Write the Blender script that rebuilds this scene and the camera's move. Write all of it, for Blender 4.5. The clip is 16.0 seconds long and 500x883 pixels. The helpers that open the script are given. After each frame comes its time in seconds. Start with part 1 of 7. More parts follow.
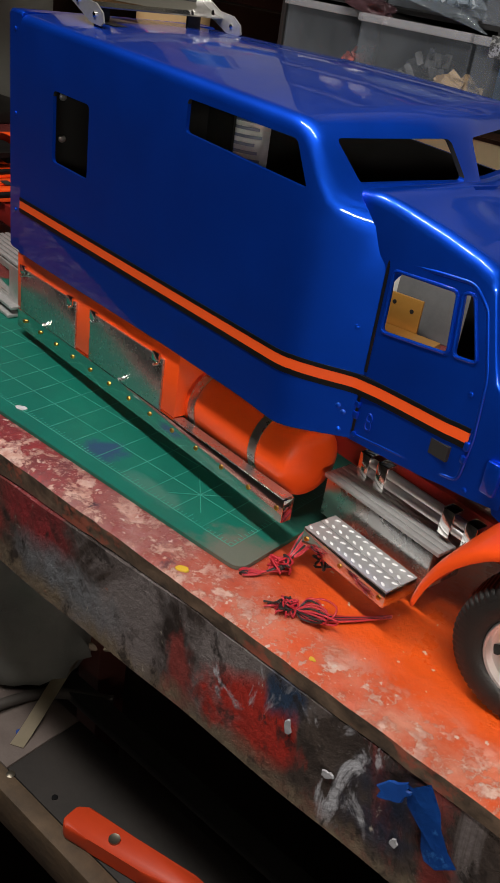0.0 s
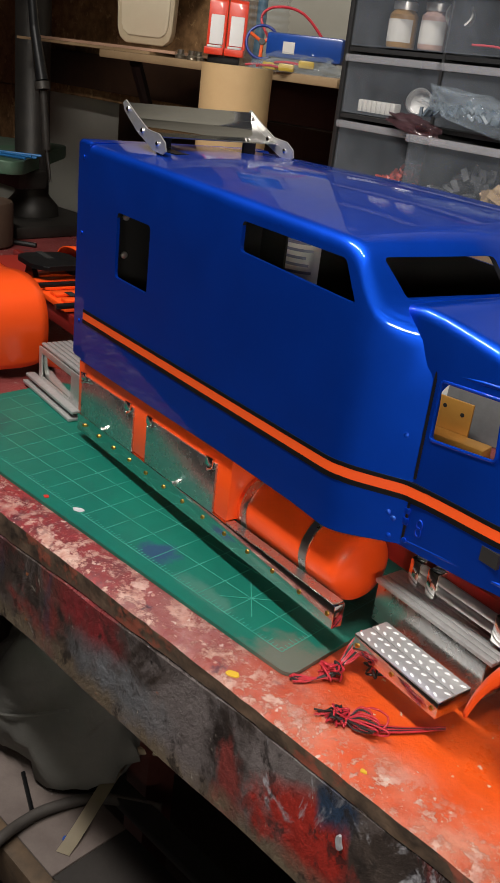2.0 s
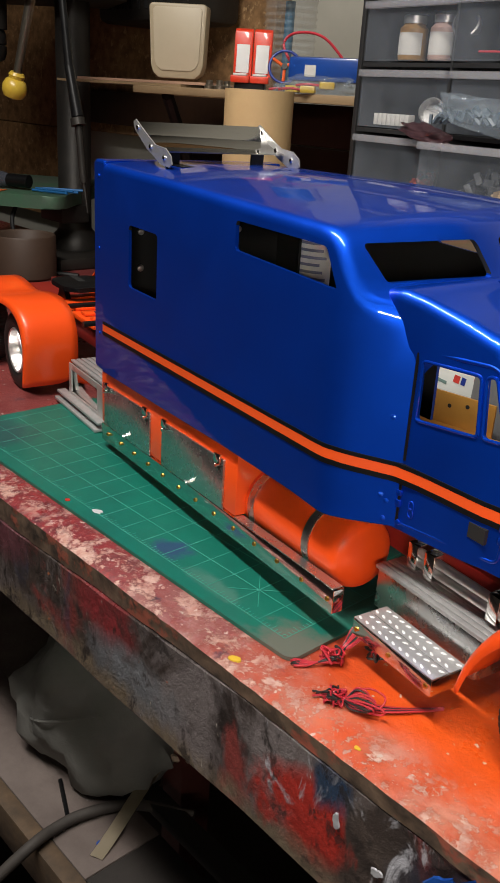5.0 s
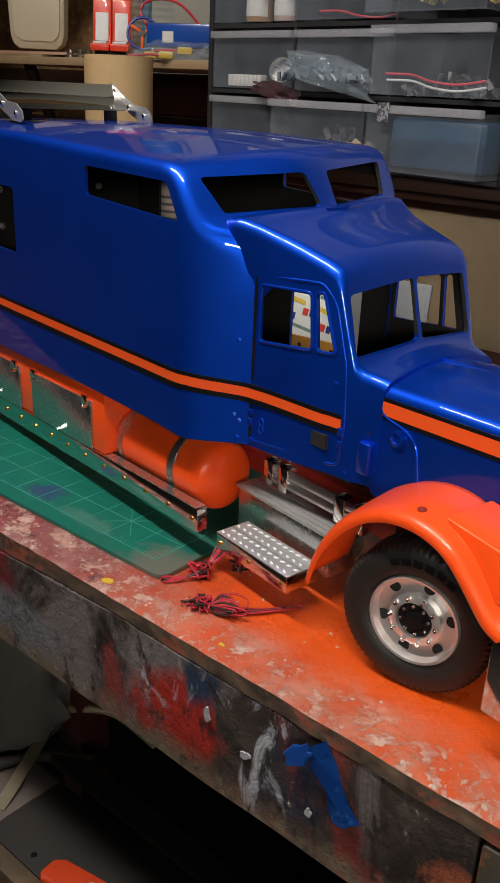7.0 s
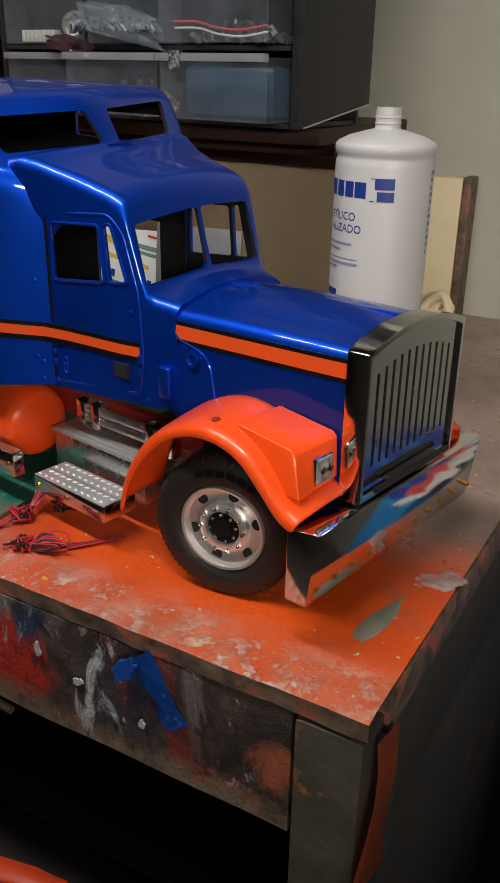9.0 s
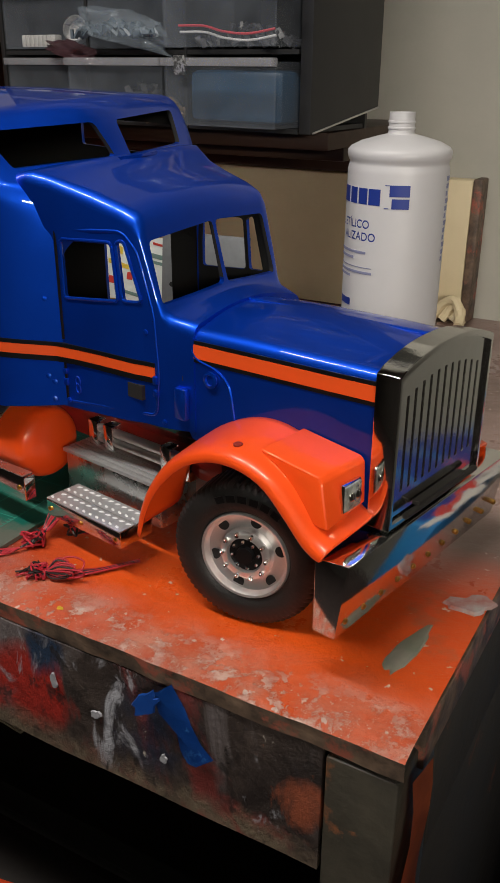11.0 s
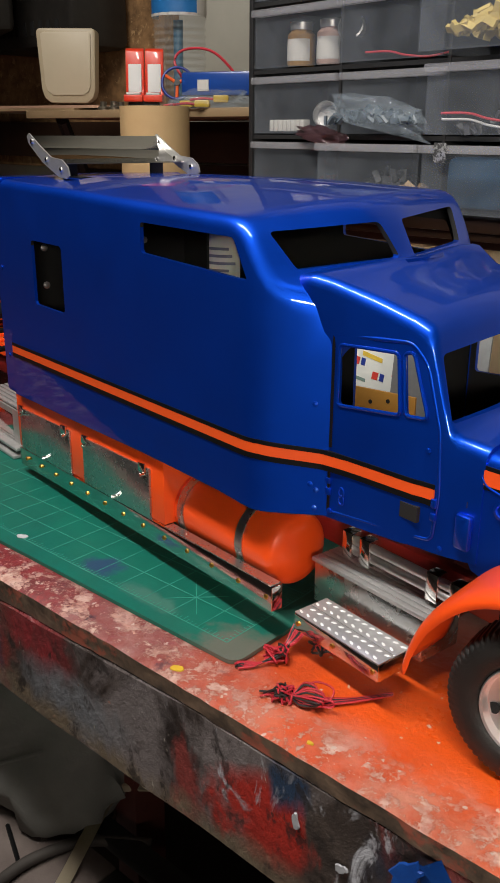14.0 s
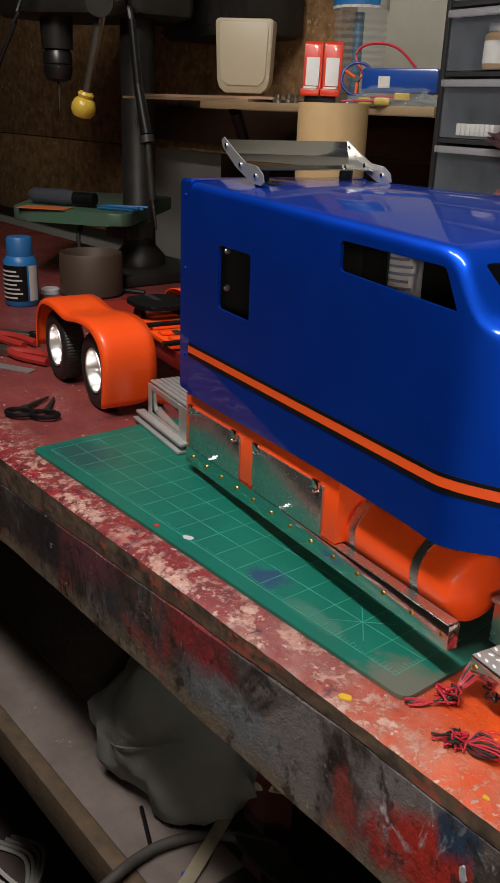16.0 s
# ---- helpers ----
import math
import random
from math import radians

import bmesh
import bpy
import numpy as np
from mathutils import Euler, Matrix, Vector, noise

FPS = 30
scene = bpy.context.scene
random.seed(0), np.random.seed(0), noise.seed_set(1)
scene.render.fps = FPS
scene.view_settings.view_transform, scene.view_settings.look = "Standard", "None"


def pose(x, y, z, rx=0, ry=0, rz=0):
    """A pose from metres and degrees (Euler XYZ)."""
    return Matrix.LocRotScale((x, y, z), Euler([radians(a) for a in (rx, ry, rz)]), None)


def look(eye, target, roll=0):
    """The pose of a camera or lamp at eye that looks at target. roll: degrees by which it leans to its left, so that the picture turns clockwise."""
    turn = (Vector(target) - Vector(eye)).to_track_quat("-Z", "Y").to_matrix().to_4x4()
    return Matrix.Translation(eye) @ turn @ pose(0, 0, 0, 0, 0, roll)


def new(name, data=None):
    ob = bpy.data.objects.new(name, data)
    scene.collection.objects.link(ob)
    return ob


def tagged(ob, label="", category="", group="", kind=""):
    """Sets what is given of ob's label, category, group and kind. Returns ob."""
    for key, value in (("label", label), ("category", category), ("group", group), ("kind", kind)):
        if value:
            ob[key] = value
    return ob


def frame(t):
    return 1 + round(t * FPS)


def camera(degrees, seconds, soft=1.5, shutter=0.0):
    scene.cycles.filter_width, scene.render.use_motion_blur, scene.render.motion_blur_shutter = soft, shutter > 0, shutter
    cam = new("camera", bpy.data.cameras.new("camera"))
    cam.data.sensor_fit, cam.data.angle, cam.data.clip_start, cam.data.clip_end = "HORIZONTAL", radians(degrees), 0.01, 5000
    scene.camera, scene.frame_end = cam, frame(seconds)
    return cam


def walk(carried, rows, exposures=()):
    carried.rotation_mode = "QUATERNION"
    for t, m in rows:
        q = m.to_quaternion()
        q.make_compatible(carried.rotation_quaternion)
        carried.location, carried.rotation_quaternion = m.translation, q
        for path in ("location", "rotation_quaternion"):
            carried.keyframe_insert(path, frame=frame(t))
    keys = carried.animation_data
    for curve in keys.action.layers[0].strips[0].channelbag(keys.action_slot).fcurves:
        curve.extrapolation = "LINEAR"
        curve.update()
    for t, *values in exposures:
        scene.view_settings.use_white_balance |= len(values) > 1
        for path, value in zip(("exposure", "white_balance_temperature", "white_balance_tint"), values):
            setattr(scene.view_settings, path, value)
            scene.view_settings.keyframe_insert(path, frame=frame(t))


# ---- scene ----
cam = camera(32.49, 16.0)
PATH = [
    (0, (0.5573, -0.3102, 0.3139), (0.2966, 0.0386, 0.0683), 8.90),
    (0.5, (0.5126, -0.2896, 0.3361), (0.2528, 0.0645, 0.0971), 9.47),
    (1, (0.5241, -0.2930, 0.3376), (0.2560, 0.0635, 0.1116), 9.38),
    (1.5, (0.5554, -0.3118, 0.3239), (0.2728, 0.0428, 0.1131), 8.49),
    (2, (0.5617, -0.3155, 0.3233), (0.2570, 0.0270, 0.1236), 7.03),
    (2.5, (0.5532, -0.3158, 0.3241), (0.2388, 0.0235, 0.1343), 6.46),
    (3, (0.5522, -0.3161, 0.3215), (0.2300, 0.0190, 0.1374), 5.97),
    (3.2, (0.5514, -0.3165, 0.3217), (0.2211, 0.0131, 0.1420), 5.46),
    (5.3, (0.6196, -0.3015, 0.3055), (0.2835, 0.0188, 0.1200), 3.53),
    (5.5, (0.6265, -0.3037, 0.3040), (0.2941, 0.0208, 0.1190), 3.37),
    (6, (0.6365, -0.3054, 0.2969), (0.3170, 0.0307, 0.1098), 3.01),
    (6.5, (0.6441, -0.3103, 0.2940), (0.3367, 0.0364, 0.1060), 3.00),
    (7, (0.6574, -0.3135, 0.2881), (0.3639, 0.0442, 0.0986), 2.78),
    (7.5, (0.6758, -0.3161, 0.2799), (0.4021, 0.0556, 0.0879), 2.52),
    (8, (0.6893, -0.3173, 0.2756), (0.4392, 0.0693, 0.0808), 2.18),
    (8.5, (0.6973, -0.3167, 0.2713), (0.4639, 0.0784, 0.0727), 1.57),
    (8.7, (0.7000, -0.3166, 0.2691), (0.4730, 0.0820, 0.0701), 1.48),
    (10.8, (0.6874, -0.3078, 0.2726), (0.4659, 0.0928, 0.0714), 0.51),
    (11, (0.6795, -0.3045, 0.2747), (0.4554, 0.0950, 0.0741), 0.40),
    (11.5, (0.6571, -0.2965, 0.2826), (0.4172, 0.0933, 0.0814), 0.13),
    (12, (0.6366, -0.2862, 0.2846), (0.3778, 0.0915, 0.0837), 0.15),
    (12.5, (0.6240, -0.2888, 0.2877), (0.3474, 0.0761, 0.0869), 0.01),
    (13, (0.6172, -0.2900, 0.2886), (0.3301, 0.0675, 0.0893), 0.00),
    (13.5, (0.6133, -0.2961, 0.2899), (0.3156, 0.0605, 0.1051), 0.26),
    (14, (0.6064, -0.2982, 0.2898), (0.2959, 0.0553, 0.1206), 0.38),
    (14.5, (0.5978, -0.2999, 0.2919), (0.2687, 0.0366, 0.1231), 0.30),
    (15, (0.5808, -0.2975, 0.2911), (0.2367, 0.0231, 0.1214), 0.10),
    (15.5, (0.5714, -0.3060, 0.3022), (0.2167, 0.0025, 0.1320), 0.74),
    (16, (0.5685, -0.3154, 0.3092), (0.2119, -0.0147, 0.1290), 2.14),
]
EXPOSURE = [(0.0, -0.32), (0.5, -0.38), (1.0, -0.07), (3.2, -0.03), (5.5, 0.0), (6.5, -0.20), (7.0, -0.38), (7.5, -0.36), (8.0, -0.32), (8.5, -0.58), (11.0, -0.62), (12.5, -0.58), (13.0, -0.40), (13.5, -0.26), (14.5, -0.13), (15.0, -0.18), (16.0, -0.24)]
walk(cam, [(t, look(eye, target, roll)) for t, eye, target, roll in PATH], EXPOSURE)

from mathutils.bvhtree import BVHTree
from mathutils.geometry import barycentric_transform

# ---------------- light ----------------
world = bpy.data.worlds.new("workshop_dark")
world.use_nodes = True
world.node_tree.nodes["Background"].inputs[0].default_value = (0.9, 0.8, 0.72, 1)
world.node_tree.nodes["Background"].inputs[1].default_value = 0.003
scene.world = world


def tube_lamp(name, eye, target, length, width, watts, colour, spread=180):
    lamp = bpy.data.lights.new(name, "AREA")
    lamp.shape, lamp.size, lamp.size_y, lamp.energy, lamp.color = "RECTANGLE", length, width, watts, colour
    lamp.spread = math.radians(spread)
    ob = new(name, lamp)
    ob.matrix_world = look(eye, target)
    return ob


tube_lamp("ceiling_tube_light", (0.14, -0.38, 1.24), (0.20, 0.10, 0.0), 1.2, 0.10, 26.5, (1.0, 0.955, 0.89))
# Unseen lamp assumed at the right front; fills in below the wall shelf.
tube_lamp("unseen_fill_lamp", (1.30, -0.70, 0.42), (0.34, 0.66, 0.10), 0.7, 0.07, 1.7, (1.0, 0.93, 0.82), 56)

# ---------------- helpers ----------------
C = 0.070          # centre line of the truck, from its right wheel hub
TRUCK = pose(0.490, 0.0275, 0, 0, 0, -10.4)


def shader(name, base, rough=0.5, metal=0.0, second=None, scale=40.0, spread=0.5, bump=0.0, bump_scale=200.0, coat=0.0, third=None, third_scale=8.0, third_at=0.6, spec=0.5, alpha=1.0):
    m = bpy.data.materials.new(name)
    m.use_nodes = True
    nt = m.node_tree
    p = nt.nodes["Principled BSDF"]
    p.inputs["Roughness"].default_value, p.inputs["Metallic"].default_value = rough, metal
    p.inputs["Coat Weight"].default_value, p.inputs["Coat Roughness"].default_value = coat, 0.04
    p.inputs["Specular IOR Level"].default_value = spec
    p.inputs["Base Color"].default_value = (*base, 1)
    tc = nt.nodes.new("ShaderNodeTexCoord")
    out = None
    if second:
        a = nt.nodes.new("ShaderNodeTexNoise")
        a.inputs["Scale"].default_value, a.inputs["Detail"].default_value, a.inputs["Roughness"].default_value = scale, 6, 0.65
        nt.links.new(tc.outputs["Object"], a.inputs["Vector"])
        ramp = nt.nodes.new("ShaderNodeValToRGB")
        ramp.color_ramp.elements[0].position, ramp.color_ramp.elements[1].position = 0.5 - spread / 2, 0.5 + spread / 2
        ramp.color_ramp.elements[0].color, ramp.color_ramp.elements[1].color = (*base, 1), (*second, 1)
        nt.links.new(a.outputs["Fac"], ramp.inputs["Fac"])
        out = ramp.outputs["Color"]
        rr = nt.nodes.new("ShaderNodeMapRange")
        rr.inputs["To Min"].default_value, rr.inputs["To Max"].default_value = max(0.02, rough - 0.08), min(1, rough + 0.08)
        nt.links.new(a.outputs["Fac"], rr.inputs["Value"])
        nt.links.new(rr.outputs["Result"], p.inputs["Roughness"])
    if third:
        b = nt.nodes.new("ShaderNodeTexNoise")
        b.inputs["Scale"].default_value, b.inputs["Detail"].default_value, b.inputs["Roughness"].default_value = third_scale, 8, 0.7
        nt.links.new(tc.outputs["Object"], b.inputs["Vector"])
        r2 = nt.nodes.new("ShaderNodeValToRGB")
        r2.color_ramp.elements[0].position, r2.color_ramp.elements[1].position = third_at, third_at + 0.06
        nt.links.new(b.outputs["Fac"], r2.inputs["Fac"])
        mix = nt.nodes.new("ShaderNodeMix")
        mix.data_type = "RGBA"
        nt.links.new(r2.outputs["Color"], mix.inputs["Factor"])
        nt.links.new(out, mix.inputs["A"]) if out else None
        mix.inputs["B"].default_value = (*third, 1)
        if not out:
            mix.inputs["A"].default_value = (*base, 1)
        out = mix.outputs["Result"]
    if out:
        nt.links.new(out, p.inputs["Base Color"])
    if bump:
        c = nt.nodes.new("ShaderNodeTexNoise")
        c.inputs["Scale"].default_value, c.inputs["Detail"].default_value = bump_scale, 6
        nt.links.new(tc.outputs["Object"], c.inputs["Vector"])
        bn = nt.nodes.new("ShaderNodeBump")
        bn.inputs["Strength"].default_value, bn.inputs["Distance"].default_value = bump, 0.002
        nt.links.new(c.outputs["Fac"], bn.inputs["Height"])
        nt.links.new(bn.outputs["Normal"], p.inputs["Normal"])
        nt.links.new(bn.outputs["Normal"], p.inputs["Coat Normal"])
    return m


def shell_of(ob, t=0.0016):
    mod = ob.modifiers.new("thick", "SOLIDIFY")
    mod.thickness, mod.offset = t, 0.0
    return ob


def subsurf(ob, levels=2):
    mod = ob.modifiers.new("smooth", "SUBSURF")
    mod.levels = mod.render_levels = levels
    return ob


def finish(bm, smooth=40):
    bmesh.ops.recalc_face_normals(bm, faces=bm.faces)
    for f in bm.faces:
        f.smooth = True
    for e in bm.edges:
        if len(e.link_faces) == 2 and e.calc_face_angle(0) > radians(smooth):
            e.smooth = False


def part(name, bm, material, parent=None, label="", smooth=40):
    """Links a bmesh as one mesh object, under a thing or a part."""
    finish(bm, smooth)
    me = bpy.data.meshes.new(name)
    bm.to_mesh(me)
    bm.free()
    for m in (material if isinstance(material, (list, tuple)) else [material]):
        me.materials.append(m)
    ob = new(name, me)
    if parent:
        ob.parent = parent
    return tagged(ob, label)


def thing(name, m, label, category, group="", kind=""):
    ob = new(name)
    ob.matrix_world = m
    ob.empty_display_size = 0.02
    return tagged(ob, label, category, group, kind)


def box(bm, x0, x1, y0, y1, z0, z1, bevel=0.0, m=None):
    vs = [bm.verts.new((x, y, z)) for x in (x0, x1) for y in (y0, y1) for z in (z0, z1)]
    fs = [bm.faces.new([vs[i] for i in q]) for q in ((0, 1, 3, 2), (4, 6, 7, 5), (0, 4, 5, 1), (2, 3, 7, 6), (0, 2, 6, 4), (1, 5, 7, 3))]
    if bevel:
        es = list({e for f in fs for e in f.edges})
        r = bmesh.ops.bevel(bm, geom=es, offset=bevel, segments=2, profile=0.5, affect="EDGES")
        vs = list({v for f in r["faces"] for v in f.verts} | {v for v in vs if v.is_valid})
    if m is not None:
        bmesh.ops.transform(bm, matrix=m, verts=[v for v in vs if v.is_valid])
    return bm


def boxed(*a, **k):
    return box(bmesh.new(), *a, **k)


def rounded(pts, r, n=4):
    """The polygon with its corners rounded off."""
    out = []
    for k, p in enumerate(pts):
        p0, p1, p2 = Vector(pts[k - 1]), Vector(p), Vector(pts[(k + 1) % len(pts)])
        a, b = p1 + (p0 - p1).normalized() * r, p1 + (p2 - p1).normalized() * r
        out += [tuple((1 - t) ** 2 * a + 2 * t * (1 - t) * p1 + t * t * b) for t in [i / n for i in range(n + 1)]]
    return out


def prism(bm, pts, axis, a, b, bevel=0.0):
    """A polygon of (u, v) drawn across the axis, from a to b."""
    def at(u, v, w):
        return {"x": (w, u, v), "y": (u, w, v), "z": (u, v, w)}[axis]
    lo, hi = [bm.verts.new(at(u, v, a)) for u, v in pts], [bm.verts.new(at(u, v, b)) for u, v in pts]
    n = len(pts)
    fs = [bm.faces.new(lo), bm.faces.new(hi[::-1])] + [bm.faces.new((lo[i], hi[i], hi[(i + 1) % n], lo[(i + 1) % n])) for i in range(n)]
    if bevel:
        bmesh.ops.bevel(bm, geom=list({e for f in fs for e in f.edges}), offset=bevel, segments=2, profile=0.5, affect="EDGES")
    return bm


def lathe(bm, profile, seg=32, m=None, close=True):
    """Turns (radius, height) round z; m lays it elsewhere."""
    m = m or Matrix()
    rings = []
    for r, z in profile:
        if r < 1e-6:
            rings.append([bm.verts.new(m @ Vector((0, 0, z)))])
        else:
            rings.append([bm.verts.new(m @ Vector((r * math.cos(2 * math.pi * i / seg), r * math.sin(2 * math.pi * i / seg), z))) for i in range(seg)])
    for a, b in zip(rings, rings[1:]):
        for i in range(seg):
            j = (i + 1) % seg
            q = [a[i % len(a)], a[j % len(a)], b[j % len(b)], b[i % len(b)]]
            q = [v for k, v in enumerate(q) if v not in q[:k]]
            if len(q) > 2:
                bm.faces.new(q)
    if close:
        for ring in (rings[0], rings[-1]):
            if len(ring) > 2:
                bm.faces.new(ring)
    return bm


def along(a, b):
    """A frame at a whose z runs to b."""
    a, b = Vector(a), Vector(b)
    return Matrix.Translation(a) @ (b - a).to_track_quat("Z", "Y").to_matrix().to_4x4()


def rod(bm, a, b, r, seg=16, r2=None):
    d = (Vector(b) - Vector(a)).length
    return lathe(bm, [(r, 0), (r if r2 is None else r2, d)], seg, along(a, b))


def hose(bm, pts, r, seg=8, steps=6):
    """A round cable through the points, curved."""
    p = [Vector(q) for q in pts]
    p = [2 * p[0] - p[1]] + p + [2 * p[-1] - p[-2]]
    line = []
    for i in range(1, len(p) - 2):
        for k in range(steps):
            t = k / steps
            line.append(0.5 * (2 * p[i] + (p[i + 1] - p[i - 1]) * t + (2 * p[i - 1] - 5 * p[i] + 4 * p[i + 1] - p[i + 2]) * t * t + (3 * p[i] - p[i - 1] - 3 * p[i + 1] + p[i + 2]) * t ** 3))
    line.append(p[-2])
    rings = []
    up = Vector((0.13, 0.21, 0.97))
    for i, q in enumerate(line):
        d = (line[min(i + 1, len(line) - 1)] - line[max(i - 1, 0)]).normalized()
        u = d.cross(up).normalized()
        v = d.cross(u)
        rings.append([bm.verts.new(q + r * (math.cos(2 * math.pi * k / seg) * u + math.sin(2 * math.pi * k / seg) * v)) for k in range(seg)])
    for a, b in zip(rings, rings[1:]):
        for k in range(seg):
            bm.faces.new((a[k], a[(k + 1) % seg], b[(k + 1) % seg], b[k]))
    bm.faces.new(rings[0]), bm.faces.new(rings[-1])
    return bm


def loft(bm, stations, mid=C, arc=6, top=8, matidx=0):
    """A body along x. Stations: x, half width, bottom, top of the side's curve, corner radius, crown, and half width of the lower side."""
    rows = []
    for x, hw, zb, zt, r, crown, *low in stations:
        lw = low[0] if low else hw
        pts = [(-lw, zb), (-lw, zb + 0.35 * (zt - zb)), (-lw, zb + 0.7 * (zt - zb))]
        for k in range(arc + 1):
            a = math.pi - k / arc * math.pi / 2
            pts.append((-hw + r + r * math.cos(a), zt - r + r * math.sin(a)))
        for k in range(1, top // 2 + 1):
            u = k / (top // 2)
            y = (-hw + r) * (1 - u)
            pts.append((y, zt + crown * (1 - (1 - u) ** 2)))
        full = pts + [(-y, z) for y, z in pts[-2::-1]]
        rows.append([bm.verts.new((x, mid + y, z)) for y, z in full])
    fs = []
    for a, b in zip(rows, rows[1:]):
        for i in range(len(a) - 1):
            fs.append(bm.faces.new((a[i], b[i], b[i + 1], a[i + 1])))
        fs.append(bm.faces.new((a[-1], b[-1], b[0], a[0])))
    fs += [bm.faces.new(rows[0]), bm.faces.new(rows[-1][::-1])]
    for f in fs:
        f.material_index = matidx
    bmesh.ops.recalc_face_normals(bm, faces=bm.faces)
    return bm


def carve(name, solid, cutters, materials, parent, label="", smooth=35, inside=None):
    """Cuts the cutters out of the solid and links what is left as one mesh."""
    def temp(bm):
        bmesh.ops.recalc_face_normals(bm, faces=bm.faces)
        me = bpy.data.meshes.new("temp")
        bm.to_mesh(me)
        bm.free()
        for m in materials:
            me.materials.append(m)
        return new("temp", me)
    smooth_bm = solid.copy()
    bmesh.ops.recalc_face_normals(smooth_bm, faces=smooth_bm.faces)
    bmesh.ops.delete(smooth_bm, geom=[f for f in smooth_bm.faces if abs(f.normal.x) > 0.97 or f.normal.z < -0.9], context="FACES")
    bmesh.ops.triangulate(smooth_bm, faces=smooth_bm.faces)
    smooth_bm.normal_update()
    smooth_bm.faces.ensure_lookup_table()
    tree = BVHTree.FromBMesh(smooth_bm)
    ob = temp(solid)
    cuts = [temp(b) for b in cutters]
    for c in cuts:
        mod = ob.modifiers.new("cut", "BOOLEAN")
        mod.operation, mod.object, mod.solver = "DIFFERENCE", c, "EXACT"
    me = bpy.data.meshes.new_from_object(ob.evaluated_get(bpy.context.evaluated_depsgraph_get()))
    for o in [ob] + cuts:
        bpy.data.objects.remove(o)
    bm = bmesh.new()
    bm.from_mesh(me)
    bmesh.ops.remove_doubles(bm, verts=bm.verts, dist=1e-6)
    bm.normal_update()
    for f in bm.faces:
        f.smooth = True
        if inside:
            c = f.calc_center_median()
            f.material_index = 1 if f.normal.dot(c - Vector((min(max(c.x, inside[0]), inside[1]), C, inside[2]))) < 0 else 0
    for e in bm.edges:
        e.smooth = not (len(e.link_faces) == 2 and e.calc_face_angle(0) > radians(smooth))
    me.materials.clear()
    for m in materials:
        me.materials.append(m)
    bm.to_mesh(me)
    bm.free()
    me.name = name
    if inside:
        # the outside keeps the even shading of the uncut body
        normals = []
        for poly in me.polygons:
            for li in poly.loop_indices:
                co = me.vertices[me.loops[li].vertex_index].co
                hit, nor, fi, dist = tree.find_nearest(co)
                n = poly.normal.copy()
                if poly.material_index == 0 and fi is not None and dist < 0.0008:
                    vs = smooth_bm.faces[fi].verts
                    n2 = barycentric_transform(hit, vs[0].co, vs[1].co, vs[2].co, vs[0].normal, vs[1].normal, vs[2].normal).normalized()
                    if n2.dot(n) > 0.75:
                        n = n2
                normals.append(n)
        me.normals_split_custom_set(normals)
    smooth_bm.free()
    out = new(name, me)
    out.parent = parent
    return tagged(out, label)


# ---------------- materials ----------------
BLUE = shader("blue_candy_paint", (0.001, 0.050, 0.48), 0.46, 0.80, (0.001, 0.060, 0.55), 30, 0.8, 0.06, 34, coat=0.72, spec=0.2)
BLUE.node_tree.nodes["Principled BSDF"].inputs["Coat Roughness"].default_value = 0.025
ORANGE = shader("orange_gloss_paint", (0.84, 0.076, 0.009), 0.38, 0.0, (0.88, 0.084, 0.010), 25, 0.8, 0.015, 60, coat=0.5, spec=0.25)
STRIPE = shader("orange_stripe_paint", (0.80, 0.085, 0.015), 0.4, 0.0, (0.7, 0.085, 0.012), 60, 0.6)
BLACK = shader("black_paint", (0.003, 0.003, 0.004), 0.4, 0.0, (0.007, 0.007, 0.007), 80, 0.6, spec=0.25)
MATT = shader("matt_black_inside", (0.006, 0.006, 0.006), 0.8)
RUBBER = shader("tyre_rubber", (0.008, 0.008, 0.008), 0.50, 0.0, (0.014, 0.013, 0.012), 90, 0.5, 0.15, 500)
CHROME = shader("polished_aluminium", (0.78, 0.77, 0.75), 0.10, 1.0, (0.70, 0.69, 0.67), 120, 0.6, 0.02, 300)
SATIN = shader("satin_aluminium", (0.66, 0.65, 0.64), 0.40, 0.8, (0.48, 0.47, 0.46), 150, 0.6, 0.05, 400)
SHEET = shader("aluminium_sheet", (0.60, 0.61, 0.60), 0.27, 0.95, (0.54, 0.54, 0.53), 60, 0.6, 0.02, 150)
RIM = shader("silver_wheel_metal", (0.93, 0.92, 0.91), 0.32, 0.88, (0.84, 0.83, 0.82), 90, 0.6, 0.02, 300)
LENS = shader("headlight_lens", (0.40, 0.41, 0.36), 0.14, 0.1, (0.16, 0.165, 0.15), 250, 0.3, 0.4, 500, coat=1.0)
BRASS = shader("brass", (0.75, 0.42, 0.10), 0.3, 1.0)
TREAD = shader("bright_tread_plate", (0.50, 0.50, 0.50), 0.40, 0.5, (0.36, 0.35, 0.35), 150, 0.6, 0.05, 400)
GREEN = shader("green_mat_vinyl", (0.003, 0.152, 0.104), 0.42, 0.0, (0.004, 0.090, 0.068), 14, 0.6, 0.05, 900, third=(0.05, 0.15, 0.12), third_scale=26, third_at=0.64)
RUBBED = GREEN.node_tree


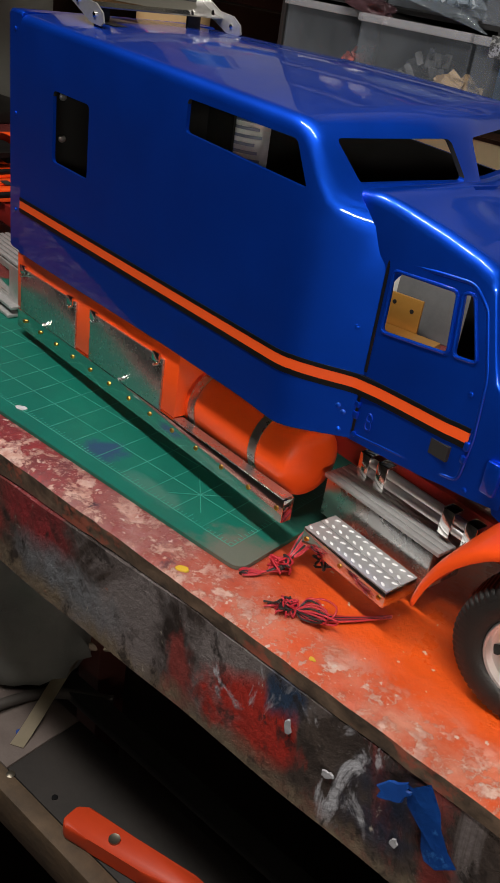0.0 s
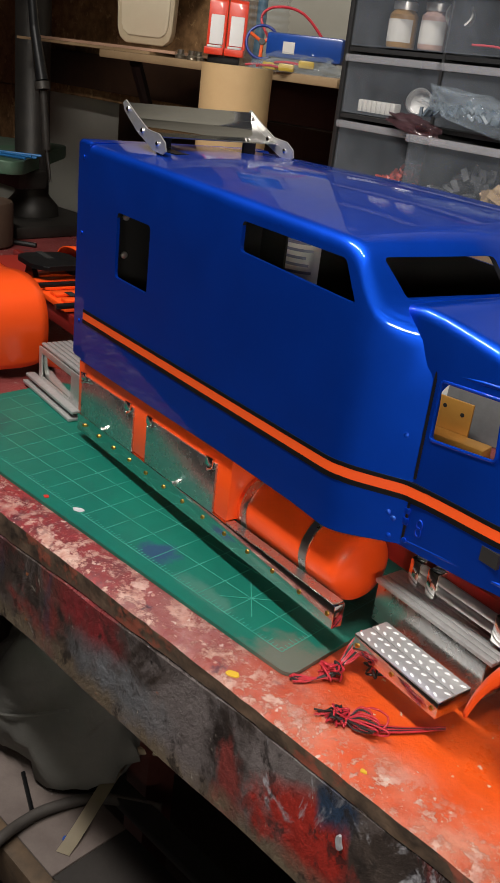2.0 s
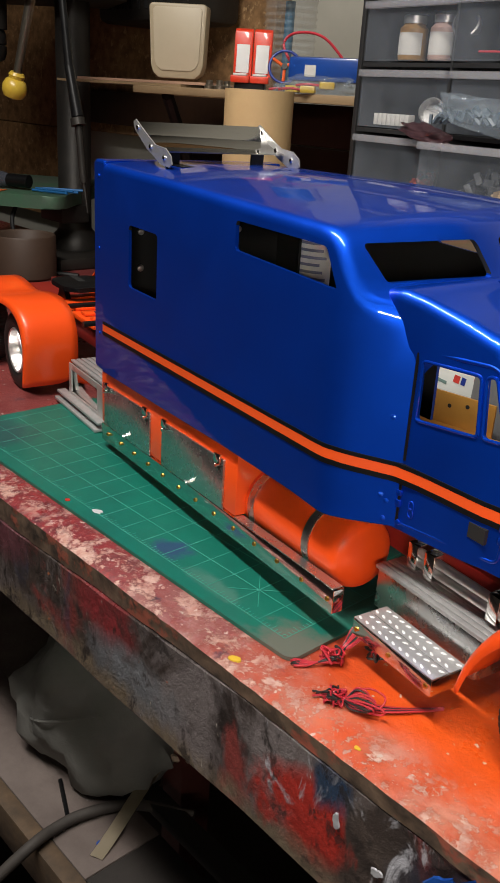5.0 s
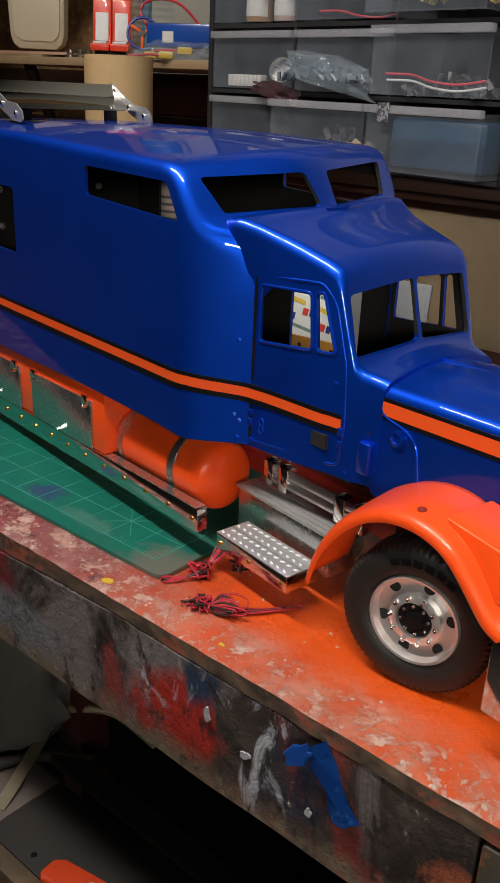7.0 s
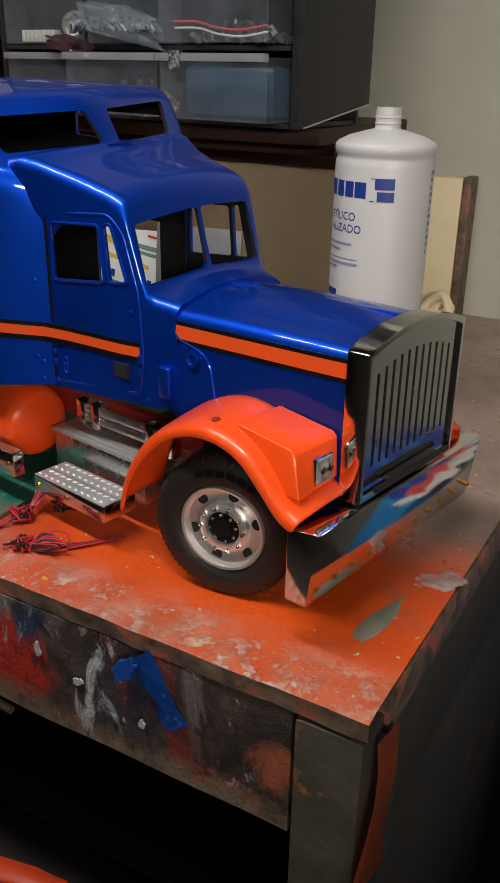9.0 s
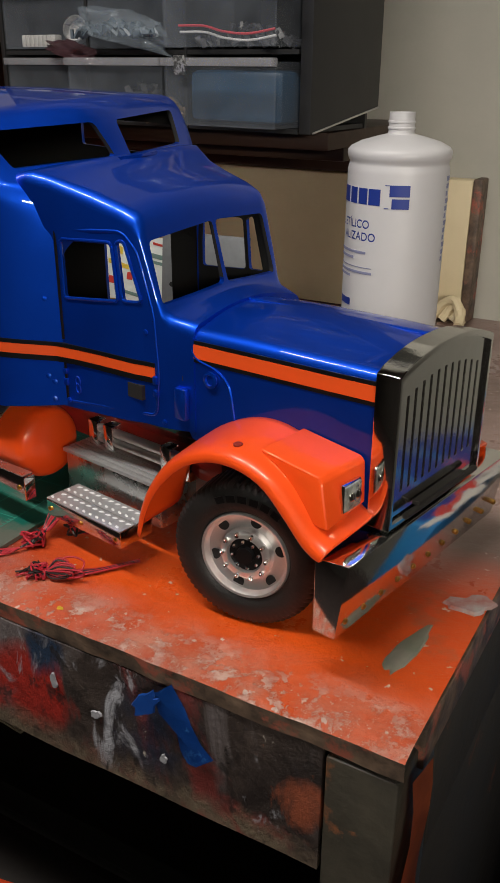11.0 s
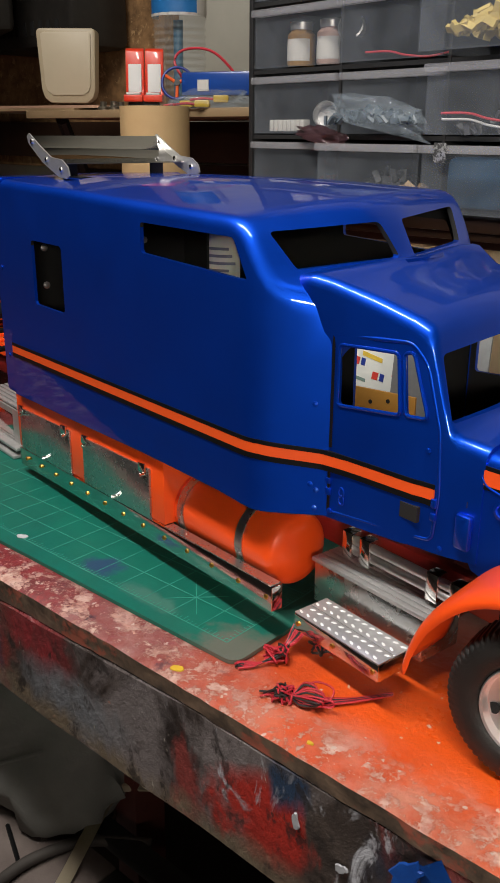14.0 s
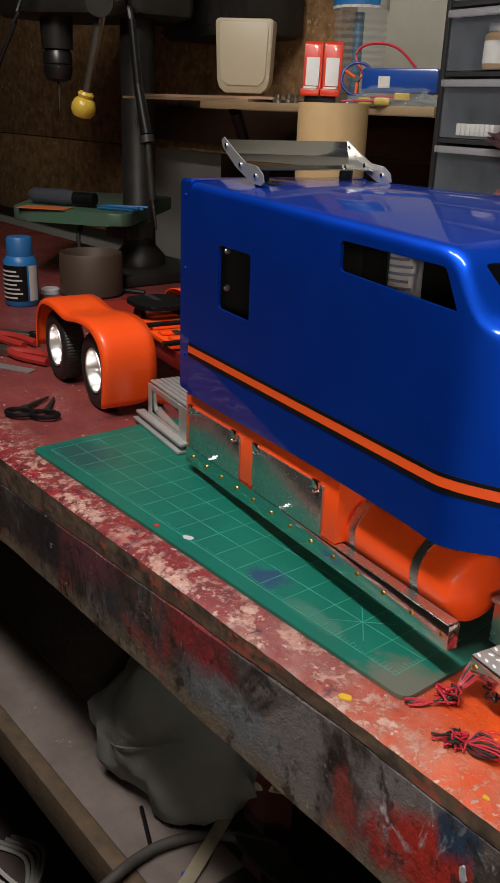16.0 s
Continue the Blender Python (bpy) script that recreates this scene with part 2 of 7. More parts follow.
def rubbed_patch(x, y, w, h, colour, seed):
    """A rubbed or stained place on the mat, with a ragged edge."""
    nt = RUBBED
    p = nt.nodes["Principled BSDF"]
    old = p.inputs["Base Color"].links[0].from_socket
    tc = nt.nodes.new("ShaderNodeTexCoord")
    mp = nt.nodes.new("ShaderNodeMapping")
    mp.inputs["Location"].default_value, mp.inputs["Scale"].default_value = (-x / w, -y / h, 0), (1 / w, 1 / h, 0)
    nt.links.new(tc.outputs["Object"], mp.inputs["Vector"])
    ln = nt.nodes.new("ShaderNodeVectorMath")
    ln.operation = "LENGTH"
    nt.links.new(mp.outputs["Vector"], ln.inputs[0])
    n = nt.nodes.new("ShaderNodeTexNoise")
    n.inputs["Scale"].default_value, n.inputs["Detail"].default_value, n.inputs["Roughness"].default_value = 70 + seed, 8, 0.7
    nt.links.new(tc.outputs["Object"], n.inputs["Vector"])
    a = nt.nodes.new("ShaderNodeMath")
    a.operation = "MULTIPLY_ADD"
    nt.links.new(n.outputs["Fac"], a.inputs[0])
    a.inputs[1].default_value = 1.8
    nt.links.new(ln.outputs["Value"], a.inputs[2])
    r = nt.nodes.new("ShaderNodeMapRange")
    r.inputs["From Min"].default_value, r.inputs["From Max"].default_value = 2.0, 1.45
    nt.links.new(a.outputs[0], r.inputs["Value"])
    mix = nt.nodes.new("ShaderNodeMix")
    mix.data_type = "RGBA"
    nt.links.new(r.outputs[0], mix.inputs["Factor"])
    nt.links.new(old, mix.inputs["A"])
    mix.inputs["B"].default_value = (*colour, 1)
    nt.links.new(mix.outputs["Result"], p.inputs["Base Color"])


rubbed_patch(0.318, 0.022, 0.034, 0.030, (0.11, 0.12, 0.095), 1)
rubbed_patch(0.300, 0.080, 0.030, 0.030, (0.025, 0.13, 0.095), 2)
rubbed_patch(0.175, 0.038, 0.016, 0.014, (0.02, 0.06, 0.12), 3)
rubbed_patch(0.230, 0.030, 0.030, 0.008, (0.04, 0.15, 0.115), 4)
rubbed_patch(-0.10, 0.045, 0.040, 0.030, (0.015, 0.07, 0.065), 5)
GRIDWHITE = shader("printed_pale_green", (0.07, 0.34, 0.26), 0.5, 0.0, (0.01, 0.17, 0.12), 45, 0.5)
WOOD = shader("raw_wood", (0.17, 0.105, 0.058), 0.7, 0.0, (0.09, 0.055, 0.03), 30, 0.5, 0.3, 120)
DARKWOOD = shader("brown_stained_wood", (0.045, 0.020, 0.009), 0.5, 0.0, (0.022, 0.010, 0.006), 25, 0.6, 0.15, 90)
PLY = shader("pale_plywood", (0.32, 0.22, 0.12), 0.6, 0.0, (0.24, 0.16, 0.085), 18, 0.6, 0.1, 90)
CREAM = shader("cream_board", (0.74, 0.63, 0.41), 0.6, 0.0, (0.56, 0.46, 0.28), 9, 0.7, 0.1, 60, third=(0.2, 0.14, 0.07), third_scale=7, third_at=0.68)
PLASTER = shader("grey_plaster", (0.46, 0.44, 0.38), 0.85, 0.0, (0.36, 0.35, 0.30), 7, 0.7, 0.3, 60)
# Darker copy of the plaster; the dim of the unseen room is in its colour.
DARKPLASTER = shader("darkened_plaster", (0.13, 0.115, 0.10), 0.85, 0.0, (0.08, 0.07, 0.06), 5, 0.7, 0.3, 60)
OSB = shader("strand_board", (0.30, 0.165, 0.07), 0.65, 0.0, (0.13, 0.068, 0.026), 45, 0.3, 0.25, 90, third=(0.40, 0.25, 0.12), third_scale=60, third_at=0.58)
WHITE = shader("white_plastic", (0.54, 0.53, 0.54), 0.42, 0.0, (0.48, 0.47, 0.48), 20, 0.8)
NAVY = shader("navy_print", (0.01, 0.03, 0.22), 0.5)
CARD = shader("tan_cardboard", (0.52, 0.36, 0.18), 0.75, 0.0, (0.46, 0.31, 0.15), 30, 0.6, 0.1, 200)
BEIGE = shader("beige_plastic", (0.42, 0.35, 0.24), 0.45, 0.0, (0.36, 0.29, 0.19), 14, 0.7)
IRON = shader("dark_machine_iron", (0.02, 0.019, 0.018), 0.45, 0.4, (0.04, 0.035, 0.03), 40, 0.6, 0.1, 120)
STEEL = shader("worn_steel", (0.30, 0.27, 0.22), 0.35, 0.9, (0.2, 0.17, 0.13), 60, 0.6)
YELLOW = shader("yellow_plastic", (0.60, 0.42, 0.05), 0.3, 0.0, (0.52, 0.34, 0.04), 50, 0.6)
REDWIRE = shader("red_insulation", (0.45, 0.02, 0.035), 0.45)
BLACKWIRE = shader("black_insulation", (0.012, 0.012, 0.012), 0.45)

# ---------------- bench ----------------
def bench_paint():
    """Old work surface: orange overspray near the front end, maroon and pink layers elsewhere, flaked through to pale primer."""
    m = bpy.data.materials.new("paint_covered_bench_top")
    m.use_nodes = True
    nt = m.node_tree
    p = nt.nodes["Principled BSDF"]
    tc = nt.nodes.new("ShaderNodeTexCoord")

    def noisy(scale, lo, hi, detail=8, rough=0.65, off=(0, 0, 0), dist=0.0):
        mp = nt.nodes.new("ShaderNodeMapping")
        mp.inputs["Location"].default_value = off
        nt.links.new(tc.outputs["Object"], mp.inputs["Vector"])
        a = nt.nodes.new("ShaderNodeTexNoise")
        a.inputs["Scale"].default_value, a.inputs["Detail"].default_value, a.inputs["Roughness"].default_value = scale, detail, rough
        a.inputs["Distortion"].default_value = dist
        nt.links.new(mp.outputs["Vector"], a.inputs["Vector"])
        r = nt.nodes.new("ShaderNodeMapRange")
        r.inputs["From Min"].default_value, r.inputs["From Max"].default_value = lo, hi
        nt.links.new(a.outputs["Fac"], r.inputs["Value"])
        return r.outputs["Result"]

    def mixed(fac, a, b):
        n = nt.nodes.new("ShaderNodeMix")
        n.data_type = "RGBA"
        nt.links.new(fac, n.inputs["Factor"])
        for s, v in (("A", a), ("B", b)):
            if isinstance(v, tuple):
                n.inputs[s].default_value = (*v, 1)
            else:
                nt.links.new(v, n.inputs[s])
        return n.outputs["Result"]

    def calc(op, a, b):
        n = nt.nodes.new("ShaderNodeMath")
        n.operation, n.use_clamp = op, True
        for i, v in enumerate((a, b)):
            if isinstance(v, (int, float)):
                n.inputs[i].default_value = v
            else:
                nt.links.new(v, n.inputs[i])
        return n.outputs[0]
    sep = nt.nodes.new("ShaderNodeSeparateXYZ")
    nt.links.new(tc.outputs["Object"], sep.inputs[0])

    def ramp(sock, lo, hi):
        r = nt.nodes.new("ShaderNodeMapRange")
        r.inputs["From Min"].default_value, r.inputs["From Max"].default_value = lo, hi
        nt.links.new(sock, r.inputs["Value"])
        return r.outputs["Result"]
    n1 = noisy(9, 0.35, 0.65)
    wob = nt.nodes.new("ShaderNodeMath")
    wob.operation = "MULTIPLY_ADD"
    nt.links.new(noisy(6, 0, 1), wob.inputs[0])
    wob.inputs[1].default_value = 0.14
    nt.links.new(sep.outputs["X"], wob.inputs[2])
    front = ramp(wob.outputs[0], 0.355, 0.43)
    wob2 = nt.nodes.new("ShaderNodeMath")
    wob2.operation = "MULTIPLY_ADD"
    nt.links.new(noisy(8, 0, 1, off=(3, 1, 0)), wob2.inputs[0])
    wob2.inputs[1].default_value = 0.06
    nt.links.new(sep.outputs["Y"], wob2.inputs[2])
    far = ramp(wob2.outputs[0], 0.14, 0.20)
    maroon = mixed(n1, (0.26, 0.06, 0.055), (0.15, 0.028, 0.028))
    grey = mixed(n1, (0.30, 0.20, 0.17), (0.19, 0.13, 0.11))
    orange = mixed(noisy(7, 0.4, 0.7, off=(1, 0, 0)), (0.70, 0.085, 0.008), (0.56, 0.058, 0.006))
    dirty = mixed(noisy(11, 0.57, 0.68, off=(5, 2, 0)), orange, (0.32, 0.11, 0.06))
    under = mixed(front, maroon, dirty)
    under = mixed(far, under, mixed(front, maroon, grey))
    edge2 = ramp(sep.outputs["Y"], 0.028, -0.012)
    edge = nt.nodes.new("ShaderNodeMapRange")
    edge.inputs["From Min"].default_value, edge.inputs["From Max"].default_value = 0.040, -0.006
    nt.links.new(sep.outputs["Y"], edge.inputs["Value"])
    big = noisy(48, 0.505, 0.535, 12, 0.78, off=(0, 3, 1), dist=0.15)
    small = noisy(170, 0.585, 0.615, 8, 0.7, off=(2, 0, 0), dist=0.1)
    holes = noisy(120, 0.50, 0.56, 8, 0.7, off=(8, 1, 0))
    flakes = calc("MAXIMUM", calc("MULTIPLY", big, calc("SUBTRACT", 1.0, calc("MULTIPLY", holes, 0.55))), small)
    flakes = calc("MULTIPLY", flakes, calc("MULTIPLY", edge.outputs[0], noisy(11, 0.28, 0.46, off=(7, 0, 0))))
    rose = ramp(wob.outputs[0], 0.22, 0.32)
    wornb = calc("MULTIPLY", noisy(18, 0.30, 0.55, off=(2, 9, 0)), edge2)
    worn = mixed(rose, mixed(noisy(60, 0.40, 0.58, 10, 0.75, off=(4, 4, 0)), (0.34, 0.022, 0.028), (0.085, 0.012, 0.020)), mixed(noisy(45, 0.38, 0.62, off=(4, 4, 0)), (0.40, 0.22, 0.19), (0.24, 0.065, 0.055)))
    under = mixed(wornb, under, mixed(front, worn, mixed(noisy(45, 0.38, 0.62, off=(4, 4, 0)), (0.52, 0.20, 0.13), (0.46, 0.075, 0.025))))
    flakes = calc("MULTIPLY", flakes, calc("SUBTRACT", 1.0, calc("MULTIPLY", front, ramp(sep.outputs["Y"], -0.006, 0.016))))
    pale = mixed(noisy(110, 0.35, 0.65), (0.66, 0.46, 0.38), (0.46, 0.21, 0.16))
    col = mixed(flakes, under, pale)
    stains = calc("MULTIPLY", noisy(30, 0.60, 0.66, 10, 0.7, off=(11, 5, 0)), calc("SUBTRACT", 1.0, front))
    col = mixed(stains, col, (0.055, 0.030, 0.045))
    specks = calc("MULTIPLY", noisy(130, 0.66, 0.69, 5, 0.55), 0.85)
    col = mixed(specks, col, (0.60, 0.48, 0.42))
    nt.links.new(col, p.inputs["Base Color"])
    rr = nt.nodes.new("ShaderNodeMapRange")
    rr.inputs["To Min"].default_value, rr.inputs["To Max"].default_value = 0.18, 0.48
    nt.links.new(n1, rr.inputs["Value"])
    nt.links.new(rr.outputs[0], p.inputs["Roughness"])
    bn = nt.nodes.new("ShaderNodeBump")
    bn.inputs["Strength"].default_value, bn.inputs["Distance"].default_value = 0.55, 0.0013
    add = nt.nodes.new("ShaderNodeMath")
    nt.links.new(flakes, add.inputs[0])
    nt.links.new(noisy(150, 0.2, 0.8), add.inputs[1])
    nt.links.new(add.outputs[0], bn.inputs["Height"])
    nt.links.new(bn.outputs["Normal"], p.inputs["Normal"])
    return m


BENCH = bench_paint()
EDGE = shader("worn_board_edge", (0.19, 0.125, 0.085), 0.55, 0.0, (0.030, 0.022, 0.018), 60, 0.35, 1.0, 60, third=(0.30, 0.085, 0.055), third_scale=28, third_at=0.55)

def apron_paint():
    """A board with decades of wiped-off paint: grey and brown layers, red and blue wipes, white runs, a bare lower edge."""
    m = bpy.data.materials.new("paint_smeared_board")
    m.use_nodes = True
    nt = m.node_tree
    p = nt.nodes["Principled BSDF"]
    tc = nt.nodes.new("ShaderNodeTexCoord")
    sep = nt.nodes.new("ShaderNodeSeparateXYZ")
    nt.links.new(tc.outputs["Object"], sep.inputs[0])

    def math_(op, a, b, clamp=False):
        n = nt.nodes.new("ShaderNodeMath")
        n.operation, n.use_clamp = op, clamp
        for i, v in enumerate((a, b)):
            if isinstance(v, (int, float)):
                n.inputs[i].default_value = v
            else:
                nt.links.new(v, n.inputs[i])
        return n.outputs[0]

    def noisy(stretch, scale, lo, hi, off, dist=0.8, detail=8):
        mp = nt.nodes.new("ShaderNodeMapping")
        mp.inputs["Scale"].default_value, mp.inputs["Location"].default_value = stretch, off
        nt.links.new(tc.outputs["Object"], mp.inputs["Vector"])
        a = nt.nodes.new("ShaderNodeTexNoise")
        a.inputs["Scale"].default_value, a.inputs["Detail"].default_value, a.inputs["Roughness"].default_value, a.inputs["Distortion"].default_value = scale, detail, 0.68, dist
        nt.links.new(mp.outputs["Vector"], a.inputs["Vector"])
        r = nt.nodes.new("ShaderNodeMapRange")
        r.inputs["From Min"].default_value, r.inputs["From Max"].default_value = lo, hi
        nt.links.new(a.outputs["Fac"], r.inputs["Value"])
        return r.outputs[0]

    def over(col, fac, colour):
        mix = nt.nodes.new("ShaderNodeMix")
        mix.data_type = "RGBA"
        nt.links.new(fac, mix.inputs["Factor"])
        nt.links.new(col, mix.inputs["A"]) if not isinstance(col, tuple) else None
        if isinstance(col, tuple):
            mix.inputs["A"].default_value = (*col, 1)
        mix.inputs["B"].default_value = (*colour, 1)
        return mix.outputs["Result"]

    wob = math_("MULTIPLY", math_("SUBTRACT", noisy((1, 1, 0.5), 26, 0, 1, (1, 2, 3)), 0.5), 0.09)
    xx = math_("ADD", sep.outputs["X"], wob)
    zz = math_("ADD", sep.outputs["Z"], math_("MULTIPLY", wob, 0.5))

    def patch(x, z, w, h, soft):
        dx = math_("DIVIDE", math_("SUBTRACT", xx, x), w)
        dz = math_("DIVIDE", math_("SUBTRACT", zz, z), h)
        d = math_("ADD", math_("MULTIPLY", dx, dx), math_("MULTIPLY", dz, dz))
        r = nt.nodes.new("ShaderNodeMapRange")
        r.inputs["From Min"].default_value, r.inputs["From Max"].default_value = 1 + soft, 1 - soft
        nt.links.new(d, r.inputs["Value"])
        return r.outputs[0]

    col = over((0.075, 0.056, 0.048), noisy((1, 1, 0.7), 18, 0.35, 0.65, (0, 0, 0)), (0.026, 0.020, 0.019))
    col = over(col, noisy((1, 1, 0.45), 9, 0.50, 0.60, (3, 0, 1)), (0.17, 0.145, 0.145))
    col = over(col, noisy((1, 1, 0.8), 8, 0.54, 0.64, (0.9, 0, 0)), (0.22, 0.045, 0.04))
    col = over(col, noisy((1, 1, 0.4), 12, 0.60, 0.70, (6, 0, 2)), (0.030, 0.040, 0.075))
    for x, z, w, h, soft, colour in ((0.372, -0.056, 0.034, 0.026, 0.5, (0.36, 0.028, 0.020)), (0.17, -0.035, 0.035, 0.022, 0.8, (0.24, 0.030, 0.035)), (0.385, -0.026, 0.016, 0.014, 0.8, (0.025, 0.045, 0.085)), (0.462, -0.046, 0.020, 0.026, 0.8, (0.018, 0.026, 0.050)),
                                     (0.20, -0.066, 0.05, 0.020, 0.9, (0.16, 0.165, 0.18)), (-0.06, -0.045, 0.05, 0.030, 0.9, (0.028, 0.024, 0.026)), (0.555, -0.052, 0.012, 0.014, 0.7, (0.30, 0.08, 0.04)), (0.02, -0.03, 0.04, 0.02, 0.9, (0.13, 0.045, 0.055))):
        col = over(col, math_("MULTIPLY", patch(x, z, w, h, soft), noisy((1, 1, 0.6), 30, 0.25, 0.5, (x * 9, 0, 1))), colour)
    low = nt.nodes.new("ShaderNodeMapRange")
    low.inputs["From Min"].default_value, low.inputs["From Max"].default_value = -0.072, -0.086
    nt.links.new(zz, low.inputs["Value"])
    col = over(col, math_("MULTIPLY", low.outputs[0], noisy((1, 1, 1), 50, 0.3, 0.55, (4, 1, 1))), (0.17, 0.13, 0.09))
    runs = noisy((1, 1, 0.35), 30, 0.64, 0.72, (9, 0, 4), 0.9)
    col = over(col, runs, (0.30, 0.29, 0.31))
    near = math_("ADD", patch(0.345, -0.035, 0.020, 0.03, 0.5), math_("ADD", patch(0.425, -0.045, 0.045, 0.035, 0.5), patch(0.525, -0.060, 0.016, 0.02, 0.6)), True)
    col = over(col, math_("MULTIPLY", near, noisy((1, 1, 0.5), 38, 0.56, 0.63, (2, 0, 8), 1.0)), (0.42, 0.42, 0.46))
    col = over(col, math_("MULTIPLY", noisy((1, 1, 0.6), 70, 0.56, 0.62, (1, 0, 5), 0.2, 10), 0.8), (0.022, 0.018, 0.017))
    col = over(col, noisy((1, 1, 1), 75, 0.68, 0.71, (2, 0, 7)), (0.36, 0.12, 0.05))
    col = over(col, noisy((1, 1, 0.6), 70, 0.66, 0.69, (5, 0, 3)), (0.42, 0.38, 0.33))
    nt.links.new(col, p.inputs["Base Color"])
    rr = nt.nodes.new("ShaderNodeMapRange")
    rr.inputs["To Min"].default_value, rr.inputs["To Max"].default_value = 0.12, 0.42
    nt.links.new(noisy((1, 1, 1), 20, 0.3, 0.7, (8, 8, 0)), rr.inputs["Value"])
    nt.links.new(rr.outputs[0], p.inputs["Roughness"])
    bn = nt.nodes.new("ShaderNodeBump")
    bn.inputs["Strength"].default_value, bn.inputs["Distance"].default_value = 1.0, 0.004
    nt.links.new(math_("ADD", noisy((1, 1, 0.7), 34, 0, 1, (0, 3, 0), 0.25, 10), math_("ADD", math_("MULTIPLY", runs, 0.35), math_("MULTIPLY", noisy((1, 1, 0.8), 130, 0.3, 0.7, (2, 6, 1), 0.3, 6), 0.18))), bn.inputs["Height"])
    nt.links.new(bn.outputs["Normal"], p.inputs["Normal"])
    return m


APRON = apron_paint()
BX0, BX1, BY0, BY1 = -1.75, 0.600, -0.018, 0.695
bench = thing("workbench", Matrix(), "old wooden workbench covered in layers of orange and maroon paint", "workbench")
bm = bmesh.new()
nx, ny = 240, 8
edge_low = lambda x: -0.0125 - 0.016 * min(1, max(0, (0.30 - x) / 0.45)) + 0.0012 * noise.noise(Vector((x * 30, 5, 0)))
front_line = lambda x: BY0 - 0.006 * max(0, (x - 0.2) / 0.4) + 0.0010 * noise.noise(Vector((x * 22, 0, 3))) + 0.0008 * noise.noise(Vector((x * 90, 0, 1)))
grid = [[bm.verts.new((BX0 + (BX1 - BX0) * i / nx, (front_line(BX0 + (BX1 - BX0) * i / nx) if j == 0 else BY0 + 0.004 + (BY1 - BY0) * ((j - 1) / (ny - 1)) ** 1.5), 0 if j else -0.0015)) for j in range(ny + 1)] for i in range(nx + 1)]
for i in range(nx):
    for j in range(ny):
        bm.faces.new((grid[i][j], grid[i + 1][j], grid[i + 1][j + 1], grid[i][j + 1]))
for i in range(nx):
    a, b = grid[i][0], grid[i + 1][0]
    c, d = bm.verts.new((b.co.x, b.co.y + 0.001, edge_low(b.co.x))), bm.verts.new((a.co.x, a.co.y + 0.001, edge_low(a.co.x)))
    f = bm.faces.new((a, d, c, b))
    f.material_index = 1
bmesh.ops.remove_doubles(bm, verts=bm.verts, dist=1e-5)
part("bench_top", bm, [BENCH, EDGE], bench, smooth=60)
part("top_board", boxed(BX0, BX1 + 0.001, BY0 + 0.0215, BY1, -0.028, -0.0030, 0.001), EDGE, bench)
bm = bmesh.new()
n = 160
rows = []
for i in range(n + 1):
    x = BX0 + (0.560 - BX0) * i / n
    w = 0.001 * noise.noise(Vector((x * 14, 2, 0)))
    rows.append([bm.verts.new((x, y, z)) for y, z in ((BY0 - 0.003 * max(0, x / 0.6) + w, edge_low(x) - 0.0012), (BY0 - 0.003 * max(0, x / 0.6) + w * 0.5, -0.092 + 2 * w), (BY0 + 0.02, -0.092), (BY0 + 0.02, edge_low(x) - 0.0012))])
for a, b in zip(rows, rows[1:]):
    for k in range(4):
        bm.faces.new((a[k], a[(k + 1) % 4], b[(k + 1) % 4], b[k]))
bm.faces.new(rows[0]), bm.faces.new(rows[-1])
part("apron_board", bm, APRON, bench, "front board smeared with grey, red and blue paint")
part("corner_post", boxed(0.562, 0.598, -0.0225, 0.035, -0.80, -0.0160, 0.002), shader("grimy_post_paint", (0.060, 0.052, 0.038), 0.5, 0.0, (0.022, 0.020, 0.016), 26, 0.4, 0.8, 50, third=(0.20, 0.075, 0.03), third_scale=20, third_at=0.60), bench)
# The unlit bench end: its shade is put into this near-black colour.
UNLITWOOD = shader("unlit_end_wood", (0.022, 0.019, 0.016), 0.8, 0.0, (0.035, 0.028, 0.022), 25, 0.5, 0.5, 70, third=(0.10, 0.035, 0.02), third_scale=14, third_at=0.64)
part("end_apron", boxed(0.585, 0.599, 0.036, 0.70, -0.11, -0.0285, 0.002), UNLITWOOD, bench)
part("end_panel", boxed(0.586, 0.596, 0.036, 0.70, -0.799, -0.1105, 0.002), UNLITWOOD, bench)
part("back_post", boxed(0.55, 0.59, 0.62, 0.68, -0.80, -0.0285, 0.002), EDGE, bench)
part("middle_post", boxed(0.046, 0.078, 0.135, 0.175, -0.80, -0.0285, 0.002), shader("red_painted_post", (0.10, 0.020, 0.014), 0.6, 0, (0.05, 0.014, 0.011), 30, 0.6), bench)
part("far_post", boxed(-1.60, -1.54, 0.05, 0.11, -0.80, -0.0285, 0.002), EDGE, bench)
SHELFTOP = shader("dusty_grey_shelf", (0.17, 0.135, 0.12), 0.75, 0.0, (0.085, 0.062, 0.055), 14, 0.5, 0.4, 120, third=(0.26, 0.22, 0.20), third_scale=45, third_at=0.64)
part("shelf_back", boxed(BX0, 0.0455, 0.0835, 0.60, -0.372, -0.3505, 0.002), SHELFTOP, bench)
# Right part of the lower shelf, coloured near black in place of shade.
part("shaded_board", boxed(0.1115, 0.56, 0.000, 0.083, -0.372, -0.350, 0.002), shader("shade_coloured_board", (0.030, 0.024, 0.021), 0.7, 0, (0.012, 0.010, 0.009), 14, 0.6, 0.2, 120, third=(0.045, 0.036, 0.032), third_scale=30, third_at=0.68), bench)
part("lower_shelf", boxed(BX0, 0.111, 0.000, 0.083, -0.372, -0.350, 0.002), SHELFTOP, bench, "dusty lower shelf board with a raw edge")
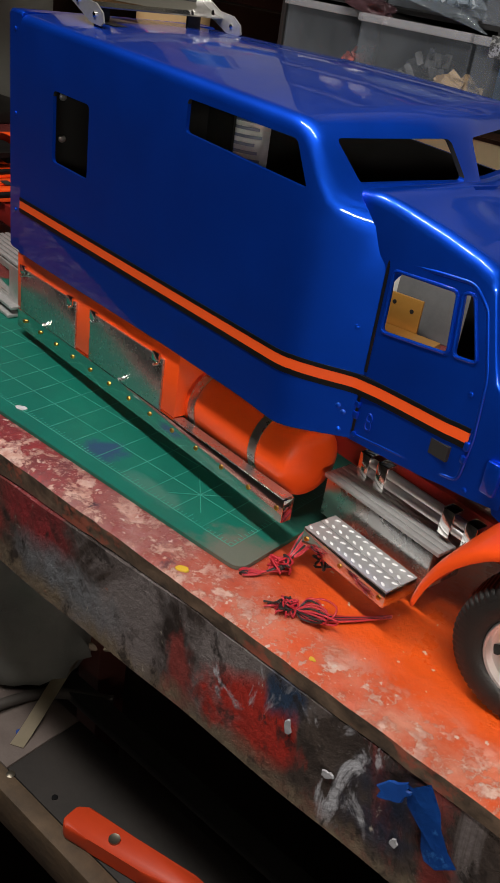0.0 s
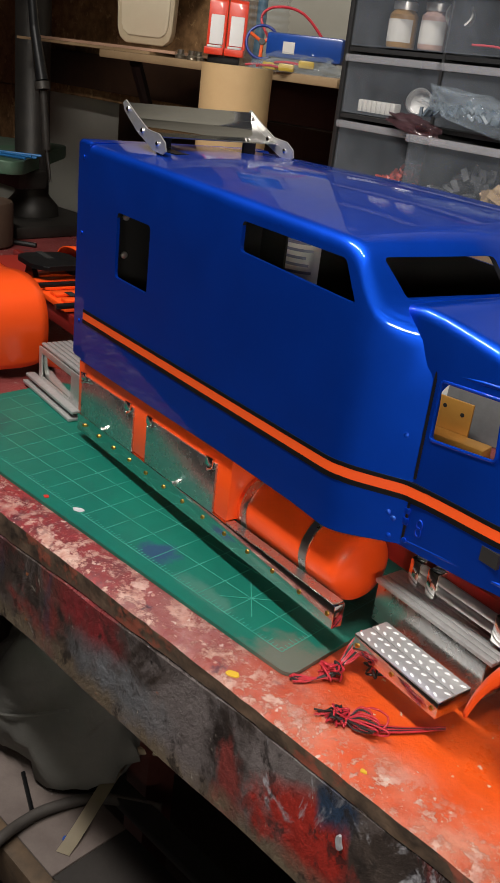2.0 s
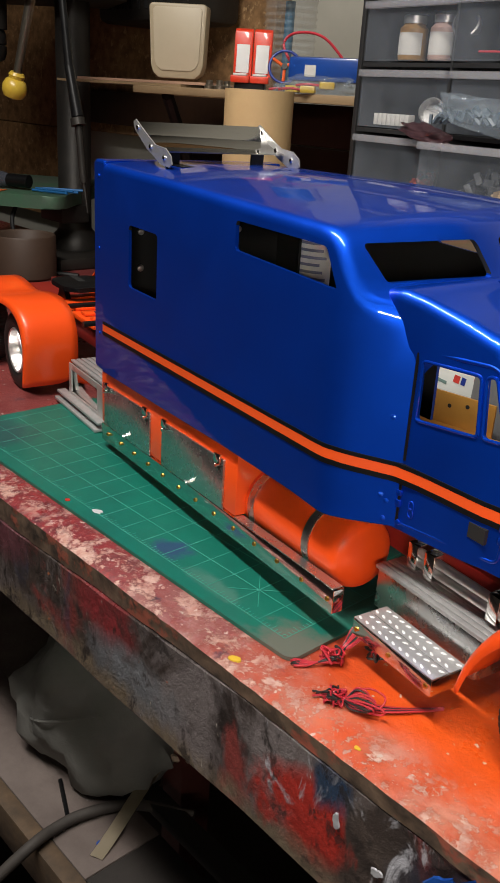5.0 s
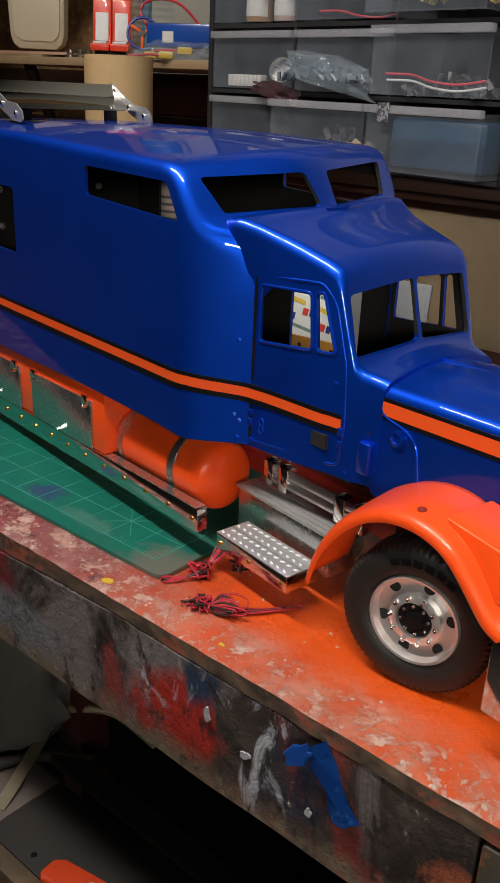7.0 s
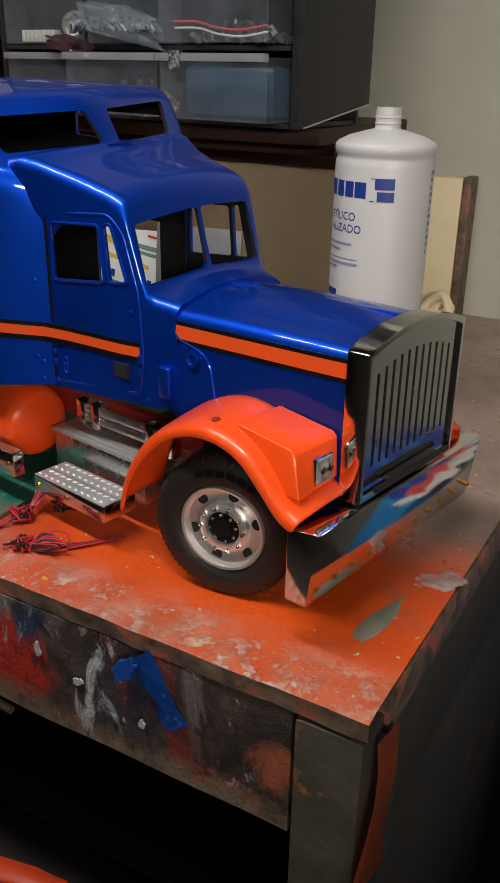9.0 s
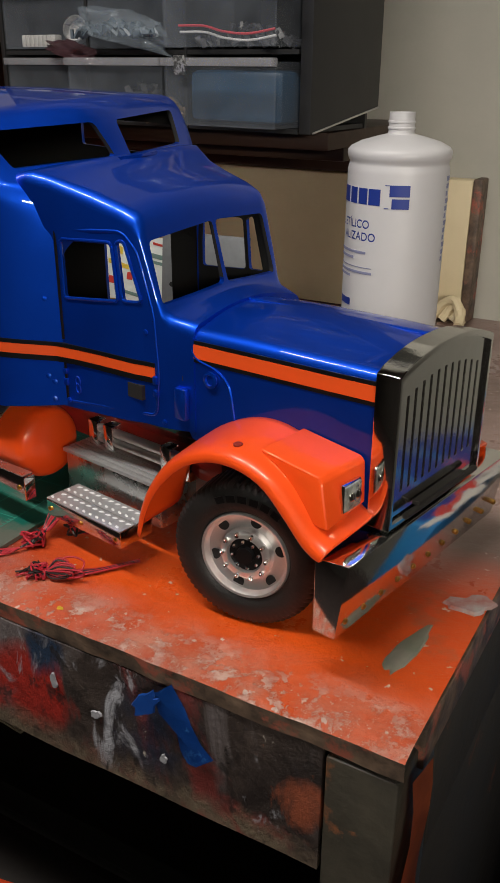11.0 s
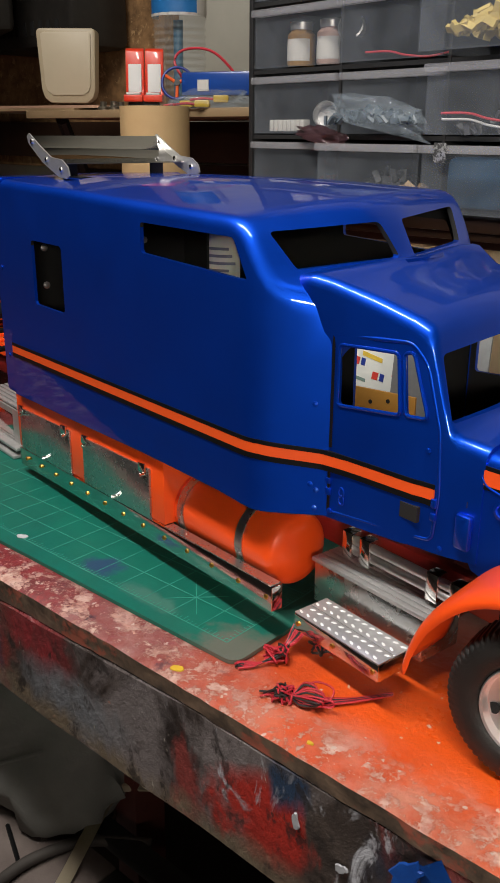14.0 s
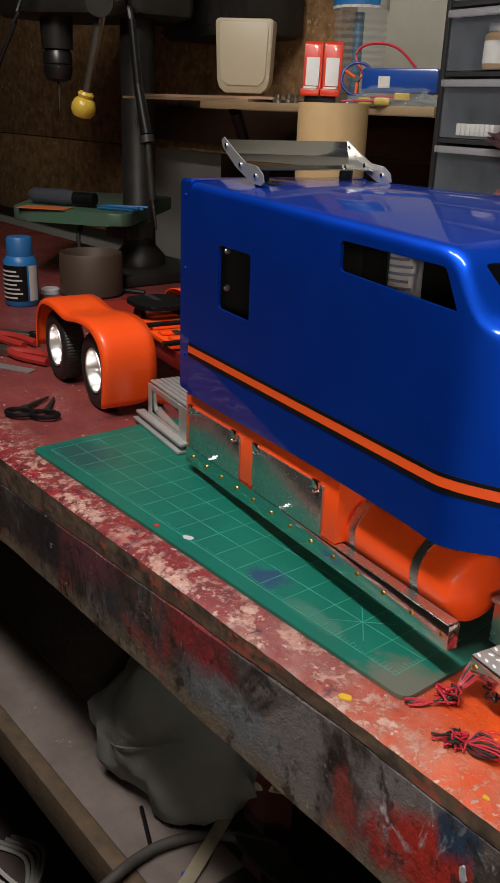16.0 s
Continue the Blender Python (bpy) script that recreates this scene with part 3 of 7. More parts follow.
part("shelf_lip", boxed(BX0, 0.56, -0.018, -0.0005, -0.395, -0.349, 0.002), shader("dirty_wood_edge", (0.12, 0.074, 0.040), 0.75, 0, (0.05, 0.034, 0.022), 40, 0.5, 0.5, 90), bench)

# ---------------- cutting mat ----------------
mat_thing = thing("cutting_mat", Matrix(), "green self-healing cutting mat with inch grid", "cutting mat")
mx0, mx1, my0, my1 = -0.140, 0.323, 0.0125, 0.318
bm = bmesh.new()
r = 0.008
pts = []
for cx, cy, a0 in ((mx1 - r, my0 + r, -90), (mx1 - r, my1 - r, 0), (mx0 + r, my1 - r, 90), (mx0 + r, my0 + r, 180)):
    pts += [(cx + r * math.cos(radians(a0 + 15 * k)), cy + r * math.sin(radians(a0 + 15 * k))) for k in range(7)]
prism(bm, pts, "z", 0.0003, 0.003)
part("sheet", bm, GREEN, mat_thing)
bm = bmesh.new()
zt0, zt1, lw = 0.00302, 0.00312, 0.00028
inch = 0.0254
gy = lambda k: 0.0254 * k
for k in range(1, 12):
    box(bm, -5 * inch, 12 * inch, gy(k) - lw, gy(k) + lw, zt0, zt1)
for i in range(-5, 13):
    box(bm, i * inch - lw, i * inch + lw, gy(1), gy(11), zt0, zt1 + 0.00002)
for i in range(-40, 96):
    x = i * inch / 8
    ln = 0.0055 if i % 4 == 0 else 0.0032
    box(bm, x - 0.0002, x + 0.0002, gy(1), gy(1) + ln, zt0, zt1 + 0.00004)
for k in range(0, 80):
    y = gy(1) + k * inch / 8
    ln = 0.0055 if k % 4 == 0 else 0.0032
    box(bm, 12 * inch - ln, 12 * inch, y - 0.0002, y + 0.0002, zt0, zt1 + 0.00004)
for s in (-1, 1):
    m = Matrix.Translation((10 * inch, gy(2), 0)) @ pose(0, 0, 0, 0, 0, 45 * s)
    box(bm, -0.021, 0.021, -lw, lw, zt0, zt1 + 0.00006, m=m)
part("grid_print", bm, GRIDWHITE, mat_thing, "pale printed inch grid and ruler ticks")

# ---------------- the model truck ----------------
truck = thing("model_truck", TRUCK, "large blue model semi truck with long sleeper and orange fenders", "model truck")


def along_x(table, x):
    """Straight interpolation in a table of (x, value)."""
    for (x0, v0), (x1, v1) in zip(table, table[1:]):
        if x <= x1:
            return v0 + (v1 - v0) * max(0.0, (x - x0) / (x1 - x0))
    return table[-1][1]


TWIST = [(-0.522, 0.0), (-0.40, 0.004), (-0.30, 0.0085), (-0.20, 0.009), (-0.15, 0.008), (-0.09, 0.006), (-0.06, 0.003), (-0.05, 0.0)]


TUCK = -0.0009


def settle(bm, prow=True, tuck=True, rear=False):
    """The hand-made body sits a little high on its far side and tucks in below; the sleeper's front comes to a blunt point in plan, and the cab roof meets it."""
    for v in bm.verts:
        x, y, z = v.co
        v.co.z += along_x(TWIST, x) * min(1, max(0, (y - C + 0.088) / 0.176)) * min(1, max(0, (z - 0.10) / 0.05))
        if tuck and z < 0.125 and x < -0.14:
            v.co.y += (TUCK if y < C else -TUCK) * (0.125 - z) / 0.045 * min(1, (-0.14 - x) / 0.03)
        if rear and x < -0.140:
            v.co.x += 0.024 * max(0, 1 - abs(y - C) / 0.088) * min(1, (-0.140 - x) / 0.02) * min(1, max(0, (z - 0.195) / 0.02))
        if prow:
            v.co.x += 0.025 * max(0, 1 - abs(y - C) / 0.088) * min(1, max(0, (x + 0.30) / 0.09)) * min(1, max(0, (z - 0.195) / 0.02))
    return bm


# sleeper box
ST = [(-0.506, 0.0880, 0.0780, 0.2540, 0.007, 0.003), (-0.40, 0.0880, 0.0815, 0.2525, 0.007, 0.005), (-0.30, 0.0880, 0.0855, 0.2502, 0.008, 0.005), (-0.25, 0.0880, 0.0865, 0.2490, 0.008, 0.005),
      (-0.213, 0.0880, 0.0870, 0.2482, 0.008, 0.004), (-0.205, 0.0880, 0.0868, 0.2479, 0.008, 0.004), (-0.199, 0.0880, 0.0866, 0.2468, 0.008, 0.003), (-0.194, 0.0880, 0.0864, 0.2445, 0.008, 0.002), (-0.190, 0.0879, 0.0862, 0.2408, 0.008, 0.001),
      (-0.187, 0.0877, 0.0860, 0.2365, 0.008, 0.001), (-0.1835, 0.0873, 0.0858, 0.2308, 0.008, 0.001), (-0.180, 0.0863, 0.0856, 0.2250, 0.008, 0.001), (-0.176, 0.0843, 0.0855, 0.2180, 0.0075, 0.001), (-0.172, 0.0814, 0.0855, 0.2150, 0.0085, 0.001),
      (-0.166, 0.0762, 0.0855, 0.2128, 0.012, 0.001), (-0.160, 0.0706, 0.0856, 0.2105, 0.016, 0.001), (-0.154, 0.0650, 0.0857, 0.2080, 0.019, 0.001), (-0.148, 0.0596, 0.0858, 0.2055, 0.020, 0.001)]
inner = [(-0.503, 0.0855, 0.04, 0.2515, 0.006, 0.003), (-0.25, 0.0855, 0.04, 0.2465, 0.006, 0.004), (-0.207, 0.0855, 0.04, 0.2455, 0.006, 0.003), (-0.199, 0.0855, 0.04, 0.2440, 0.006, 0.002), (-0.193, 0.0852, 0.04, 0.2395, 0.006, 0.001),
         (-0.186, 0.0845, 0.04, 0.2290, 0.006, 0.001), (-0.181, 0.0830, 0.04, 0.2200, 0.006, 0.001), (-0.174, 0.0790, 0.04, 0.2075, 0.008, 0.001), (-0.160, 0.0670, 0.04, 0.1935, 0.012, 0.001), (-0.140, 0.0490, 0.04, 0.1780, 0.012, 0.001)]
cuts = [settle(loft(bmesh.new(), inner, matidx=1))]
cuts.append(prism(bmesh.new(), rounded([(-0.4545, 0.163), (-0.404, 0.163), (-0.404, 0.212), (-0.4545, 0.212)], 0.004), "y", -0.03, 0.01))
cuts.append(prism(bmesh.new(), rounded([(-0.2755, 0.060), (-0.1860, 0.060), (-0.1860, 0.163), (-0.2755, 0.163)], 0.004), "y", 2 * C - 0.01, 2 * C + 0.03))
cuts.append(prism(bmesh.new(), rounded([(-0.467, 0.150), (-0.418, 0.150), (-0.418, 0.206), (-0.467, 0.206)], 0.004), "y", 2 * C - 0.01, 2 * C + 0.03))
for a, b in ((-0.03, 0.01), (2 * C - 0.01, 2 * C + 0.03)):
    cuts.append(prism(bmesh.new(), rounded([(-0.2935, 0.2195), (-0.1865, 0.2160), (-0.1985, 0.2375), (-0.2935, 0.2380)], 0.003), "y", a, b))
for pts in ([(-0.0045, 0.2400), (0.0595, 0.2405), (0.0645, 0.2215), (0.0040, 0.2205)], [(0.1415, 0.2400), (0.0755, 0.2405), (0.0762, 0.2212), (0.1360, 0.2205)]):
    cuts.append(settle(prism(bmesh.new(), rounded(pts, 0.003), "x", -0.205, -0.120), prow=False))
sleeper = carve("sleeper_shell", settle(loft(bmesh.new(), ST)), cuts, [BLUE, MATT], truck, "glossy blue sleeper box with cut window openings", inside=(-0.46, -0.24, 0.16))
for y, z in ((0.015, 0.168), (0.015, 0.199), (0.112, 0.199)):
    part("inner_screw", lathe(bmesh.new(), [(0.0030, 0), (0.0030, 0.0012), (0.0018, 0.0020), (0, 0.0020)], 12, along((-0.5031, y, z), (0, y, z))), bpy.data.materials["satin_aluminium"], truck)
bm = prism(bmesh.new(), rounded([(C - 0.0868, 0.0765), (C + 0.0868, 0.0765), (C + 0.0868, 0.2555), (C - 0.0868, 0.2555)], 0.003), "x", -0.5265, -0.5068, 0.0015)
part("back_panel", bm, BLUE, truck)

# cab
CAB = [(-0.175, 0.0675, 0.085, 0.2190, 0.005, 0.002, 0.0612), (-0.166, 0.0695, 0.085, 0.2205, 0.006, 0.003, 0.0610), (-0.161, 0.0690, 0.085, 0.2203, 0.006, 0.003, 0.0606), (-0.150, 0.0643, 0.085, 0.2178, 0.006, 0.004, 0.0598), (-0.135, 0.0597, 0.0855, 0.2145, 0.007, 0.005, 0.0585), (-0.120, 0.0568, 0.086, 0.2110, 0.008, 0.005), (-0.100, 0.0550, 0.087, 0.2060, 0.008, 0.005),
       (-0.091, 0.0540, 0.088, 0.2025, 0.008, 0.005), (-0.0875, 0.0530, 0.088, 0.1980, 0.007, 0.004), (-0.0862, 0.0527, 0.088, 0.1930, 0.006, 0.003),
       (-0.079, 0.0517, 0.088, 0.1690, 0.005, 0.003), (-0.0745, 0.0507, 0.088, 0.1545, 0.005, 0.004), (-0.070, 0.0495, 0.088, 0.1510, 0.006, 0.005), (-0.055, 0.0465, 0.089, 0.1500, 0.008, 0.006)]
cin = [(-0.185, 0.0650, 0.04, 0.2165, 0.005, 0.002, 0.0590), (-0.161, 0.0662, 0.04, 0.2180, 0.005, 0.003, 0.0585), (-0.150, 0.0618, 0.04, 0.2154, 0.005, 0.004, 0.0575), (-0.120, 0.0545, 0.04, 0.2085, 0.006, 0.005), (-0.096, 0.0520, 0.04, 0.2025, 0.006, 0.004),
       (-0.0915, 0.0510, 0.04, 0.1960, 0.006, 0.003), (-0.088, 0.0505, 0.04, 0.1900, 0.005, 0.003), (-0.0815, 0.0495, 0.04, 0.1690, 0.005, 0.003), (-0.077, 0.0485, 0.04, 0.1525, 0.005, 0.003), (-0.058, 0.0445, 0.04, 0.1470, 0.006, 0.004)]
cuts = [settle(loft(bmesh.new(), cin, matidx=1), prow=False, rear=True)]
for a, b in ((-0.01, 0.03), (2 * C - 0.03, 2 * C + 0.01)):
    cuts.append(prism(bmesh.new(), rounded([(-0.1435, 0.1525), (-0.1025, 0.1565), (-0.1055, 0.1880), (-0.1435, 0.1860)], 0.003), "y", a, b))
    cuts.append(prism(bmesh.new(), rounded([(-0.0995, 0.1570), (-0.0865, 0.1580), (-0.0965, 0.1900), (-0.1025, 0.1885)], 0.0022), "y", a, b))
for pts in ([(0.0220, 0.1565), (0.0710, 0.1590), (0.0720, 0.1925), (0.0225, 0.1890)], [(0.0740, 0.1590), (0.1170, 0.1565), (0.1165, 0.1900), (0.0745, 0.1925)]):
    cuts.append(settle(prism(bmesh.new(), rounded(pts, 0.003), "x", -0.100, -0.060), prow=False))
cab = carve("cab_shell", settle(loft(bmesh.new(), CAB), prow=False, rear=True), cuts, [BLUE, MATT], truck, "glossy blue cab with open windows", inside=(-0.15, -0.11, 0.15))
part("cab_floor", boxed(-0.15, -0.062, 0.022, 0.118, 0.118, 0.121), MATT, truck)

# hood
HOOD = [(-0.066, 0.0465, 0.100, 0.1470, 0.008, 0.006), (-0.058, 0.0460, 0.085, 0.1480, 0.008, 0.007), (-0.02, 0.0455, 0.075, 0.1490, 0.008, 0.008), (0.03, 0.0450, 0.072, 0.1495, 0.008, 0.008), (0.0585, 0.0445, 0.072, 0.1495, 0.008, 0.007)]
part("hood", loft(bmesh.new(), HOOD), BLUE, truck, "glossy blue bonnet")
bm = bmesh.new()
rod(bm, (-0.055, C, 0.1553), (0.058, C, 0.1570), 0.0011, 8)
part("hood_hinge", bm, BLUE, truck)


def side_strip(stations, z0, z1, out, x0, x1, n=40):
    """A thin raised strip that follows the body's right side. z0, z1: functions of x."""
    bm = bmesh.new()
    def hw(x):
        for a, b in zip(stations, stations[1:]):
            if a[0] <= x <= b[0]:
                t = (x - a[0]) / (b[0] - a[0])
                return a[1] + (b[1] - a[1]) * t
        return stations[0][1] if x < stations[0][0] else stations[-1][1]
    rows = []
    for i in range(n + 1):
        x = x0 + (x1 - x0) * i / n
        y = C - hw(x)
        lean = TUCK / 0.045 * min(1, max(0, (-0.14 - x) / 0.03))
        in_by = lambda z: lean * max(0, 0.125 - z)
        rows.append([bm.verts.new((x, y - out + in_by(z0(x)), z0(x))), bm.verts.new((x, y - out + in_by(z1(x)), z1(x))), bm.verts.new((x, y + 0.0012 + in_by(z1(x)), z1(x))), bm.verts.new((x, y + 0.0012 + in_by(z0(x)), z0(x)))])
    for a, b in zip(rows, rows[1:]):
        for k in range(4):
            bm.faces.new((a[k], b[k], b[(k + 1) % 4], a[(k + 1) % 4]))
    bm.faces.new(rows[0]), bm.faces.new(rows[-1])
    return bm


zs = lambda x: 0.1178 + (x + 0.522) * 0.0175 if x < -0.178 else 0.1238 - (x + 0.178) * 0.12 if x < -0.150 else 0.1204
BODY = [s for s in ST if s[0] <= -0.152] + [(-0.1500, 0.0615)] + [(c[0], c[6] if len(c) > 6 else c[1]) for c in CAB if c[0] > -0.149]
for z0, z1, m, nm, out in ((-0.0036, 0.0024, STRIPE, "side_stripe", 0.0006), (0.0025, 0.0049, BLACK, "stripe_border", 0.0008), (-0.0068, -0.0037, BLACK, "stripe_border", 0.0008)):
    part(nm, side_strip(BODY, lambda x, z0=z0: zs(x) + z0, lambda x, z1=z1: zs(x) + z1, out, -0.5058, -0.0795, 220), m, truck)
zh = lambda x: 0.1408 + (x + 0.06) * 0.022
for z0, z1, m, nm, out in ((-0.0088, -0.0012, STRIPE, "hood_stripe", 0.0006), (-0.0010, 0.0010, BLACK, "stripe_border", 0.0005), (-0.0110, -0.0090, BLACK, "stripe_border", 0.0005)):
    part(nm, side_strip(HOOD, lambda x, z0=z0: zh(x) + z0 - 0.0, lambda x, z1=z1: zh(x) + z1, out, -0.060, 0.0575, 30), m, truck)

# doors: a raised seam and small fittings
seam = [(-0.1490, 0.0890), (-0.1492, 0.150), (-0.1490, 0.1905), (-0.0980, 0.1945), (-0.0890, 0.1860), (-0.0795, 0.1530), (-0.0775, 0.1200), (-0.0795, 0.0945), (-0.1490, 0.0890)]
LOWER = [(c[0], c[6] if len(c) > 6 else c[1]) for c in CAB]
yd = lambda x: C - along_x(LOWER, x)
bm = bmesh.new()
line = rounded(seam[:-1], 0.0045, 5)
for a, b in zip(line, line[1:] + line[:1]):
    rod(bm, (a[0], yd(a[0]) + 0.0005, a[1]), (b[0], yd(b[0]) + 0.0005, b[1]), 0.0011, 10)
door = part("door_seam", bm, BLUE, truck)
bm = bmesh.new()
for z0, z1 in ((0.0890, 0.1135), (0.1275, 0.1915)):
    rod(bm, (-0.1472, yd(-0.1472) - 0.0002, z0), (-0.1474, yd(-0.1474) - 0.0002, z1), 0.0009, 8)
part("door_gap", bm, BLACK, truck, "dark gap behind the door")
for ring in ([(-0.1435, 0.1525), (-0.1025, 0.1565), (-0.1055, 0.1880), (-0.1435, 0.1860)], [(-0.0995, 0.1570), (-0.0865, 0.1580), (-0.0965, 0.1900), (-0.1025, 0.1885)]):
    ring = rounded(ring, 0.003)
    bm = bmesh.new()
    for a, b in zip(ring, ring[1:] + ring[:1]):
        rod(bm, (a[0], yd(a[0]) - 0.0001, a[1]), (b[0], yd(b[0]) - 0.0001, b[1]), 0.0010, 8)
    part("window_rim", bm, BLUE, truck)
part("hood_seam", hose(bmesh.new(), [(-0.0585, C - 0.0461, 0.1395), (-0.0530, C - 0.0460, 0.1320), (-0.0400, C - 0.0458, 0.1285), (-0.0315, C - 0.0457, 0.1220), (-0.0285, C - 0.0457, 0.1100), (-0.0260, C - 0.0457, 0.0960)], 0.0009, 8), BLUE, truck)
for x0, x1, z0, z1 in ((-0.1490, -0.1455, 0.0990, 0.1035), (-0.1490, -0.1455, 0.1060, 0.1095), (-0.0805, -0.0775, 0.1130, 0.1180), (-0.0805, -0.0775, 0.1060, 0.1100)):
    part("door_hinge", boxed(x0, x1, yd(x0) - 0.0016, yd(x0) + 0.002, z0, z1, 0.0007), BLUE, truck)
for x, z in ((-0.1380, 0.1030), (-0.1380, 0.0985)):
    part("door_badge", lathe(bmesh.new(), [(0.0030, 0), (0.0028, 0.0007), (0.0020, 0.0008), (0.0018, 0.0003), (0, 0.0003)], 20, along((x, yd(x), z), (x, -1, z)) @ Matrix.Diagonal((0.8, 1.1, 1, 1))), BLUE, truck)
part("marker_recess", boxed(-0.0985, -0.0870, yd(-0.094) - 0.0010, yd(-0.094) + 0.003, 0.1025, 0.1110), MATT, truck)
bm = boxed(-0.0665, -0.0575, 0.0185, 0.0225, 0.096, 0.1145, 0.0015)
part("access_flap", bm, BLUE, truck)
bm = bmesh.new()
lathe(bm, [(0.0046, 0), (0.0046, 0.0012), (0.0030, 0.0016), (0.0026, 0.0006), (0, 0.0006)], 20, along((-0.043, 0.0237, 0.1225), (-0.043, 0.0, 0.1235)))
part("filler_cap", bm, BLUE, truck)
for x, z in ((-0.1545, 0.1515), (-0.1555, 0.1045), (-0.1530, 0.1010), (-0.1535, 0.0900), (-0.1455, 0.0900), (-0.0850, 0.1420), (-0.0745, 0.0915)):
    bm = bmesh.new()
    y = C - along_x([(c[0], c[1]) for c in BODY], x)
    y += TUCK * max(0, 0.125 - z) / 0.045 * min(1, max(0, (-0.14 - x) / 0.03))
    lathe(bm, [(0.0017, -0.0006), (0.0015, 0.0004), (0.0008, 0.0007), (0, 0.0007)], 12, along((x, y, z), (x + (0.06 if x < -0.15 else 0.01), y - 0.07, z + 0.01)))
    part("rivet", bm, BLUE, truck)
for z in (0.110, 0.184, 0.243):
    part("rivet", lathe(bmesh.new(), [(0.0016, 0), (0.0014, 0.0008), (0, 0.0012)], 10, along((-0.517, C - 0.0868, z), (-0.517, -1, z))), BLUE, truck)

# grille shell
bm = bmesh.new()
def arch(w, top, bot, n=16):
    return [(C - w, bot)] + [(C - w + 2 * w * k / n, top - 0.0085 * (abs(2 * k / n - 1)) ** 2.2) for k in range(n + 1)] + [(C + w, bot)]
outer, hole = arch(0.0470, 0.1580, 0.072), arch(0.0440, 0.1550, 0.075)
gl = carve("grille_shell", prism(bmesh.new(), outer, "x", 0.0575, 0.0700, 0.0008), [prism(bmesh.new(), hole, "x", 0.0672, 0.08)], [CHROME], truck, "polished aluminium radiator shell with vertical slots")
bm = bmesh.new()
panel = prism(bmesh.new(), arch(0.0438, 0.1548, 0.0752), "x", 0.0668, 0.0680)
slots = []
for k in range(11):
    y = C - 0.0345 + 0.0069 * k
    t = 0.1375 + 0.006 * (1 - (abs(k - 5) / 5) ** 2)
    slots.append(prism(bmesh.new(), [(y - 0.0013, 0.089), (y + 0.0013, 0.089), (y + 0.0013, t), (y - 0.0013, t)], "x", 0.060, 0.075))
carve("grille_panel", panel, slots, [CHROME], truck)
part("grille_backing", boxed(0.0600, 0.0655, C - 0.040, C + 0.040, 0.085, 0.146), MATT, truck)
bm = bmesh.new()
rod(bm, (0.0725, C - 0.036, 0.0775), (0.0725, C + 0.036, 0.0775), 0.0018, 12)
box(bm, 0.0685, 0.0735, C - 0.024, C + 0.024, 0.078, 0.0806, 0.0008)
part("grille_latch", bm, IRON, truck)

# fenders
def fender(side):
    bm = bmesh.new()
    prof = [(-0.0665, 0.040), (-0.0635, 0.054), (-0.0555, 0.071), (-0.0430, 0.086), (-0.0270, 0.0975), (-0.0090, 0.1045), (0.0080, 0.1050), (0.0220, 0.1005), (0.0330, 0.0930), (0.0420, 0.0840), (0.0490, 0.0765), (0.0550, 0.0735), (0.0590, 0.0725)]
    rows = []
    for k, (x, z) in enumerate(prof):
        g = min(1, max(0, (z - 0.04) / 0.05))
        ring = []
        for y, dz in ((-0.0125, -0.0055), (-0.0135, -0.0030), (-0.0115, -0.0005), (-0.0075, 0.0015), (0.002, 0.0020 + 0.001 * g), (0.012, 0.0025 + 0.002 * g), (0.0245, 0.0030 + 0.0030 * g)):
            dx = -0.6 * dz * (1 if x < 0 else -1) * (0.8 if abs(x) > 0.03 else 0)
            ring.append((x + dx, y, z + dz))
        rows.append(ring)
    n = len(prof)
    vs = [[bm.verts.new((x, C + side * (C - y) if side > 0 else y, z)) for x, y, z in row] for row in rows]
    for a, b in zip(vs, vs[1:]):
        for i in range(len(a) - 1):
            bm.faces.new((a[i], b[i], b[i + 1], a[i + 1]))
    return bm


def block(side):
    bm = bmesh.new()
    pts = [(0.0555, 0.0805), (0.0545, 0.1010), (0.0520, 0.1035), (0.018, 0.1080), (0.028, 0.0960), (0.043, 0.0810)]
    for y0, y1 in ((-0.0030, 0.0243),):
        lo = [bm.verts.new((x - (0.006 if z > 0.09 else 0.0), y0 - (0.004 if z < 0.082 else 0), z)) for x, z in pts]
        hi = [bm.verts.new((x, y1, z + (0.004 if z > 0.1 else 0.003))) for x, z in pts]
        m = len(pts)
        bm.faces.new(lo), bm.faces.new(hi[::-1])
        for i in range(m):
            bm.faces.new((lo[i], hi[i], hi[(i + 1) % m], lo[(i + 1) % m]))
    bmesh.ops.bevel(bm, geom=list(bm.edges), offset=0.0010, segments=3, profile=0.5, affect="EDGES")
    if side > 0:
        for v in bm.verts:
            v.co.y = 2 * C - v.co.y
    return bm


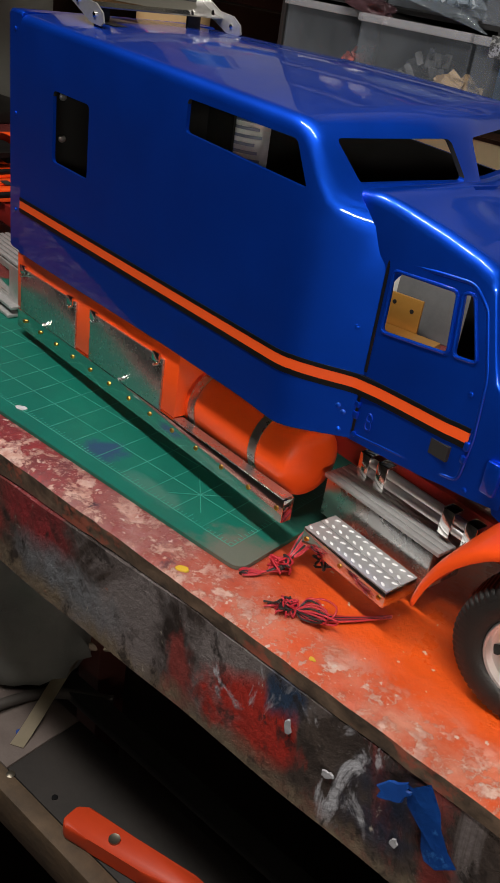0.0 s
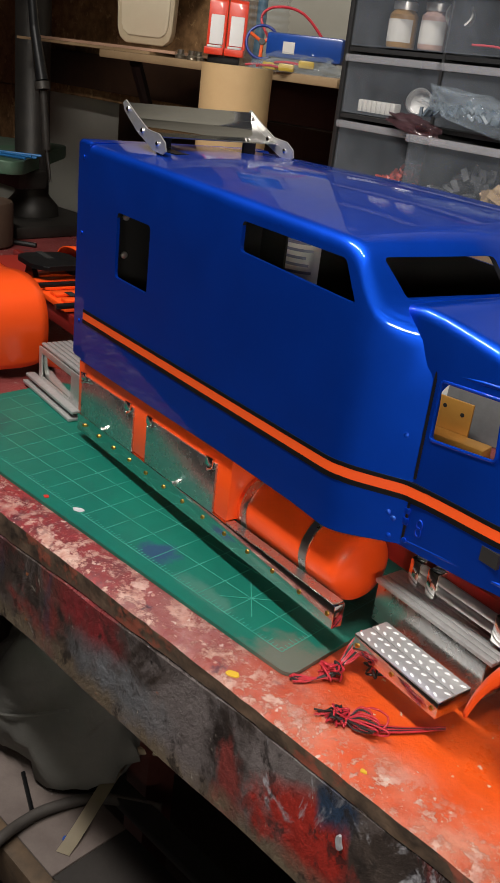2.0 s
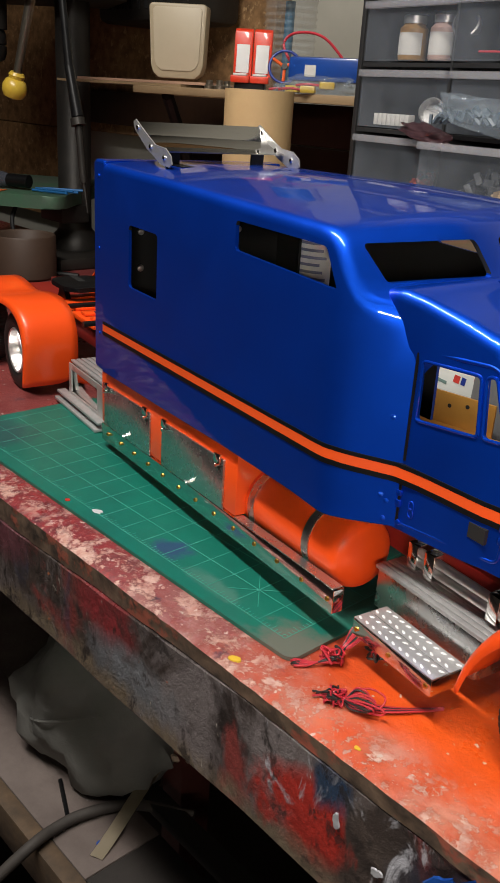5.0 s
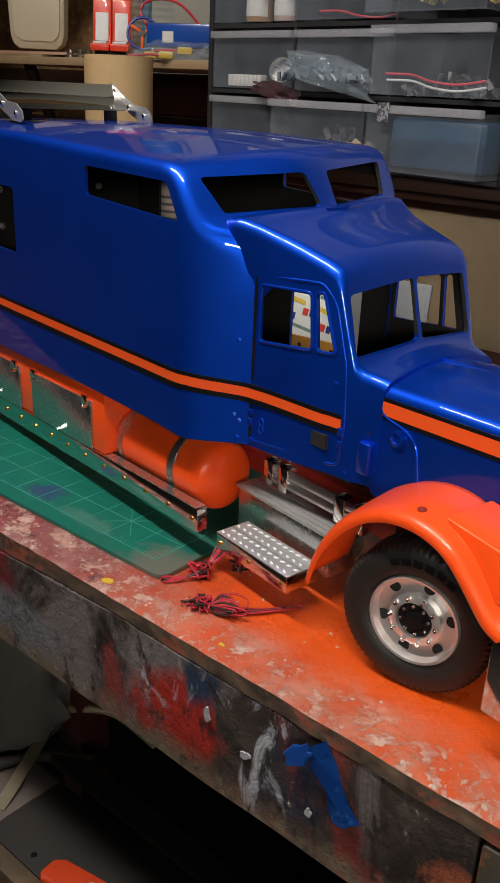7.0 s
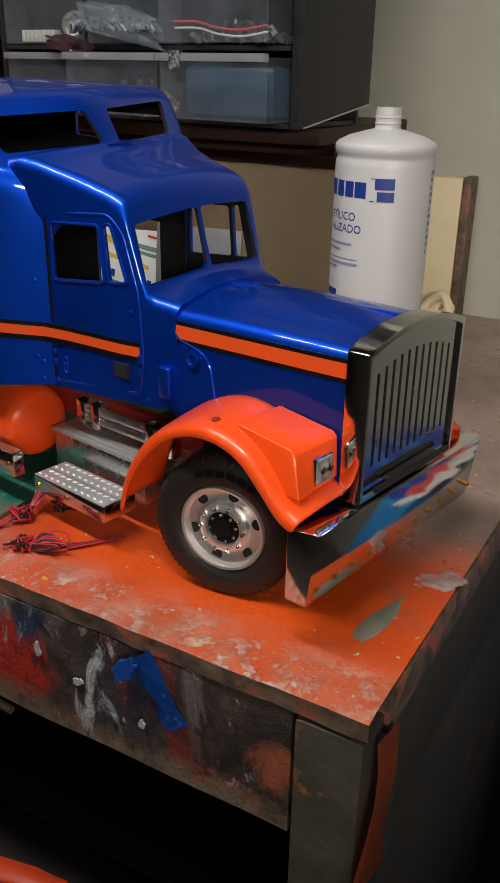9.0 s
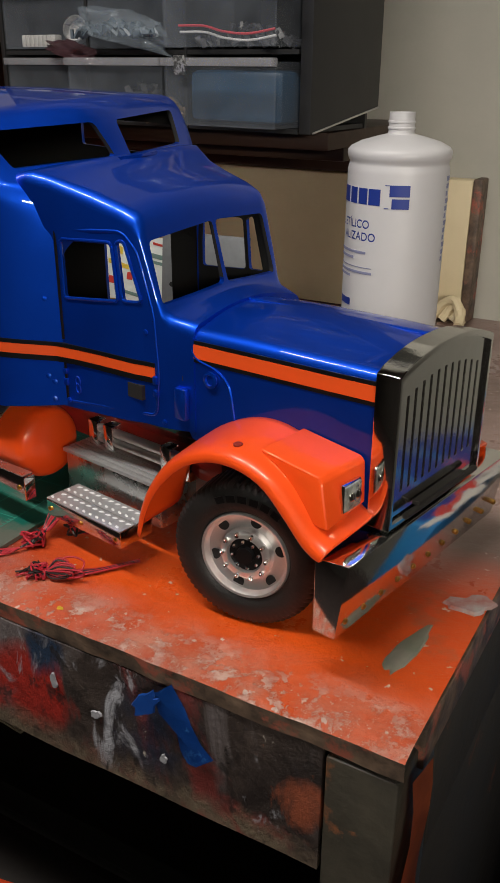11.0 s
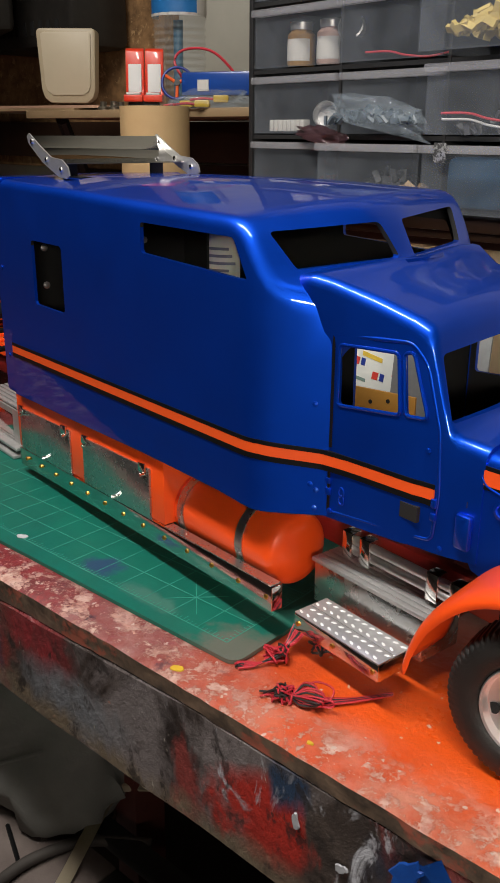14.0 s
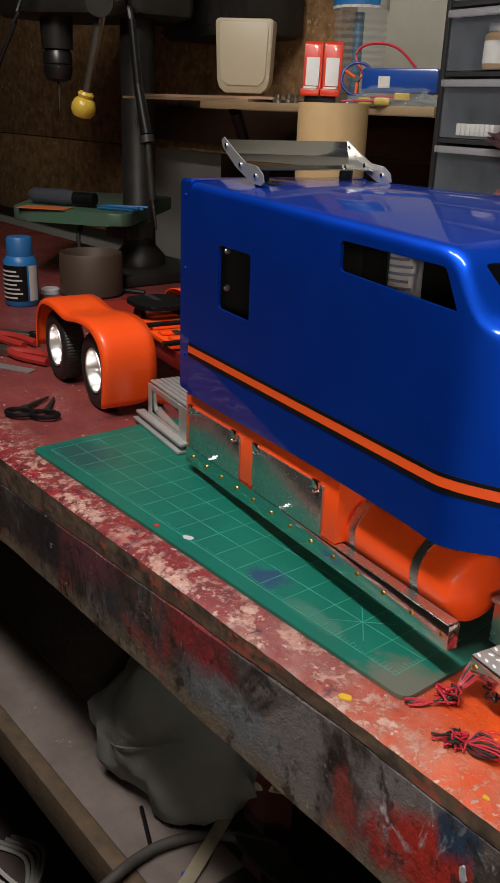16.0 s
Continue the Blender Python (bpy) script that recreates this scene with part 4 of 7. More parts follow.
for side in (-1, 1):
    f = shell_of(subsurf(part("front_fender", fender(side), ORANGE, truck, "glossy orange front fender", smooth=180)))
    part("lamp_block", block(side), ORANGE, f)
    y0, y1 = (0.0035, 0.0195) if side < 0 else (2 * C - 0.0195, 2 * C - 0.0035)
    part("headlight_bezel", boxed(0.0535, 0.0562, y0 + 0.0008, y1 - 0.0008, 0.0848, 0.0992, 0.0006), CHROME, f)
    lens = part("headlight", boxed(0.0545, 0.0572, y0 + 0.0014, y1 - 0.0014, 0.0854, 0.0986, 0.0009), LENS, f, "clear square headlight with two bright bulbs")
    for yb in (0.35, 0.68):
        yy = y0 + (y1 - y0) * yb
        part("bulb", lathe(bmesh.new(), [(0.0023, 0), (0.0023, 0.0006), (0.0015, 0.0014), (0, 0.0017)], 14, along((0.0571, yy, 0.0925), (0.09, yy, 0.0925))), CHROME, lens)
    bm = bmesh.new()
    lathe(bm, [(0.0024, 0), (0.0024, 0.0008), (0.0010, 0.0016), (0, 0.0016)], 12, Matrix.Translation((0.0, -0.0045 if side < 0 else 2 * C + 0.0045, 0.1068)))
    part("fender_screw", bm, shader("dark_red_screw", (0.25, 0.02, 0.01), 0.4), f)

# bumper
bm = prism(bmesh.new(), [(0.0535, 0.0290), (0.0662, 0.0290), (0.0720, 0.0705), (0.0535, 0.0690)], "y", -0.0130, 2 * C + 0.0130, 0.0007)
bumper = part("front_bumper", bm, CHROME, truck, "polished aluminium front bumper")
for k in range(11):
    bm = bmesh.new()
    y = -0.006 + k * 0.0158
    lathe(bm, [(0.0016, 0), (0.0016, 0.0006), (0.0009, 0.0012), (0, 0.0013)], 10, along((0.0671, y, 0.0365), (0.08, y, 0.0347)))
    part("bumper_bolt", bm, BRASS, bumper)


# wheels
def tyre_profile(R, w):
    h = w / 2
    return [(R * 0.60, -h * 0.80), (R * 0.66, -h * 0.98), (R * 0.80, -h * 1.02), (R * 0.92, -h * 0.95), (R * 0.975, -h * 0.84), (R, -h * 0.70), (R, h * 0.70), (R * 0.975, h * 0.84), (R * 0.92, h * 0.95), (R * 0.80, h * 1.02), (R * 0.66, h * 0.98), (R * 0.60, h * 0.80), (R * 0.60, -h * 0.80)]


def wheel(name, at, steer, front, parent):
    """A truck wheel whose outer face looks to -y."""
    R, w = 0.0415, 0.026
    hub = new(name)
    hub.parent = parent
    hub.matrix_basis = pose(*at, 90, 0, 0) if not steer else Matrix.Translation(at) @ pose(0, 0, 0, 0, 0, steer) @ pose(0, 0, 0, 90, 0, 0)
    bm = lathe(bmesh.new(), tyre_profile(R, w), 216, close=False)
    for v in bm.verts:
        k = round(math.atan2(v.co.y, v.co.x) / (2 * math.pi) * 216) % 3
        if v.co.xy.length > R * 0.97 and k == 0:
            v.co.xy *= 1 - (0.0014 if front else 0.0006) / R
    part("tyre", bm, RUBBER, hub, "black rubber tyre with block tread")
    h = w / 2
    if front:
        for k in range(6):
            a = math.radians(58 + 11 * k)
            m = pose(0, 0, 0, 0, 0, math.degrees(a) - 90) @ Matrix.Translation((0, 0.0335, h * 1.015))
            part("sidewall_mark", box(bmesh.new(), -0.0024, 0.0024, -0.0019, 0.0019, -0.0002, 0.0004, m=m), bpy.data.materials["black_paint"], hub)
        prof = [(0.0247, -h * 0.3), (0.0250, h * 0.86), (0.0243, h * 0.96), (0.0230, h * 0.93), (0.0218, h * 0.62), (0.0170, h * 0.50), (0.0148, h * 0.52), (0.0142, h * 0.78), (0.0120, h * 0.86), (0.0100, h * 0.86), (0.0096, h * 0.66), (0, h * 0.66)]
    else:
        prof = [(0.0247, -h * 0.3), (0.0250, h * 0.86), (0.0240, h * 0.98), (0.0222, h * 0.92), (0.0210, h * 0.2), (0.0175, -h * 0.30), (0.0130, -h * 0.45), (0.0100, -h * 0.45), (0.0094, h * 0.1), (0.0070, h * 0.2), (0, h * 0.2)]
    rim = lathe(bmesh.new(), prof, 48, close=False)
    holes = []
    for k in range(6 if front else 8):
        a = math.radians((60 if front else 45) * k + 15)
        m = Matrix.Translation((0.0192 * math.cos(a), 0.0192 * math.sin(a), 0)) @ pose(0, 0, 0, 0, 0, math.degrees(a))
        b = lathe(bmesh.new(), [(0.0029, -0.05), (0.0029, 0.05)], 14)
        for v in b.verts:
            v.co.x *= 0.75
        bmesh.ops.transform(b, matrix=m, verts=b.verts)
        holes.append(b)
    rim_ob = part("rim", rim, RIM, hub, "silver ten-stud wheel rim")
    for k, b in enumerate(holes):
        bmesh.ops.delete(b, geom=list(b.verts), context="VERTS")
        a = math.radians((60 if front else 45) * k + 15)
        zz = h * 0.565 if front else -h * 0.18
        lathe(b, [(0.0031, -0.0006), (0.0031, 0.0004), (0, 0.0004)], 14, Matrix.Translation((0.0194 * math.cos(a), 0.0194 * math.sin(a), zz)))
        part("hand_hole", b, MATT, rim_ob)
    if front:
        part("hub_disc", lathe(bmesh.new(), [(0.0094, h * 0.66), (0.0094, h * 0.72), (0.0050, h * 0.72), (0.0046, h * 0.9), (0, h * 0.92)], 28), BLACK, hub)
        for k in range(10):
            a = math.radians(36 * k)
            part("wheel_nut", lathe(bmesh.new(), [(0.0013, h * 0.84), (0.0013, h * 1.02), (0.0007, h * 1.08), (0, h * 1.08)], 8, Matrix.Translation((0.0126 * math.cos(a), 0.0126 * math.sin(a), 0))), CHROME, hub)
        for k in range(8):
            a = math.radians(45 * k + 10)
            part("hub_bolt", lathe(bmesh.new(), [(0.0011, h * 0.70), (0.0011, h * 0.84), (0.0006, h * 0.90), (0, h * 0.90)], 8, Matrix.Translation((0.0074 * math.cos(a), 0.0074 * math.sin(a), 0))), CHROME, hub)
    return hub


wheel("front_wheel", (-0.004, 0.0125, 0.0415), 16, True, truck)
lw2 = wheel("front_wheel", (0.0, 2 * C - 0.0125, 0.0415), 16, True, truck)
lw2.matrix_basis = Matrix.Translation((0, 2 * C - 0.0125, 0.0415)) @ pose(0, 0, 0, 0, 0, 196) @ pose(0, 0, 0, 90, 0, 0)
bm = bmesh.new()
rod(bm, (0, 0.02, 0.040), (0, 2 * C - 0.02, 0.040), 0.005, 12)
part("front_axle", bm, IRON, truck)
bm = bmesh.new()
for y in (C - 0.030, C + 0.022):
    box(bm, -0.95, 0.054, y, y + 0.008, 0.050, 0.070, 0.001)
for x in (-0.86, -0.70, -0.60, -0.45, -0.3, -0.1, 0.03):
    box(bm, x, x + 0.01, C - 0.022, C + 0.022, 0.053, 0.067)
part("chassis_frame", bm, shader("red_chassis_paint", (0.28, 0.02, 0.015), 0.4, 0, (0.2, 0.012, 0.01), 40, 0.6, coat=0.5), truck)
part("engine_block", boxed(-0.045, 0.045, C - 0.038, C + 0.038, 0.045, 0.095, 0.003), MATT, truck)

# side skirt with two lockers, bar and air tank: hangs slightly low at the rear
PITCH = 0.0420
zb = lambda x: 0.0250 + (x + 0.170) * PITCH


def skirt(x0, x1, y0, y1, h0, h1, bevel=0.0):
    bm = bmesh.new()
    vs = [bm.verts.new((x, y, zb(x) + h)) for x in (x0, x1) for y in (y0, y1) for h in (h0, h1)]
    for q in ((0, 1, 3, 2), (4, 6, 7, 5), (0, 4, 5, 1), (2, 3, 7, 6), (0, 2, 6, 4), (1, 5, 7, 3)):
        bm.faces.new([vs[i] for i in q])
    if bevel:
        bmesh.ops.bevel(bm, geom=list(bm.edges), offset=bevel, segments=2, profile=0.5, affect="EDGES")
    return bm


bar = part("side_bar", skirt(-0.514, -0.1635, -0.0165, -0.0082, 0, 0.0162, 0.0006), CHROME, truck, "polished metal side bar with amber marker studs")
for x in [-0.500 + 0.0277 * k for k in range(12)] + [-0.1685]:
    bm = bmesh.new()
    lathe(bm, [(0.0017, 0), (0.0017, 0.0008), (0.0010, 0.0015), (0, 0.0017)], 10, along((x, -0.0164, zb(x) + 0.0085), (x, -0.03, zb(x) + 0.0085)))
    part("marker_stud", bm, BRASS, bar)
part("locker_frame", skirt(-0.517, -0.2800, -0.0150, 0.030, 0.0166, 0.0645, 0.0012), ORANGE, truck, "orange locker frame")
for x0, x1 in ((-0.5075, -0.4145), (-0.3925, -0.2960)):
    d_ = part("locker_door", skirt(x0, x1, -0.0168, -0.0148, 0.0166, 0.0540, 0.0004), SHEET, truck, "plain aluminium locker door")
    for xx, hh in ((x0 + 0.007, 0.0550), (x1 - 0.006, 0.0550)):
        bm = skirt(xx - 0.004, xx + 0.004, -0.0192, -0.0168, hh - 0.004, hh + 0.0025, 0.0004)
        rod(bm, (xx + 0.002, -0.0168, zb(xx) + hh - 0.005), (xx + 0.002, -0.0215, zb(xx) + hh - 0.005), 0.0013, 8)
        part("hinge", bm, CHROME, d_)
    bm = bmesh.new()
    xm = (x0 + x1) / 2
    rod(bm, (xm, -0.0168, zb(xm) + 0.0195), (xm, -0.0208, zb(xm) + 0.0195), 0.0016, 8)
    part("catch", bm, CHROME, d_)
part("bar_tread", skirt(-0.279, -0.165, -0.0160, -0.0085, 0.0163, 0.0169), SHEET, truck)
# tank
bm = bmesh.new()
Rk = 0.0240
a0, a1 = Vector((-0.292, 0.0168, zb(-0.292) + 0.0255)), Vector((-0.1785, 0.0168, zb(-0.1785) + 0.0255))
ln = (a1 - a0).length
lathe(bm, [(0, 0.0), (Rk * 0.6, 0.0015), (Rk * 0.93, 0.005), (Rk, 0.011)] + [(Rk, ln - 0.0065), (Rk * 0.985, ln - 0.0038), (Rk * 0.94, ln - 0.0012), (Rk * 0.86, ln + 0.0008), (Rk * 0.6, ln + 0.0034), (Rk * 0.3, ln + 0.0046), (0, ln + 0.0050)], 48, along(a0, a1), close=False)
tank = part("air_tank", bm, ORANGE, truck, "glossy orange cylindrical tank with domed end")
for t in (0.177, 0.745):
    bm = lathe(bmesh.new(), [(Rk + 0.0001, t * ln - 0.0035), (Rk + 0.0008, t * ln - 0.0035), (Rk + 0.0008, t * ln + 0.0035), (Rk + 0.0001, t * ln + 0.0035)], 48, along(a0, a1), close=False)
    part("tank_strap", bm, SHEET, tank)
    q = a0.lerp(a1, t)
    bm = boxed(q.x - 0.004, q.x + 0.004, 0.006, 0.030, zb(q.x) - 0.0010, zb(q.x) + 0.0060, 0.0005)
    part("tank_cradle", bm, SATIN, tank)

# entry step
stp = part("step_tray", boxed(-0.1480, -0.0815, -0.0125, 0.0130, 0.0205, 0.0310, 0.0008), CHROME, truck, "bright metal step with tread plate top")
for y0, y1 in ((-0.0122, 0.0000), (0.0006, 0.0128)):
    tread = part("tread_plate", boxed(-0.1478, -0.0817, y0, y1, 0.0312, 0.0320, 0.0003), TREAD, stp)
bm = bmesh.new()
for i in range(11):
    for j in range(4):
        x, y = -0.1452 + i * 0.0058 + (0.0029 if j % 2 else 0), -0.0094 + j * 0.0063
        m = Matrix.Translation((x, y, 0.0321)) @ pose(0, 0, 0, 0, 0, 25 if j % 2 else -25)
        lathe(bm, [(0.0013, 0), (0.0008, 0.0004), (0, 0.0005)], 8, m @ Matrix.Diagonal((1.5, 0.7, 1, 1)))
part("tread_studs", bm, shader("bright_studs", (0.80, 0.80, 0.80), 0.5, 0.0), stp, "raised tread studs")
for x in (-0.1445, -0.116, -0.0855):
    bm = bmesh.new()
    lathe(bm, [(0.0015, 0), (0.0015, 0.0008), (0, 0.0014)], 10, along((x, -0.0124, 0.0255), (x, -0.02, 0.0255)))
    part("marker_stud", bm, BRASS, stp)
part("battery_box", boxed(-0.1660, -0.0800, 0.0190, 0.0500, 0.0205, 0.0470, 0.0012), SHEET, truck, "polished box below the cab")
bm = bmesh.new()
for k in range(5):
    box(bm, -0.1670, -0.0760, 0.0175 + k * 0.0046, 0.0175 + k * 0.0046 + 0.0042, 0.0472, 0.0500, 0.0006)
part("upper_step", bm, TREAD, truck, "ribbed metal upper step")
for z in (0.0590, 0.0655):
    part("rail", rod(bmesh.new(), (-0.150, 0.031, z), (-0.068, 0.031, z), 0.0029, 12), SATIN, truck, "chrome rail under the cab door")
for x in (-0.152, -0.138, -0.088, -0.072):
    part("rail_bracket", boxed(x, x + 0.008, 0.0275, 0.036, 0.0535, 0.0705, 0.0007), CHROME, truck)

# rear step box
rsb = part("rear_step_box", boxed(-0.640, -0.540, 0.002, 0.035, 0.012, 0.046, 0.001), CHROME, truck, "aluminium step box behind the sleeper")
for bx in ((-0.641, -0.634, 0.0, 0.002, 0.010, 0.046), (-0.566, -0.540, 0.0, 0.002, 0.010, 0.046), (-0.6335, -0.5665, 0.0, 0.002, 0.040, 0.046), (-0.6335, -0.5665, 0.0, 0.002, 0.010, 0.016)):
    part("box_frame", boxed(*bx, 0.0005), SATIN, rsb)
for k in range(6):
    part("tread_rib", boxed(-0.642, -0.538, 0.003 + k * 0.0055, 0.0072 + k * 0.0055, 0.0462, 0.0485, 0.0005), TREAD, rsb)
for y0, z0 in ((-0.011, 0.0035), (-0.008, 0.0105)):
    part("lower_tread", boxed(-0.655, -0.545, y0, 0.0015, z0, z0 + 0.003, 0.0006), TREAD, rsb)

# tandem axles
tandem = part("tandem_frame", boxed(-0.92, -0.60, C - 0.020, C + 0.020, 0.066, 0.070, 0.001), shader("red_frame", (0.30, 0.02, 0.012), 0.4), truck)
for x, y in ((-0.716, -0.020), (-0.832, -0.026)):
    wheel("tandem_wheel", (x, y, 0.0415), 0, False, truck)
    w2 = wheel("tandem_wheel", (x, 2 * C + 0.012, 0.0415), 0, False, truck)
    w2.matrix_basis = Matrix.Translation((x, 2 * C + 0.012, 0.0415)) @ pose(0, 0, 0, 0, 0, 180) @ pose(0, 0, 0, 90, 0, 0)
for side in (-1, 1):
    bm = bmesh.new()
    prof = [(-0.884, 0.030), (-0.882, 0.066), (-0.872, 0.085), (-0.855, 0.0935), (-0.830, 0.0965), (-0.805, 0.0945), (-0.776, 0.0885), (-0.750, 0.0945), (-0.722, 0.0975), (-0.695, 0.0955), (-0.676, 0.087), (-0.665, 0.068), (-0.665, 0.040), (-0.672, 0.013)]
    rows = []
    for x, z in prof:
        row = []
        for y, dz in ((-0.0375, -0.006), (-0.0370, -0.002), (-0.0335, 0.001), (-0.018, 0.0015), (0.020, 0.0015)):
            yy = y - 0.008 * max(0, (-0.65 - x) / 0.2)
            dx = 0.0 if abs(x + 0.776) < 0.08 else (dz if x < -0.776 else -dz) * -0.8
            row.append(bm.verts.new((x + dx, yy if side < 0 else 2 * C - y, z + dz * (1 if abs(x + 0.776) < 0.1 else 0.4))))
        rows.append(row)
    for a, b in zip(rows, rows[1:]):
        for i in range(4):
            bm.faces.new((a[i], b[i], b[i + 1], a[i + 1]))
    shell_of(subsurf(part("rear_fender", bm, ORANGE, truck, "glossy orange tandem fender", smooth=180)))
bm = bmesh.new()
box(bm, -0.80, -0.66, C - 0.035, C + 0.035, 0.072, 0.078, 0.001)
for k in range(5):
    box(bm, -0.79 + k * 0.027, -0.775 + k * 0.027, C - 0.030, C + 0.030, 0.0785, 0.0815, 0.0005)
part("deck_plate", bm, ORANGE, truck)
fw = part("fifth_wheel", prism(bmesh.new(), rounded([(-0.812, C - 0.020), (-0.800, C - 0.031), (-0.758, C - 0.031), (-0.742, C - 0.020), (-0.742, C + 0.020), (-0.758, C + 0.031), (-0.800, C + 0.031), (-0.812, C + 0.020)], 0.004), "z", 0.0935, 0.0985, 0.0012), BLACK, truck, "black coupling plate on the rear deck")
part("plate_slot", boxed(-0.813, -0.778, C - 0.004, C + 0.004, 0.0984, 0.0990), MATT, fw)
for y in (C - 0.026, C + 0.020):
    part("plate_bracket", prism(bmesh.new(), [(-0.790, 0.0820), (-0.764, 0.0820), (-0.770, 0.0933), (-0.784, 0.0933)], "y", y, y + 0.006), BLACK, fw)
for x in (-0.725, -0.645):
    part("cross_rod", rod(bmesh.new(), (x, C - 0.052, 0.0835), (x, C + 0.052, 0.0835), 0.0030, 12), BLACK, truck)
for x0, x1, y0, y1 in ((-0.700, -0.684, -0.018, -0.010), (-0.700, -0.684, 0.010, 0.018), (-0.674, -0.664, -0.012, 0.012)):
    part("deck_cutout", boxed(x0, x1, C + y0, C + y1, 0.0816, 0.0820), MATT, truck)
part("crossmember", boxed(-0.612, -0.600, C - 0.045, C + 0.045, 0.046, 0.074, 0.001), bpy.data.materials["red_chassis_paint"], truck)

# spoiler on the sleeper roof
for y in (0.008, 0.126):
    bm = bmesh.new()
    prism(bm, [(-0.503, 0.286), (-0.499, 0.2885), (-0.480, 0.2790), (-0.463, 0.2715), (-0.445, 0.2700), (-0.436, 0.2650), (-0.434, 0.2590), (-0.438, 0.2565), (-0.452, 0.2575), (-0.478, 0.2675), (-0.500, 0.2805)], "y", y - 0.0006, y + 0.0006)
    part("spoiler_end", bm, SATIN, truck, "curved aluminium spoiler end plate")
    for x, z in ((-0.494, 0.2825), (-0.470, 0.2695), (-0.446, 0.2630)):
        bm = bmesh.new()
        lathe(bm, [(0.0018, 0), (0.0018, 0.001), (0, 0.0018)], 10, along((x, y - 0.0006, z), (x, y - 0.01, z)))
        part("spoiler_screw", bm, CHROME, truck)
bm = bmesh.new()
prism(bm, [(-0.4990, 0.2862), (-0.4975, 0.2868), (-0.4915, 0.2795), (-0.4830, 0.2735), (-0.4700, 0.2690), (-0.4580, 0.2672), (-0.4580, 0.2662), (-0.4705, 0.2680), (-0.4840, 0.2726), (-0.4925, 0.2788)], "y", 0.0086, 0.1254)
part("spoiler_blade", bm, shader("mirror_aluminium", (0.46, 0.45, 0.43), 0.03, 1.0, (0.42, 0.41, 0.39), 60, 0.6), truck, "polished spoiler blade")
for y in (0.020, 0.100):
    bm = bmesh.new()
    box(bm, -0.470, -0.440, y, y + 0.012, 0.2556, 0.2572)
    box(bm, -0.470, -0.468, y, y + 0.012, 0.2572, 0.2684)
    part("spoiler_foot", bm, BLACK, truck)

# ---------------- room ----------------
def wall(name, x0, x1, y0, y1, z0, z1, m, label=""):
    ob = part(name, boxed(x0, x1, y0, y1, z0, z1), m)
    return tagged(ob, label or name, "wall", kind="structure")


CONCRETE = shader("dirty_dark_concrete", (0.105, 0.075, 0.068), 0.8, 0.0, (0.055, 0.040, 0.037), 6, 0.6, 0.2, 60)
tagged(part("floor", boxed(-3.2, 2.6, -2.2, 1.2, -0.90, -0.80), CONCRETE), "dirty dark concrete workshop floor", "floor", kind="structure")
wall("wall_back", -3.2, 2.6, 0.90, 1.0, -0.80, 1.8, PLASTER, "stained grey plaster wall")
wall("wall_offset", -0.135, 2.6, 0.700, 0.899, -0.80, 1.8, PLASTER, "stained pale plaster wall behind the bench")
# Unseen walls that close the room, in the darkened plaster.
wall("wall_front", -3.2, 2.6, -2.2, -2.1, -0.80, 1.8, DARKPLASTER, "unseen plaster wall, coloured darker than the back wall")
wall("wall_left", -3.2, -3.1, -2.1, 0.90, -0.80, 1.8, DARKPLASTER, "plain plaster wall")
wall("wall_right", 2.5, 2.6, -2.1, 0.90, -0.80, 1.8, DARKPLASTER, "plain plaster wall")
tagged(part("ceiling", boxed(-3.2, 2.6, -2.2, 1.0, 1.8, 1.9), shader("ceiling_paint", (0.24, 0.21, 0.19), 0.85, 0, (0.14, 0.12, 0.11), 3, 0.6, 0.2, 20)), "dim stained grey ceiling", "ceiling", kind="structure")
for x0, x1, z0, z1 in ((-2.3, -0.62, 0.22, 1.2), (-2.3, -1.36, 0.0, 0.218)):
    ob = part("wall_panel", boxed(x0, x1, 0.860, 0.898, z0, z1, 0.002), OSB)
    tagged(ob, "brown strand board sheet fixed to the wall", "wall panel", kind="structure")

ob = part("wall_panel", boxed(-0.96, -0.14, 0.862, 0.898, 0.0, 0.236, 0.002), DARKWOOD)
tagged(ob, "dark brown board fixed to the wall under the shelf", "wall panel", kind="structure")
# shelf under the drawers, cream board behind the bench
sh = thing("wall_shelf", Matrix(), "dark brown wooden shelf on the wall", "shelf")
part("board", boxed(-0.13, 0.334, 0.455, 0.690, 0.2030, 0.2190, 0.002), DARKWOOD, sh)
part("front_rail", boxed(-0.13, 0.328, 0.505, 0.525, 0.1890, 0.2025, 0.002), DARKWOOD, sh)
# Added dark strip that stands for the shaded wall below the shelf.
part("shade_strip", boxed(-0.13, 0.325, 0.640, 0.690, 0.1640, 0.2025, 0.002), DARKWOOD, sh)
ob = thing("cream_panel", pose(0, 0, 0), "cream painted board standing at the back of the bench", "board")
part("board", boxed(-0.12, 0.412, 0.672, 0.694, 0.0005, 0.1600, 0.002), CREAM, ob)
part("edge_strip", boxed(0.4125, 0.423, 0.670, 0.696, 0.0005, 0.1620, 0.002), EDGE, ob)

